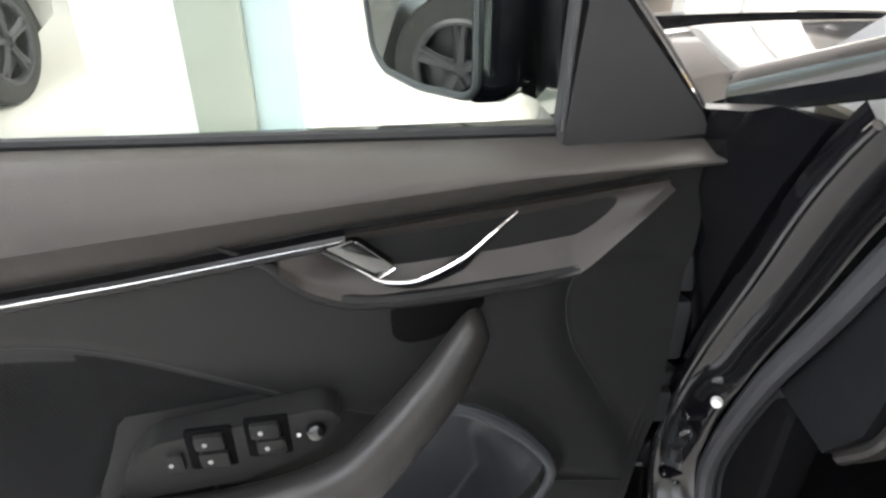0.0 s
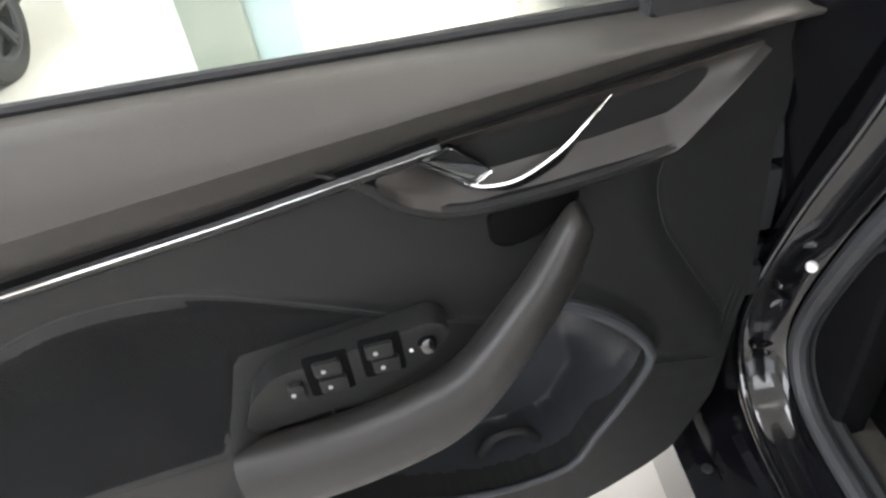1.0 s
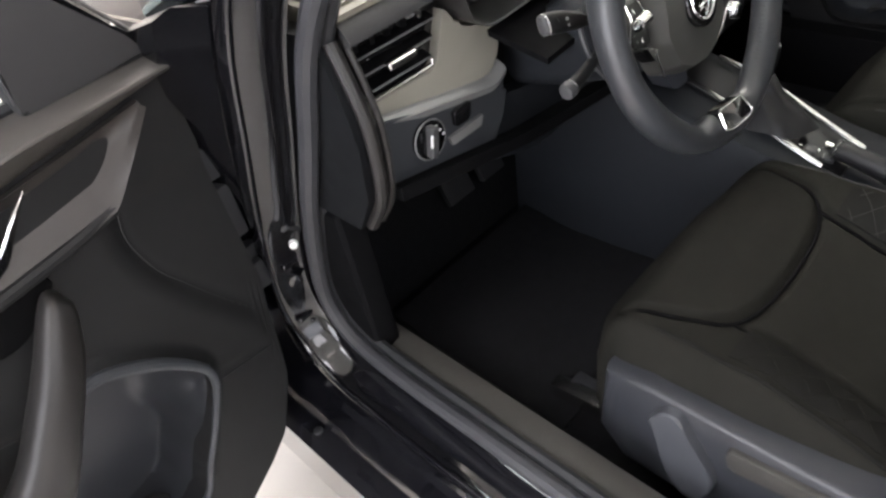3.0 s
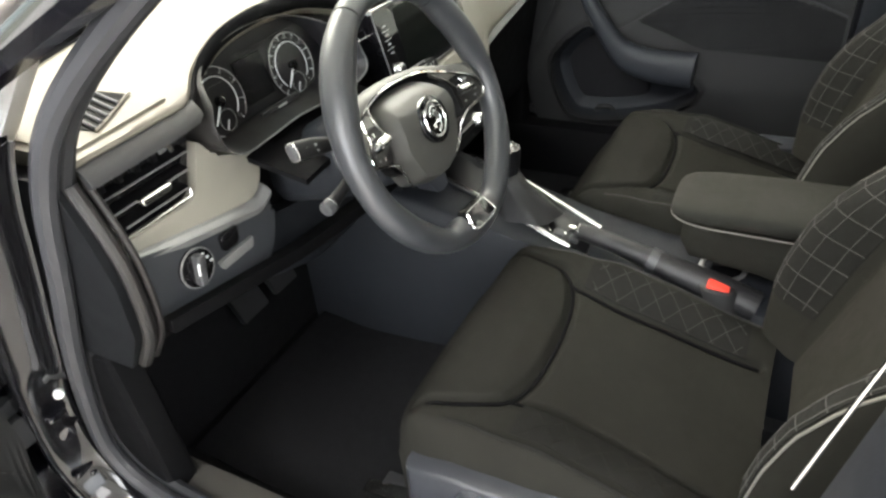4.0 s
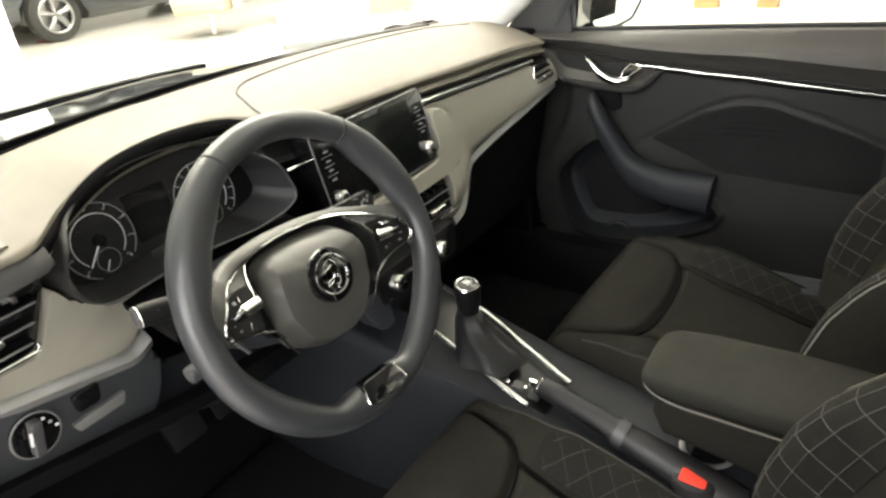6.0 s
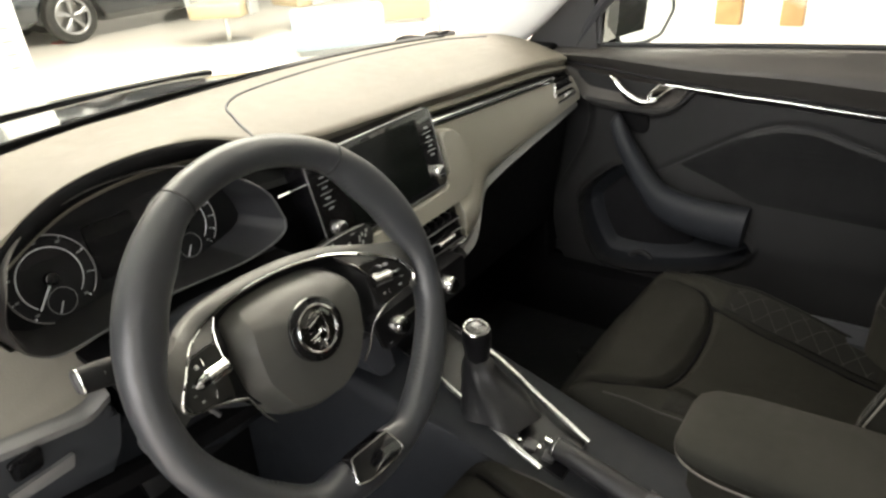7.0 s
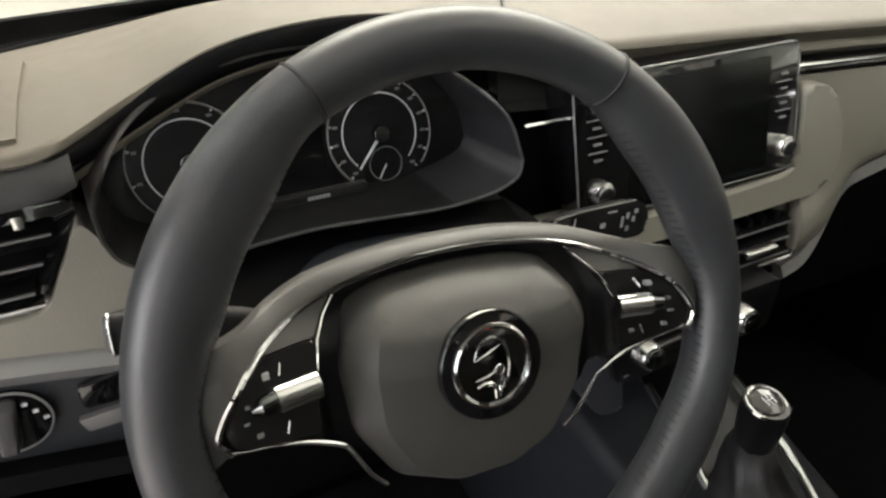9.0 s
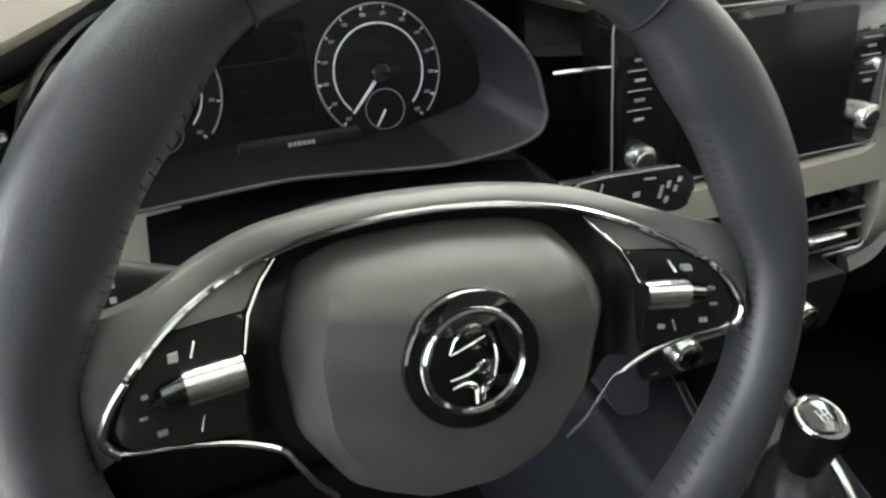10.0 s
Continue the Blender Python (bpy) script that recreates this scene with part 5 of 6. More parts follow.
# end cap and knee cover
part("end_cap", skin([[(x, 0.235, 0.965), (x, 0.215, 0.90), (x, 0.205, 0.84), (x, 0.215, 0.76), (x, 0.25, 0.70), (x, 0.36, 0.70), (x, 0.45, 0.95)] for x in (-0.742, -0.735, -0.712)]), "cap", dash, "dark end cap of the dashboard", angle=50)
for dx, dy, rr, mt in ((0.0, 0.0, 0.0085, "grip"), (0.015, -0.003, 0.0045, "grip")):
    part("end_cap_rim", tube(spline([(-0.726 + dx, 0.228 + dy, 0.955), (-0.726 + dx, 0.205 + dy, 0.89), (-0.726 + dx, 0.198 + dy, 0.84), (-0.726 + dx, 0.208 + dy, 0.76), (-0.726 + dx, 0.245 + dy, 0.70)], 24), rr, 10), mt, dash, "raised grey rim of the end cap")
# colour lowered to matte black for the shade under the dashboard
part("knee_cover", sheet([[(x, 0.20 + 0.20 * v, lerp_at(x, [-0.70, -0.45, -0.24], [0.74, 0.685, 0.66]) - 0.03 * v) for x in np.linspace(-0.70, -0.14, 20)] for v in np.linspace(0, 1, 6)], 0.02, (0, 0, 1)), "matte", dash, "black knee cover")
part("knee_panel", sheet([[(x, 0.225 + 0.10 * v + 0.6 * max(0.0, -0.30 - x), 0.715 - 0.17 * v - 0.10 * step(-0.20, -0.12, x) * (1 - v)) for x in np.linspace(-0.40, -0.125, 16)] for v in np.linspace(0, 1, 8)], 0.02, (0, 1, 0)), "console", dash, "blue-black knee panel below the column", angle=60)
# dashboard carcass behind the visible panels
part("carcass", skin([[(x, 0.285, 0.94), (x, 0.26, 0.86), (x, 0.25, 0.76), (x, 0.30, 0.66), (x, 0.50, 0.62), (x, 0.60, 0.93)] for x in (-0.70, -0.35, 0.0, 0.35, 0.675)]), "matte", dash)
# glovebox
# lid is darker than its plastic would be: footwell shade put into colour
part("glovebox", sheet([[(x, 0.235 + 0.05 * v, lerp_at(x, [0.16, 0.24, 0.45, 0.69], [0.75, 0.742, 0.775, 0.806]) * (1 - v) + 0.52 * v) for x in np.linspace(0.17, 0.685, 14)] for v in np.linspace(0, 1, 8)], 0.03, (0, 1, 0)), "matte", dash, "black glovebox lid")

# instrument cluster
clu = thing("instrument_cluster", (-0.365, 0.30, 0.90), "instrument cluster with two round dials and white print", "instrument cluster")


def face(u, v, n):
    """On the slightly tilted dial plane."""
    return Vector((u, 0.268 + (v - 0.935) * 0.22 - n, v))


hood = curve2([(-0.538, 0.918), (-0.537, 0.945), (-0.513, 0.976), (-0.465, 0.998), (-0.40, 1.010), (-0.325, 1.006), (-0.264, 0.986), (-0.226, 0.950), (-0.2135, 0.911)], 80)
low = curve2([(-0.2135, 0.911), (-0.2200, 0.898), (-0.2450, 0.890), (-0.29, 0.887), (-0.345, 0.891), (-0.40, 0.895), (-0.457, 0.893), (-0.508, 0.892), (-0.531, 0.903), (-0.538, 0.918)], 40)
outline = hood + low[1:-1]
cen = Vector((-0.375, 0.94))


def well(k, dn):
    """A closed loop of the dial well: k scales the outline, dn is the share of the way up to the driver."""
    out = []
    for u, v in outline:
        q = k - 0.10 * (1 - dn) * step(-0.33, -0.22, u) - 0.05 * (1 - dn) * step(0.93, 0.875, v)
        out.append(face(cen.x + (u - cen.x) * q, cen.y + (v - cen.y) * q, dn * (0.014 + 0.046 * step(1.0, 0.955, v))))
    return out


loops = [well(0.97, 0.0), well(0.975, 0.25), well(0.98, 0.55), well(0.988, 0.85), well(1.0, 1.0)]
# one moulded wall in two tones: right stretch painted lit, the rest shaded
part("housing_wall", skin([r[50:92] for r in loops], False, False), "well", clu, "charcoal right inner wall of the dial housing, lightened as lit", angle=60)
part("housing_wall", skin([r[91:] + r[:51] for r in loops], False, False), "well_dark", clu, "rest of the same inner wall, blackened as in shade", angle=60)
part("housing", skin([well(1.0, 1.0), well(1.012, 1.02), well(1.022, 0.96), well(1.03, 0.70), well(1.05, 0.0), well(1.05, -0.5)], True, False), "grip", clu, "dark satin dial housing", angle=60)
# paler tube along the right and lower rim only, painted as its highlight
part("housing_rim", tube([q + Vector((0, -0.0004, 0)) for q in well(1.006, 1.02)][64:112], 0.0014, 8), "smooth", clu, "thin paler edge drawing the rim highlight")
part("dial_plate", plate(outline, -0.03, -0.002, face, 0), "dial_black", clu, "black dial plate")


FACE_N = Vector((0, -1, 0.22)).normalized()


def dial(cx, cz, r, marks):
    o = part("dial", disc(face(cx, cz, 0.0), FACE_N, r * 0.98, 0.002, 48), "dial_black", clu, "round black dial with white scale")
    nrm = FACE_N
    part("dial_ring", tube([face(cx + r * math.cos(q), cz + r * math.sin(q), 0.004) for q in np.linspace(radians(250), radians(-42), 60)], 0.0008, 8), "decor_edge", o, "bright outer ring")
    bm = bmesh.new()
    inner = [face(cx + 0.72 * r * math.cos(a), cz + 0.72 * r * math.sin(a), 0.003) for a in np.linspace(radians(225), radians(-45), 50)]
    tube(inner, 0.0007, 6, bm=bm)
    part("inner_ring", bm, "dial_print", o, "pale inner scale ring")
    for k in range(marks):
        a = radians(228 - 276 * k / (marks - 1))
        c, s = math.cos(a), math.sin(a)
        part("tick", tube([face(cx + 0.93 * r * c, cz + 0.93 * r * s, 0.003), face(cx + 0.98 * r * c, cz + 0.98 * r * s, 0.003)], 0.0010 if k % 2 == 0 else 0.0006, 5), "dial_print", o)
    for k in range(marks):
        a = radians(228 - 276 * k / (marks - 1))
        part("numeral", rbox((0.0040, 0.0008, 0.0022), Matrix.Translation(face(cx + 0.86 * r * math.cos(a), cz + 0.86 * r * math.sin(a), 0.0028)), 0), "key_print", o)
    a = radians(228)
    nd = part("needle", tube([face(cx, cz, 0.006), face(cx + 0.74 * r * math.cos(a), cz + 0.74 * r * math.sin(a), 0.006)], [0.0014, 0.0009], 6), "dial_print", o, "white needle")
    part("needle_hub", disc(face(cx, cz, 0.003), nrm, 0.0075, 0.007, 24, 0.002), "gloss", nd)
    sx, sz, sr = cx + 0.03 * r, cz - 0.56 * r, 0.32 * r
    part("small_ring", ring(face(sx, sz, 0.004), nrm, sr, 0.0005, 32, 6), "key_print", o, "small lower gauge")
    part("small_needle", tube([face(sx, sz, 0.005), face(sx - 0.5 * sr, sz - 0.75 * sr, 0.005)], 0.0008, 5), "dial_print", o)


dial(-0.472, 0.938, 0.045, 9)
dial(-0.317, 0.933, 0.046, 14)
part("centre_display", plate(round_poly([(-0.424, 0.972), (-0.424, 0.912), (-0.366, 0.912), (-0.366, 0.972)], 0.002), -0.002, 0.001, face, 0), "matte", clu, "dark centre display")
part("button_strip", rbox((0.085, 0.008, 0.010), Matrix.Translation(face(-0.382, 0.8985, 0.016)), 0.003), "plastic", clu, "black reset buttons")
for k in range(6):
    part("button_print", rbox((0.0024, 0.001, 0.0028), Matrix.Translation(face(-0.390 + 0.0032 * k, 0.8990, 0.0205)), 0), "grey_board", clu)
lc = part("cluster_cover", sheet([[face(-0.52 + 0.31 * i / 10, 0.985 - 0.085 * j / 6, 0.012 + 0.004 * math.sin(math.pi * j / 6)) for j in range(7)] for i in range(11)], 0.0015, (0, 1, 0)), "lens", clu, "clear cover over the dials")
lc.visible_shadow = False

# ---- infotainment screen ----
scr = thing("infotainment_screen", (0, 0.23, 0.9), "black centre touchscreen with side keys and two silver knobs", "screen")


def sput(u, v, n):
    return Vector((u, 0.200 + (v - 0.87) * 0.24 - n, v))


part("screen_body", plate(round_poly([(-0.152, 0.965), (-0.152, 0.836), (0.132, 0.836), (0.132, 0.965)], 0.010), -0.045, 0.0, sput, 0.003), "gloss", scr, "glossy black screen body")
part("display", plate(round_poly([(-0.092, 0.955), (-0.092, 0.846), (0.090, 0.846), (0.090, 0.955)], 0.002), -0.004, 0.0008, sput, 0), "screen", scr, "dark greenish display glass")
part("screen_edge", tube([sput(u, v, 0.0) for u, v in round_poly([(-0.152, 0.965), (-0.152, 0.836), (0.132, 0.836), (0.132, 0.965)], 0.010)], 0.0008, 6, closed=True), "decor_edge", scr, "thin silver screen edge")
for sx in (-0.128, 0.111):
    kn = part("knob", disc(sput(sx, 0.862, 0.0), (0, -1, 0.24), 0.0120, 0.011, 28, 0.003, 0.0112), "satin", scr, "silver ribbed knob")
    part("knob_face", disc(sput(sx, 0.862, 0.0), sput(0, 0, 1) - sput(0, 0, 0), 0.0088, 0.0116, 24, 0.001), "alloy", kn)
    for k in range(4):
        z = 0.935 - 0.0145 * k
        part("key_print", plate([(sx - 0.0045, z - 0.0009), (sx + 0.0045, z - 0.0009), (sx + 0.0045, z + 0.0009), (sx - 0.0045, z + 0.0009)], 0, 0.0012, sput, 0), "key_print", scr, "printed key")
        if k < 3:
            part("key_gap", plate([(sx - 0.011, z - 0.0076), (sx + 0.011, z - 0.0076), (sx + 0.011, z - 0.0071), (sx - 0.011, z - 0.0071)], 0, 0.0014, sput, 0), "key_print", scr)

# ---- climate panel ----
ac = thing("climate_panel", (0, 0.14, 0.7), "black climate control panel with silver rotary knobs", "climate control")
part("panel_body", plate(round_poly([(-0.150, 0.738), (-0.140, 0.682), (0.070, 0.682), (0.085, 0.738)], 0.010), -0.06, 0.0, lambda u, v, n: Vector((u, 0.130 + (v - 0.71) * 0.15 - n, v)), 0.004), "dial_black", ac)
for kx in (-0.106, 0.022):
    k = part("knob", disc((kx, 0.131, 0.711), (0, -1, 0.15), 0.0155, 0.018, 28, 0.003, 0.0140), "satin", ac, "silver rotary knob")
    part("knob_face", disc((kx, 0.1135, 0.7135), (0, -1, 0.15), 0.0110, 0.0025, 24, 0.001), "dark_chrome", k, "dark knob face")
    for q in (-1, 1):
        part("button_print", rbox((0.006, 0.001, 0.0016), pose(kx + 0.020 * q, 0.1262, 0.690), 0), "key_print", ac, "small printed symbol")
part("button_strip", rbox((0.10, 0.01, 0.012), pose(-0.042, 0.128, 0.711), 0.003), "key_pad", ac, "black button row")
part("side_cheek", plate(round_poly([(-0.182, 0.704), (-0.150, 0.716), (-0.132, 0.700), (-0.128, 0.648), (-0.150, 0.640)], 0.006), -0.04, 0.0, lambda u, v, n: Vector((u, 0.128 + (v - 0.71) * 0.1 - n - (u + 0.13) * 0.5, v)), 0.004), "liner", ac, "blue-grey side trim")

# ---- steering column ----
col = thing("steering_column", (-0.36, 0.15, 0.85), "black steering column cover with two stalks", "steering column")
TILT = radians(21)
WUP = Vector((0, math.sin(TILT), math.cos(TILT)))
WN = Vector((0, -math.cos(TILT), math.sin(TILT)))
TURN = radians(-4)
HUB = Vector((-0.350, 0.0152, 0.8957))


def wheel_put(u, v, n):
    """In the plane of the wheel: u right, v up along it, n towards the driver."""
    c, q = math.cos(TURN), math.sin(TURN)
    return HUB + Vector((u * c - v * q, 0, 0)) + WUP * (u * q + v * c) + WN * n


rings = []
for d, w, h in ((-0.03, 0.055, 0.050), (-0.07, 0.075, 0.058), (-0.12, 0.085, 0.062), (-0.19, 0.085, 0.060), (-0.26, 0.08, 0.05)):
    rings.append([wheel_put(w * math.copysign(abs(math.cos(t)) ** 0.7, math.cos(t)), -0.005 + h * math.copysign(abs(math.sin(t)) ** 0.7, math.sin(t)) - 0.01, d) for t in np.linspace(0, 2 * math.pi, 25)[:-1]])
part("column_cover", skin(rings), "console", col, "dark charcoal column cover", angle=60)
part("cover_gaiter", sheet([[Vector((x, 0.13 + 0.13 * v, 0.868 + 0.006 * v + 0.010 * math.cos((x + 0.36) * 9) - 0.02 * (1 - v))) for x in np.linspace(-0.49, -0.22, 16)] for v in np.linspace(0, 1, 6)], 0.008, (0, 0, -1)), "matte", col, "dark filler between column and dials")
st = part("stalk", tube([wheel_put(0.05, 0.020, -0.10), wheel_put(0.08, 0.034, -0.095), wheel_put(0.12, 0.039, -0.091)], [0.009, 0.010, 0.009], 12), "plastic", col, "wiper stalk")
pad = round_poly([(0.102, 0.0300), (0.101, 0.0495), (0.128, 0.0525), (0.182, 0.0545), (0.1900, 0.0470), (0.1900, 0.0330), (0.180, 0.0265), (0.128, 0.0265)], 0.006, 5)
pd = part("stalk_paddle", plate(pad, -0.100, -0.083, wheel_put, 0.004, 4), "dial_black", st, "black stalk paddle with white symbols")
part("paddle_edge", tube([wheel_put(u, v, -0.0868) for u, v in pad], 0.0009, 6, closed=True), "gloss", pd, "glossy moulded edge")
part("grip_band", plate([(0.1045, 0.0305), (0.1045, 0.0490), (0.1175, 0.0505), (0.1175, 0.0282)], -0.095, -0.0824, wheel_put, 0.0006), "grip", pd, "grey end band")
for u, v, w, h in ((0.1190, 0.0395, 0.0006, 0.0095), (0.1090, 0.0400, 0.0005, 0.0060), (0.1125, 0.0400, 0.0005, 0.0060), (0.1460, 0.0400, 0.0022, 0.0017), (0.1560, 0.0490, 0.0040, 0.0006), (0.1640, 0.0400, 0.0010, 0.0040), (0.1700, 0.0440, 0.0012, 0.0022), (0.1750, 0.0410, 0.0012, 0.0020), (0.1680, 0.0345, 0.0014, 0.0018), (0.1785, 0.0465, 0.0016, 0.0016)):
    part("stalk_print", plate([(u - w - 0.3 * h, v - h), (u + w - 0.3 * h, v - h), (u + w + 0.3 * h, v + h), (u - w + 0.3 * h, v + h)], -0.085, -0.0822, wheel_put, 0), "grey_board", pd, "white printed symbol")
part("column_tick", rbox((0.0024, 0.003, 0.009), pose(-0.3003, 0.2205, 0.8745, 0, 8, 0), 0.0008), "satin", col, "short bright tick on the column cover")


def stalk_ring(u, v, n, h, d):
    return [wheel_put(u, v + h * math.copysign(abs(math.cos(t)) ** 0.7, math.cos(t)), n + d * math.copysign(abs(math.sin(t)) ** 0.7, math.sin(t))) for t in np.linspace(0, 2 * math.pi, 21)[:-1]]


st = part("stalk", skin([stalk_ring(*q) for q in ((-0.06, 0.010, -0.088, 0.006, 0.006), (-0.100, 0.018, -0.085, 0.007, 0.006), (-0.122, 0.024, -0.081, 0.0105, 0.007), (-0.150, 0.031, -0.076, 0.0125, 0.008), (-0.182, 0.037, -0.068, 0.0125, 0.0085), (-0.192, 0.0382, -0.0655, 0.0115, 0.008))]), "plastic", col, "indicator stalk", angle=60)
part("stalk_tip", skin([stalk_ring(*q) for q in ((-0.1915, 0.0382, -0.0655, 0.0112, 0.0078), (-0.1950, 0.0385, -0.0648, 0.0105, 0.0070), (-0.1962, 0.0386, -0.0645, 0.0085, 0.0050))]), "smooth", st, "grey stalk tip", angle=60)
part("tip_ring", tube(stalk_ring(-0.1925, 0.0383, -0.0653, 0.0117, 0.0082), 0.0008, 6, closed=True), "satin", st, "thin bright ring")
for u, v, w, h in ((-0.152, 0.033, 0.0034, 0.0016), (-0.150, 0.0255, 0.0014, 0.0014), (-0.174, 0.036, 0.003, 0.0014)):
    part("stalk_print", plate([(u - w, v - h), (u + w, v - h), (u + w, v + h), (u - w, v + h)], -0.070, -0.0672 + (u + 0.152) * -0.22, wheel_put, 0), "grey_board", st, "white printed symbol")
st = part("stalk", tube([wheel_put(-0.06, -0.025, -0.098), wheel_put(-0.11, -0.040, -0.096), wheel_put(-0.146, -0.048, -0.094)], [0.007, 0.008, 0.009], 12), "plastic", col, "cruise control stalk")
part("stalk_tip", disc(wheel_put(-0.144, -0.0475, -0.094), (-1, 0, -0.1), 0.0105, 0.015, 20, 0.003), "smooth", st, "grey stalk tip")
part("tip_ring", ring(wheel_put(-0.147, -0.048, -0.094), (-1, 0, -0.1), 0.0106, 0.0007, 24, 6), "satin", st, "thin bright ring")
part("cover_edge", tube(spline([wheel_put(-0.088, 0.030, -0.100), wheel_put(-0.098, 0.0, -0.098), wheel_put(-0.094, -0.035, -0.096), wheel_put(-0.080, -0.062, -0.094)], 16), 0.0030, 8), "smooth", col, "raised edge of the column cover")

# ---- steering wheel ----
wh = thing("steering_wheel", HUB, "black leather two-spoke steering wheel with chrome trim and badge", "steering wheel")
R, RC = 0.1715, (-0.002, 0.001)


def rim_in(deg):
    """Half width of the rim towards the hub: swollen at the sides, with thumb rests, and at the foot."""
    d = (deg + 180) % 360 - 180
    th = d if abs(d) <= 90 else (180 - d if d > 0 else -180 - d)
    side = step(60, 40, th) * step(0, 22, th) + 0.55 * step(-14, -36, th) * step(-72, -48, th)
    foot = step(24, 12, abs(d + 90))
    return 0.0165 + 0.0105 * side + 0.011 * foot, 0.0185 + 0.002 * side


def rim_put(deg, t):
    a = radians(deg)
    w, h = rim_in(deg)
    q = R + (0.0165 if math.cos(t) > 0 else w) * math.cos(t)
    return wheel_put(RC[0] + q * math.cos(a), RC[1] + q * math.sin(a), h * math.sin(t))


rim = part("rim", skin([[rim_put(2.5 * i, t) for t in np.linspace(0, 2 * math.pi, 25)[:-1]] for i in range(144)], True, False, around=True), "leather", wh, "black leather rim", angle=70)
for deg in (119, 57):
    part("rim_seam", tube([rim_put(deg, t) + WN * 0.0004 * math.sin(t) for t in np.linspace(0, 2 * math.pi, 24)[:-1]], 0.0011, 5, closed=True), "rubber", rim, "dark seam round the rim")
for side in (0, 1):
    bm = bmesh.new()
    for k in range(46):
        deg = (50 - 100 * k / 45) if side == 0 else (130 + 100 * k / 45)
        tube([rim_put(deg, 2.72), rim_put(deg + 0.3, 2.88) + WN * 0.0003, rim_put(deg + 0.6, 3.04)], 0.0004, 4, bm=bm)
    part("rim_stitching", bm, "rubber", rim, "dark cross stitching")


# airbag cover: a nearly flat face whose upper third leans far back
def hub_put(u, v, n):
    return wheel_put(u - 0.002, v, n)


def dome(u, v):
    n = 0.006 - 0.005 * (min(abs(v), 0.024) / 0.024) ** 2 - 0.007 * (u / 0.075) ** 2 - 0.012 * step(-0.03, -0.09, v)
    return n - 0.041 * (max(0.0, v - 0.016) / 0.031) ** 1.7


air = round_poly([(-0.060, 0.0465), (-0.045, 0.0485), (0.0, 0.050), (0.045, 0.0485), (0.060, 0.0440), (0.071, 0.026), (0.079, 0.003), (0.075, -0.036), (0.053, -0.072), (0.022, -0.084), (-0.022, -0.084), (-0.053, -0.072), (-0.075, -0.036), (-0.079, 0.003), (-0.071, 0.028)], 0.007, 4)
rings = []
for su, sv, drop in ((1.02, 1.01, 0.040), (1.02, 1.01, 0.018), (1.0, 1.0, 0.0135), (0.86, 0.955, 0.0022), (0.83, 0.93, 0.0), (0.72, 0.84, 0.0), (0.60, 0.72, 0.0), (0.48, 0.60, 0.0), (0.30, 0.36, 0.0), (0.10, 0.12, 0.0)):
    rings.append([hub_put(u * su, (v + 0.006) * sv - 0.006, dome(u * su, (v + 0.006) * sv - 0.006) - drop) for u, v in air])
cover = part("airbag_cover", skin(rings), "airbag", wh, "satin dark airbag cover with chamfered flanks", angle=26)
BC = (-0.0005, -0.0060)
bd = part("badge", disc(hub_put(BC[0], BC[1], 0.0020), WN, 0.0325, 0.0058, 56, 0.0022), "gloss", cover, "round black badge with chrome emblem")


def badge_put(a, b, n=0.0):
    return hub_put(BC[0] + 0.0225 * a, BC[1] + 0.0225 * b, 0.0080 + n)


part("badge_ring", ring(badge_put(0, 0), WN, 0.0232, 0.0019, 56, 8), "chrome", bd, "chrome ring")
part("badge_field", disc(badge_put(0, 0, -0.001), WN, 0.0218, 0.0014, 48, 0.0006), "dark_chrome", bd, "dark bright field")
bm = bmesh.new()
for line, rr in ((((-0.52, 0.25), (-0.36, 0.58), (0.02, 0.76), (0.34, 0.52), (0.46, 0.05), (0.38, -0.38)), (0.0004, 0.0010, 0.0014, 0.0012, 0.0010, 0.0005)),
                 (((0.22, 0.50), (-0.10, 0.36), (-0.50, 0.22)), (0.0004, 0.0009, 0.0005)),
                 (((0.12, -0.10), (-0.18, -0.24), (-0.54, -0.30)), (0.0004, 0.0010, 0.0005)),
                 (((-0.50, -0.48), (-0.24, -0.42), (-0.02, -0.52), (0.0, -0.86)), (0.0005, 0.0013, 0.0014, 0.0008)),
                 (((0.40, -0.36), (0.26, -0.56), (0.12, -0.62), (0.14, -0.82)), (0.0006, 0.0013, 0.0013, 0.0007))):
    tube([badge_put(q.x, q.y, 0.0008) for q in spline([(a, b, 0) for a, b in line], 14)], list(rr), 8, bm=bm)
ring(badge_put(0.17, -0.14, 0.0010), WN, 0.0027, 0.0009, 20, 6, bm=bm)
part("badge_emblem", bm, "chrome", bd, "abstract chrome emblem shape")


# the spokes rise from deep behind the cover to the front of the rim
def spoke_n(u, v):
    u = abs(u)
    return -0.006 + 0.010 * step(0.100, 0.148, u) - 0.024 * step(0.010, 0.046, v) - 0.006 * step(0.08, 0.0, u)


LINE = curve2([(0.0, 0.0555), (0.030, 0.0545), (0.060, 0.0505), (0.084, 0.0440), (0.107, 0.0345), (0.127, 0.0225), (0.1410, 0.0080), (0.1485, -0.0050), (0.1485, -0.0115), (0.1440, -0.0165)], 40)
SHOULDER = curve2([(0.0, 0.0625), (0.030, 0.0620), (0.060, 0.0590), (0.084, 0.0545), (0.107, 0.0465), (0.130, 0.0375), (0.151, 0.0320), (0.160, 0.0260), (0.162, 0.0080), (0.160, -0.0300)], 40)
rows = []
for s, order in ((-1, range(39, 0, -1)), (1, range(40))):
    for k in order:
        (u0, v0), (u1, v1) = LINE[k], SHOULDER[k]
        n0 = spoke_n(u0, v0)
        n1 = n0 - 0.010 + (0.004 - n0) * step(0.110, 0.150, u1)
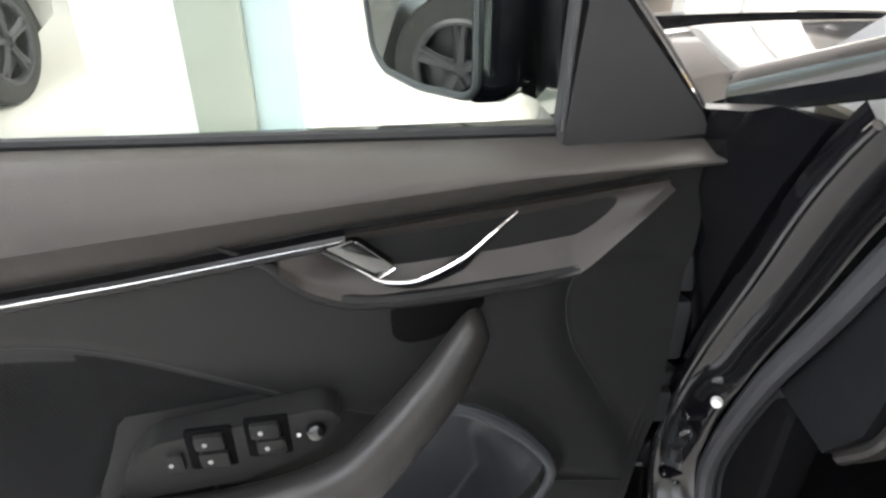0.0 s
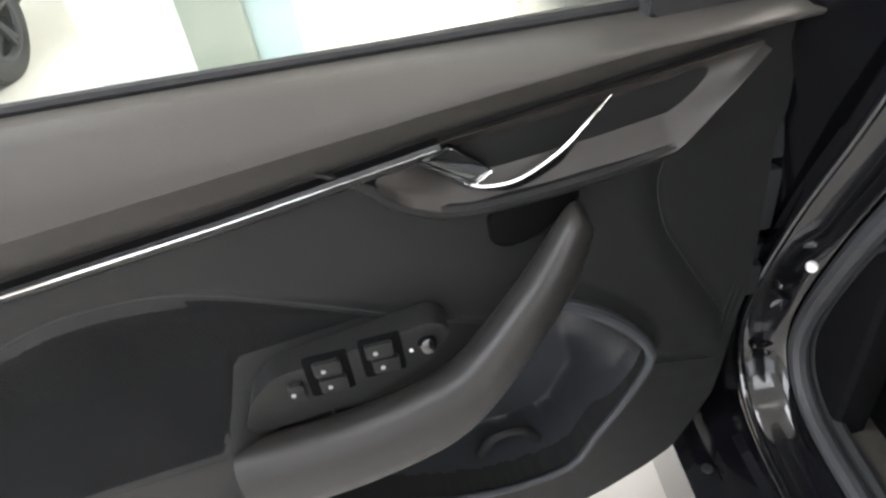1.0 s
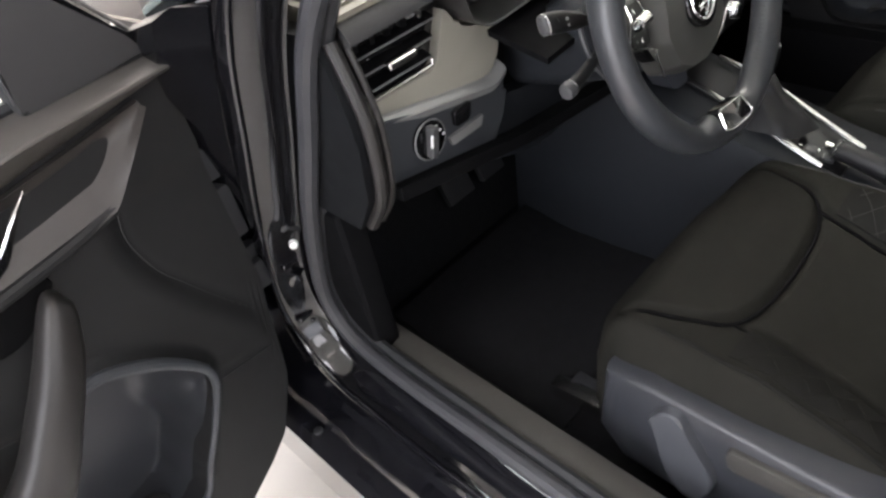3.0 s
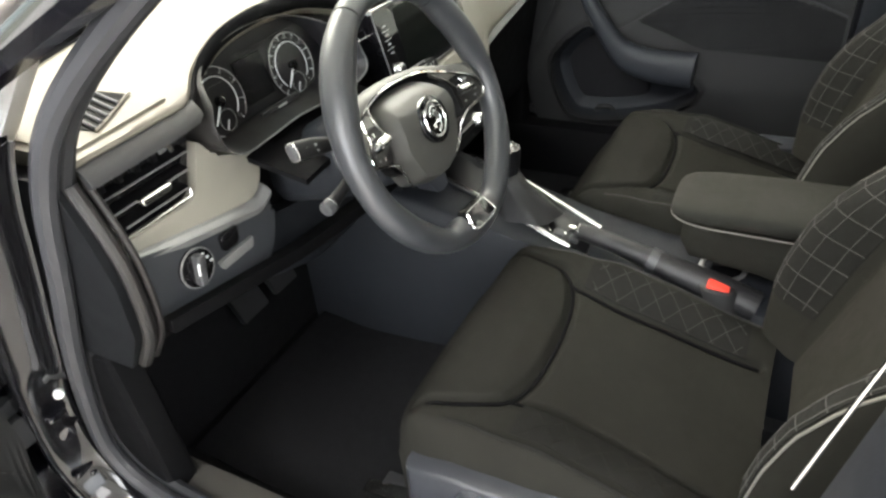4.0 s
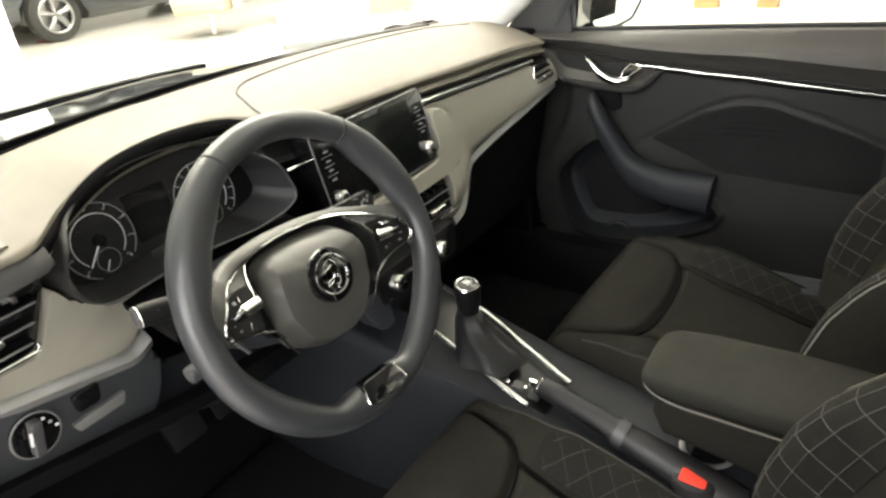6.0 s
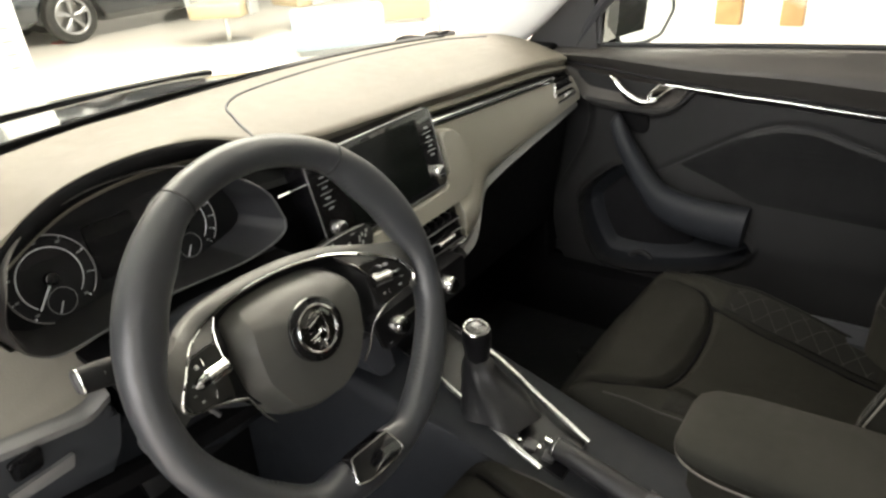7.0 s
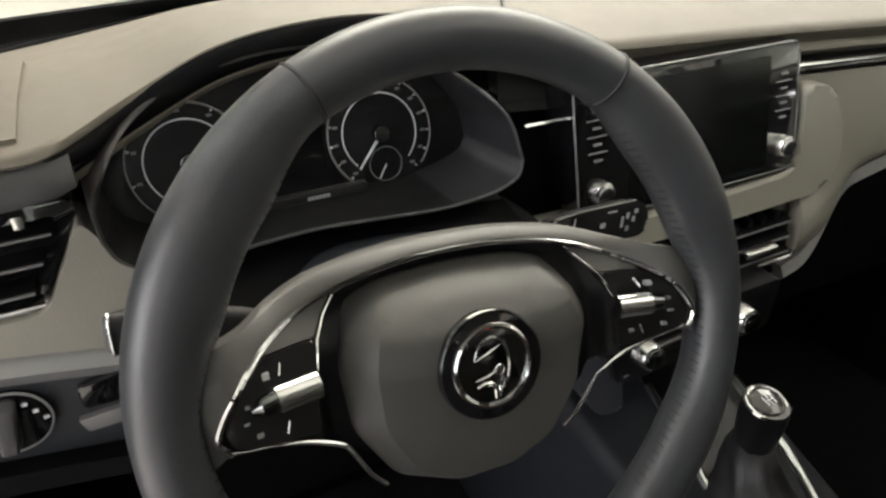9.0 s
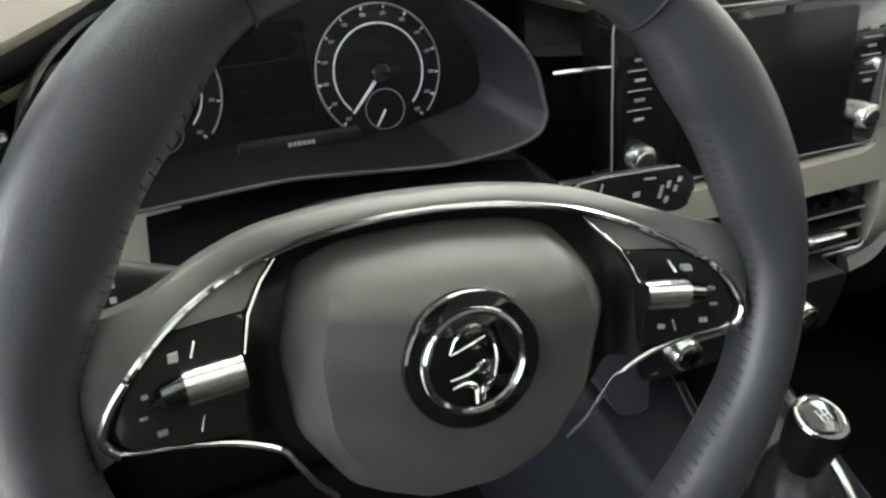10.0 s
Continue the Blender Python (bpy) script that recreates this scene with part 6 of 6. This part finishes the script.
        rows.append([hub_put(s * (u0 + (u1 - u0) * t), v0 + 0.0008 + (v1 - v0) * t, n0 + 0.001 + (n1 - n0) * t ** 1.6) for t in np.linspace(0, 1.0, 8)])
part("spoke_shoulder", sheet(rows, 0.014, -WN), "airbag", wh, "satin shoulder above the chrome line", angle=60)

# a deep glossy gap beside the cover, then a pod with a satin field, buttons and a roller
FOOT = curve2([(0.0, -0.050), (0.055, -0.055), (0.078, -0.046), (0.088, -0.034), (0.118, -0.0230), (0.138, -0.0185), (0.1440, -0.0170)], 40)
for s in (-1, 1):
    def pod_put(u, v, n, s=s):
        return hub_put(s * u, v, n + spoke_n(u, v))

    rows = []
    for (u0, v0), (u1, v1) in zip(LINE, FOOT):
        rows.append([pod_put(u0 + (u1 - u0) * t, v0 + (v1 - v0) * t, -0.004 - 0.016 * step(0.100, 0.088, u0 + (u1 - u0) * t) * step(0.0, 0.2, t)) for t in np.linspace(0, 1, 16)])
    sp_ = part("spoke", sheet(rows, 0.018, -WN), "well_dark", wh, "glossy black spoke with control buttons", angle=50)
    part("chrome_line", tube([pod_put(u, v, 0.0012) for u, v in LINE], [0.0017, 0.0017, 0.0019, 0.0021, 0.0017], 8), "chrome", sp_, "chrome line along the spoke")
    part("chrome_line", tube([pod_put(u, v, -0.002) for u, v in FOOT if u > 0.086][::-1] + [pod_put(0.0835, -0.0390, -0.006), pod_put(0.0715, -0.0620, -0.012), pod_put(0.062, -0.074, -0.016)], [0.0009, 0.0009, 0.0010, 0.0016, 0.0014], 8), "satin", sp_, "thin bright lower edge")
    fld = [(0.0790, 0.0430), (0.0865, 0.0345), (0.0925, 0.0262), (0.1080, 0.0250), (0.1205, 0.0242), (0.1130, 0.0288), (0.1040, 0.0338), (0.0925, 0.0388)]
    part("spoke_insert", plate(round_poly(fld[::s], 0.0015), -0.010, -0.0006, pod_put, 0.0006), "airbag", sp_, "satin field above the buttons")
    pod = [(0.0932, 0.0252), (0.0962, 0.0120), (0.0975, -0.0235), (0.1180, -0.0212), (0.1380, -0.0165), (0.1425, -0.0145), (0.1450, -0.0065), (0.1385, 0.0070), (0.1310, 0.0160), (0.1215, 0.0230), (0.1080, 0.0240)]
    part("button_pad", plate(round_poly(pod[::s], 0.002), -0.012, -0.0002, pod_put, 0.0010), "key_pad", sp_, "black button pad")
    part("pod_edge", tube([pod_put(u, v, 0.0) for u, v in ((0.0765, 0.0440), (0.0845, 0.0350), (0.0915, 0.0245), (0.0950, 0.0110))], [0.0005, 0.0009, 0.0009, 0.0005], 6), "chrome", sp_, "thin bright pod edge")
    rol = part("roller", tube([pod_put(0.0960, 0.0045, 0.0015), pod_put(0.1185, 0.0030, 0.0015)], 0.0074, 20), "satin", sp_, "silver thumb roller")
    for k in range(5):
        part("roller_rib", ring(pod_put(0.0980 + 0.0045 * k, 0.00437 - 0.0003 * k, 0.0015), pod_put(0.0105, 0, 0) - pod_put(0, 0, 0), 0.0073, 0.0004, 20, 4), "chrome", rol)
    part("roller_cap", tube([pod_put(0.1187, 0.0030, 0.0012), pod_put(0.1265, 0.0020, 0.0005), pod_put(0.1310, 0.0010, -0.0015)], [0.0062, 0.0054, 0.0025], 16), "dark_chrome", sp_, "dark bright roller end")
    for u, v, w, h in ((0.1215, 0.0155, 0.0018, 0.0014), (0.1330, 0.0040, 0.0011, 0.0009), (0.1345, -0.0045, 0.0014, 0.0006), (0.1290, -0.0125, 0.0017, 0.0012), (0.1075, -0.0140, 0.0017, 0.0012)):
        part("button_print", plate([(u - w, v - h), (u + w, v - h), (u + w, v + h), (u - w, v + h)][::s], -0.004, 0.0004, pod_put, 0), "key_print", sp_, "small printed symbol")
    for v0, v1 in ((0.0140, 0.0195), (-0.0170, -0.0105)):
        part("button_gap", tube([pod_put(0.1150, v0, 0.0002), pod_put(0.1132, v1, 0.0002)], 0.0006, 5), "satin", sp_, "bright bar between buttons")


# dark insert in the foot of the rim
def foot_put(u, v, n):
    return wheel_put(u, v, n + 0.0075 + (-0.137 - v) * 0.40)


ins = round_poly([(-0.034, -0.160), (-0.026, -0.1375), (0.026, -0.1375), (0.034, -0.160), (0.020, -0.164), (-0.020, -0.164)], 0.004)
bdg = part("spoke_badge", plate(ins, -0.010, 0.006, foot_put, 0.0015), "gloss", rim, "dark glossy insert in the rim")
part("badge_frame", tube([foot_put(u, v, 0.0055) for u, v in ins], 0.0011, 6, closed=True), "chrome", bdg, "thin chrome frame")

# ---- centre console ----
con = thing("centre_console", (0, 0, 0.3), "black centre console with chrome side strips and gear gaiter", "centre console")
CX = -0.03
rings = []
for y, w, zt in ((0.48, 0.130, 0.655), (0.34, 0.125, 0.638), (0.22, 0.118, 0.612), (0.12, 0.108, 0.588), (0.0, 0.100, 0.560), (-0.10, 0.095, 0.535), (-0.25, 0.092, 0.510), (-0.40, 0.092, 0.496), (-0.62, 0.092, 0.490)):
    rings.append([(CX + q, y, z) for q, z in ((-w - 0.020, 0.24), (-w - 0.014, 0.40), (-w - 0.004, zt - 0.030), (-w + 0.004, zt - 0.006), (-w + 0.014, zt), (w - 0.014, zt), (w - 0.004, zt - 0.006), (w + 0.004, zt - 0.030), (w + 0.014, 0.40), (w + 0.020, 0.24))])
part("console_body", skin(rings), "console", con, "blue-black console body", angle=40)
for p in ([(-0.046, 0.17, 0.607), (-0.060, 0.10, 0.593), (-0.074, 0.03, 0.577), (-0.090, -0.04, 0.559), (-0.101, -0.105, 0.541)], [(0.052, 0.15, 0.607), (0.038, 0.05, 0.587), (0.009, -0.046, 0.563), (-0.016, -0.140, 0.537)]):
    part("chrome_strip", tube(spline(p, 24), 0.0050, 10, 0.6), "satin", con, "bright side strip")


def deck(y):
    return lerp_at(-y, [-0.34, -0.22, -0.12, 0.0, 0.10, 0.15], [0.638, 0.612, 0.588, 0.560, 0.535, 0.527])


rows = [[(lerp_at(t, [0, 1], [lerp_at(-y, [-0.19, 0.05, 0.135], [-0.044, -0.086, -0.096]), lerp_at(-y, [-0.19, 0.05, 0.135], [0.050, 0.006, -0.012])]), y, deck(y) + 0.0035) for t in np.linspace(0, 1, 9)] for y in np.linspace(0.19, -0.135, 16)]
part("console_plate", sheet(rows, 0.006, (0, 0, -1)), "dial_black", con, "satin black console plate")
part("storage_tray", rbox((0.15, 0.09, 0.02), pose(CX, 0.270, 0.624, -12, 0, 0), 0.008), "rubber", con, "rubber storage tray")
for yy in (-0.045, -0.075, -0.105):
    part("console_button", rbox((0.020, 0.018, 0.008), pose(-0.074, yy, deck(yy) + 0.007, 12, 0, 8), 0.003), "smooth", con, "small satin button")
# tiny chrome blocks stand in for glints on the console plate
for px, py in ((-0.080, -0.060), (-0.072, -0.088), (-0.058, -0.118)):
    part("button_glint", rbox((0.008, 0.004, 0.003), pose(px, py, deck(py) + 0.0115, 12, 0, 20), 0.001), "chrome", con, "chrome chip standing in for a glint")
rings = []
for z, r, x, y in ((0.566, 0.048, -0.046, -0.004), (0.580, 0.042, -0.043, 0.004), (0.594, 0.032, -0.039, 0.016), (0.608, 0.026, -0.036, 0.028), (0.622, 0.021, -0.034, 0.035), (0.638, 0.016, -0.033, 0.038)):
    rings.append([(x + r * math.cos(t) * (1 + 0.10 * math.cos(6 * t + z * 60)), y + 1.35 * r * math.sin(t) * (1 + 0.08 * math.sin(5 * t + z * 80)), z) for t in np.linspace(0, 2 * math.pi, 33)[:-1]])
part("gear_gaiter", skin(rings), "gaiter", con, "creased leather gear gaiter", angle=80)
ga = part("gear_lever", skin([[(-0.033 + r * math.cos(t), 0.038 + 1.05 * r * math.sin(t), z) for t in np.linspace(0, 2 * math.pi, 25)[:-1]] for z, r in ((0.600, 0.0115), (0.620, 0.0130), (0.635, 0.0165), (0.655, 0.0200), (0.678, 0.0215), (0.690, 0.0205))]), "dial_black", con, "black leather gear knob", angle=60)
part("knob_ring", ring((-0.033, 0.038, 0.690), (0, -0.2, 1), 0.0188, 0.0026, 32, 8), "chrome", ga, "chrome ring")
part("knob_cap", disc((-0.033, 0.038, 0.688), (0, -0.2, 1), 0.0170, 0.007, 32, 0.004), "gloss", ga, "glossy black cap with shift pattern")
for du, dv, w, h in ((0, 0, 0.010, 0.0008), (-0.0046, 0, 0.0008, 0.010), (0.0, 0, 0.0008, 0.010), (0.0046, 0, 0.0008, 0.010)):
    part("shift_print", rbox((w, h, 0.0008), pose(-0.033 + du, 0.0365 + dv, 0.6955, 11, 0, 0), 0), "print", ga)

# ---- handbrake ----
hb = thing("handbrake", (-0.03, -0.25, 0.48), "black leather handbrake lever with a bright button", "handbrake")
pth = [(-0.092, -0.31, 0.524), (-0.086, -0.26, 0.534), (-0.079, -0.21, 0.544), (-0.071, -0.15, 0.553), (-0.066, -0.108, 0.556)]
part("grip", tube(spline(pth, 24), [0.0215, 0.021, 0.019, 0.0175, 0.0165, 0.015], 14), "gaiter", hb, "black leather grip")
part("release_button", tube([(-0.0655, -0.108, 0.5560), (-0.063, -0.093, 0.5565)], [0.0080, 0.0065], 14), "chrome", hb, "chrome release button")
part("grip_ring", ring((-0.0660, -0.113, 0.5555), (0.13, 1, 0.05), 0.0152, 0.0016, 24, 6), "satin", hb, "bright ring")
part("grip_cuff", tube([(-0.0855, -0.262, 0.5335), (-0.0835, -0.246, 0.5370)], 0.0228, 16), "smooth", hb, "satin cuff")
part("lever_base", tube(spline([(-0.088, -0.275, 0.531), (-0.094, -0.330, 0.520), (-0.099, -0.375, 0.510), (-0.104, -0.43, 0.497)], 12), [0.0235, 0.0255, 0.028, 0.026], 16), "gaiter", hb, "smooth black rear cover of the lever")

# cup holder and armrest
part("cup_holder", disc((-0.020, -0.365, 0.495), (0, 0, 1), 0.036, 0.006, 32, 0.002), "gloss", con, "round cup holder")
part("cup_holder_rim", ring((-0.020, -0.365, 0.503), (0, 0, 1), 0.037, 0.0045, 32, 8, 0.6), "decor_edge", con, "light cup holder rim")


def armrest_ring(y, w, zt, h, cx):
    return [(cx + w * math.copysign(abs(math.cos(t)) ** 0.55, math.cos(t)), y, zt - h / 2 + h / 2 * math.copysign(abs(math.sin(t)) ** 0.6, math.sin(t))) for t in np.linspace(0, 2 * math.pi, 29)[:-1]]


lid = part("armrest_lid", skin([armrest_ring(y, w, zt, h, -0.004) for y, w, zt, h in ((-0.266, 0.042, 0.636, 0.016), (-0.272, 0.056, 0.645, 0.030), (-0.289, 0.068, 0.651, 0.038), (-0.33, 0.074, 0.655, 0.043), (-0.45, 0.078, 0.658, 0.044), (-0.60, 0.079, 0.658, 0.044))]), "arm_cloth", con, "grey cloth armrest lid with piping", angle=70)
part("armrest_box", skin([armrest_ring(y, w, 0.622, h, -0.004) for y, w, h in ((-0.290, 0.056, 0.06), (-0.308, 0.068, 0.085), (-0.42, 0.078, 0.095), (-0.60, 0.080, 0.145))]), "fabric", con, "dark storage box below the lid", angle=70)
part("piping", tube([(-0.083, -0.60, 0.618)] + [(-0.004 - 0.0775 * abs(math.cos(t)) ** 0.5 * (1 if math.cos(t) > 0 else -1), -0.345 + 0.080 * math.sin(t), 0.618) for t in np.linspace(0, math.pi, 20)] + [(0.075, -0.60, 0.618)], 0.0015, 6), "stitch", lid, "light piping")

# ---- seats ----
def seat(cx, s, dy, label):
    """s = -1: outer side to the left; dy moves the cushion along the rails."""
    o = thing("front_seat", (cx, -0.25, 0.27), label, "front seat", "front seats")
    HW = 0.252

    def cushion_z(u, y):
        base = lerp_at(y, [-0.47, -0.40, -0.30, -0.20, -0.12, -0.05], [0.452, 0.470, 0.505, 0.533, 0.548, 0.550])
        bol = 0.016 * step(0.45, 0.78, abs(u)) * step(-0.05, -0.22, y)
        edge = (0.095 * step(0.835, 1.0, abs(u)) ** 1.25 if u * s > 0 else 0.060 * step(0.80, 1.0, abs(u)) ** 1.8)
        front = 0.105 * step(-0.075, 0.045, y) ** 2.2
        dish = 0.010 * math.cos(u * 2.2) * step(0.7, 0.3, abs(u)) * step(-0.12, -0.25, y)
        puff = 0.012 * step(0.165, 0.10, -y) * math.cos(min(1.5, abs(u) * 1.5)) + 0.006 * step(0.56, 0.72, abs(u)) * step(-0.16, -0.22, y)
        return base + bol - edge - front - dish + puff

    def groove(u, y):
        g = 0.0
        for line in (cross, left, right):
            d = edge_gap(line, u * HW, y, False)
            g = max(g, 0.014 * step(0.013, 0.0, d))
        return g

    cross = curve2([(-0.192, -0.02), (-0.174, -0.09), (-0.150, -0.135), (-0.095, -0.158), (0.0, -0.165), (0.095, -0.158), (0.150, -0.135), (0.174, -0.09), (0.192, -0.02)], 40)
    left = curve2([(-0.138, -0.145), (-0.128, -0.22), (-0.130, -0.30), (-0.140, -0.45)], 16)
    right = [(-u, y) for u, y in left]
    rows = []
    for y in np.linspace(0.036, -0.47, 120):
        # the front corners are well rounded in plan
        q = max(0.0, (y + 0.085) / 0.121)
        hw = HW - 0.105 * (1 - math.sqrt(max(0.0, 1 - min(1.0, q) ** 2.2)))
        rows.append([(cx + hw * u, y + dy, cushion_z(u * hw / HW, y) - 0.05 * step(0.86, 1.0, abs(u)) ** 2 * step(-0.10, 0.03, y) - groove(u * hw / HW, y)) for u in np.linspace(-1, 1, 130)])
    cush = part("seat_cushion", sheet(rows, 0.11, (0, 0.0, -1)), "fabric", o, "dark cloth seat cushion with sewn seams", angle=70)

    for line in (cross, left, right):
        part("seat_seam", tube([(cx + u, y + dy, cushion_z(u / HW, y) - 0.0095) for u, y in line if y < -0.03], 0.0026, 6), "matte", cush, "dark sewn seam")

    # quilted side bands and their stitching
    for q in (-1, 1):
        rows = []
        for y in np.linspace(-0.165, -0.43, 26):
            u0 = -q * lerp_at(-y, [0.0, 0.14, 0.22, 0.30, 0.45], [-0.150, -0.138, -0.128, -0.130, -0.140]) / HW
            rows.append([(cx + HW * (u0 + (q * 0.80 - u0) * t), y + dy, cushion_z(u0 + (q * 0.80 - u0) * t, y) + 0.0012) for t in np.linspace(0.08, 0.98, 9)])
        band = part("quilted_band", sheet(rows, 0.004, (0, 0, -1)), "fabric2", cush, "dark quilted side band")
        bm = bmesh.new()
        for k in range(-3, 12):
            for d in (1, -1):
                pts = []
                for t in np.linspace(0.10, 0.97, 9):
                    y = -0.09 - 0.038 * k - d * 0.055 * (t - 0.5)
                    if -0.425 < y < -0.175:
                        u0 = -q * lerp_at(-y, [0.0, 0.14, 0.22, 0.30, 0.45], [-0.150, -0.138, -0.128, -0.130, -0.140]) / HW
                        u = u0 + (q * 0.80 - u0) * t
                        pts.append((cx + HW * u, y + dy, cushion_z(u, y) + 0.0016))
                if len(pts) > 2:
                    tube(pts, 0.0006, 4, bm=bm)
        part("quilt_stitching", bm, "quilt_dim" if q > 0 else "fabric", band, "fine quilt stitching")
        pts = [(cx + HW * (q * 0.84), y + dy, cushion_z(q * 0.84, y) + 0.001) for y in np.linspace(-0.075, -0.45, 30)]
        part("piping", tube(pts, 0.0030 if q == s else 0.0016, 6), "fabric2" if q == s else "quilt_dim", cush, "sewn edge piping")

    # plastic side shield with lever
    rings = []
    for q, k in ((0.190, 0.0), (0.246, 0.0), (0.256, 0.006), (0.262, 0.022), (0.264, 0.045)):
        rings.append([(cx + q * s, -0.27 + (y + 0.27) * (1 - 2.4 * k) + dy, 0.40 + (z - 0.40) * (1 - 1.2 * k)) for y, z in ((-0.028, 0.484), (-0.09, 0.497), (-0.30, 0.502), (-0.50, 0.505), (-0.56, 0.45), (-0.50, 0.33), (-0.20, 0.305), (-0.055, 0.310), (-0.020, 0.35))])
    shd = part("side_shield", skin(rings), "liner", o, "grey plastic seat side shield", angle=50)
    lv = curve2([(-0.107, 0.455), (-0.122, 0.484), (-0.145, 0.492), (-0.165, 0.465), (-0.203, 0.40), (-0.192, 0.345), (-0.160, 0.335), (-0.128, 0.395)], 24)
    part("height_lever", plate(lv[:-1], 0.0, 0.022, lambda u, v, n: Vector((cx + s * (0.258 + n), u + dy, v)), 0.006, 3), "lever", shd, "light grey height lever")
    part("recline_lever", plate(round_poly([(-0.208, 0.478), (-0.33, 0.488), (-0.33, 0.462), (-0.214, 0.440)], 0.010), 0.0, 0.016, lambda u, v, n: Vector((cx + s * (0.257 + n), u + dy, v)), 0.005, 3), "entry", shd, "grey-brown recline lever")
    for q in (-0.18, 0.18):
        part("seat_rail", rbox((0.035, 0.60, 0.045), pose(cx + q, -0.22, 0.275), 0.006), "rubber", o, "black seat rail")
        part("seat_frame", rbox((0.03, 0.42, 0.14), pose(cx + q, -0.24, 0.36), 0.01), "rubber", o)
    part("rail_cover", rbox((0.030, 0.10, 0.030), pose(cx + s * 0.20, 0.055, 0.285, -10, 0, 0), 0.006), "satin", o, "bright front end of the seat rail")

    # backrest
    def back_pt(u, z, d=0.0):
        t = (z - 0.52) / 0.62
        hw = 0.240 - 0.060 * step(0.55, 1.0, t)
        y = -0.500 - 0.20 * t
        bol = lerp_at(z, [0.50, 0.58, 0.64, 0.70, 0.76, 0.80, 0.86, 0.95], [0.050, 0.074, 0.084, 0.086, 0.072, 0.048, 0.022, 0.0]) * step(0.45, 0.78, abs(u))
        rnd = 0.11 * step(0.84, 1.0, abs(u)) ** 1.6 + 0.06 * step(0.90, 1.0, t)
        return Vector((cx + hw * u, y + bol - rnd + d, z))

    rows = []
    for z in np.linspace(0.50, 1.14, 70):
        r = []
        for u in np.linspace(-1, 1, 80):
            g = 0.008 * step(0.03, 0.0, abs(abs(u) - 0.51)) * step(1.10, 1.03, z)
            r.append(back_pt(u, z, -g))
        rows.append(r)
    bk = part("backrest", sheet(rows, 0.10, (0, -1, -0.1)), "fabric", o, "dark cloth backrest", angle=70)
    for q in (-1, 1):
        rows = [[back_pt(q * u, z, 0.0015) for u in np.linspace(0.55, 0.86, 8)] for z in np.linspace(0.58, 1.04, 26)]
        band = part("quilted_band", sheet(rows, 0.004, (0, -1, 0)), "fabric2", bk, "dark quilted side bolster")
        bm = bmesh.new()
        for k in range(13):
            z = 0.60 + 0.035 * k
            tube([back_pt(q * u, z + 0.03 * (u - 0.7), 0.002) for u in np.linspace(0.55, 0.86, 7)], 0.0007, 4, bm=bm)
        for u in (0.60, 0.68, 0.76, 0.84):
            tube([back_pt(q * u, z, 0.002) for z in np.linspace(0.585, 1.035, 20)], 0.0007, 4, bm=bm)
        part("quilt_stitching", bm, "quilt", band, "pale quilt stitching")
        part("piping", tube([back_pt(q * 0.875, z, 0.001) for z in np.linspace(0.56, 1.08, 26)], 0.0016, 6), "stitch", bk, "pale sewn edge")
    hr = [(0.0, 0.05), (0.03, 0.09), (0.07, 0.115), (0.12, 0.12), (0.17, 0.105), (0.20, 0.06)]
    rings = []
    for h, w in hr:
        rings.append([(cx + w * math.copysign(abs(math.cos(t)) ** 0.6, math.cos(t)), -0.665 - h * 0.15 + 0.05 * math.copysign(abs(math.sin(t)) ** 0.8, math.sin(t)), 1.16 + h) for t in np.linspace(0, 2 * math.pi, 25)[:-1]])
    part("headrest", skin(rings), "fabric", o, "dark cloth headrest", angle=70)
    for q in (-0.05, 0.05):
        part("headrest_post", tube([(cx + q, -0.66, 1.08), (cx + q, -0.667, 1.19)], 0.006, 10), "satin", o)
    return o


seat(-0.346, -1, 0.0, "dark cloth driver's seat with quilted bolsters")
seat(0.293, 1, -0.044, "dark cloth passenger seat with quilted bolsters")


def belt_buckle(x, y, z):
    o = thing("belt_buckle", (x, y, z - 0.1), "black belt buckle with a red button", "belt buckle", "belt buckles")
    part("buckle_body", skin([[(x + 0.016 * math.cos(t) * w, y + dy + 0.026 * math.sin(t) * w, zz) for t in np.linspace(0, 2 * math.pi, 17)[:-1]] for zz, w, dy in ((z - 0.17, 0.8, -0.05), (z - 0.10, 0.9, -0.03), (z - 0.03, 1.1, -0.008), (z, 1.15, 0.0), (z + 0.004, 1.0, 0.0))]), "plastic", o, angle=60)
    part("release_button", rbox((0.020, 0.036, 0.010), pose(x, y, z + 0.004, 14, 0, 0), 0.003), "red", o, "red release button")


belt_buckle(-0.118, -0.367, 0.528)
belt_buckle(0.075, -0.42, 0.500)

# ---- pedals and mat ----
def pedal(x, y, z, w, h, label, arm_x):
    o = thing("pedal", (x, y, z), label, "pedal", "pedals")
    part("pedal_pad", rbox((w, 0.018, h), pose(x, y, z, -28, 0, 0), 0.006), "rubber", o, "ribbed rubber pad")
    part("pedal_arm", tube([(x, y + 0.015, z), (arm_x, y + 0.05, z + 0.14), (arm_x, y + 0.10, z + 0.30)], 0.010, 8), "paint", o)


pedal(-0.345, 0.50, 0.42, 0.075, 0.06, "black rubber clutch pedal", -0.345)
pedal(-0.245, 0.50, 0.42, 0.07, 0.06, "black rubber brake pedal", -0.245)
solo("floor_mat", sheet([[(x, y, 0.256 + 0.02 * step(0.33, 0.46, y)) for x in np.linspace(-0.60, -0.15, 8)] for y in np.linspace(0.46, 0.05, 10)], 0.008, (0, 0, -1)), "carpet", "black carpet mat in the driver footwell", "floor mat")
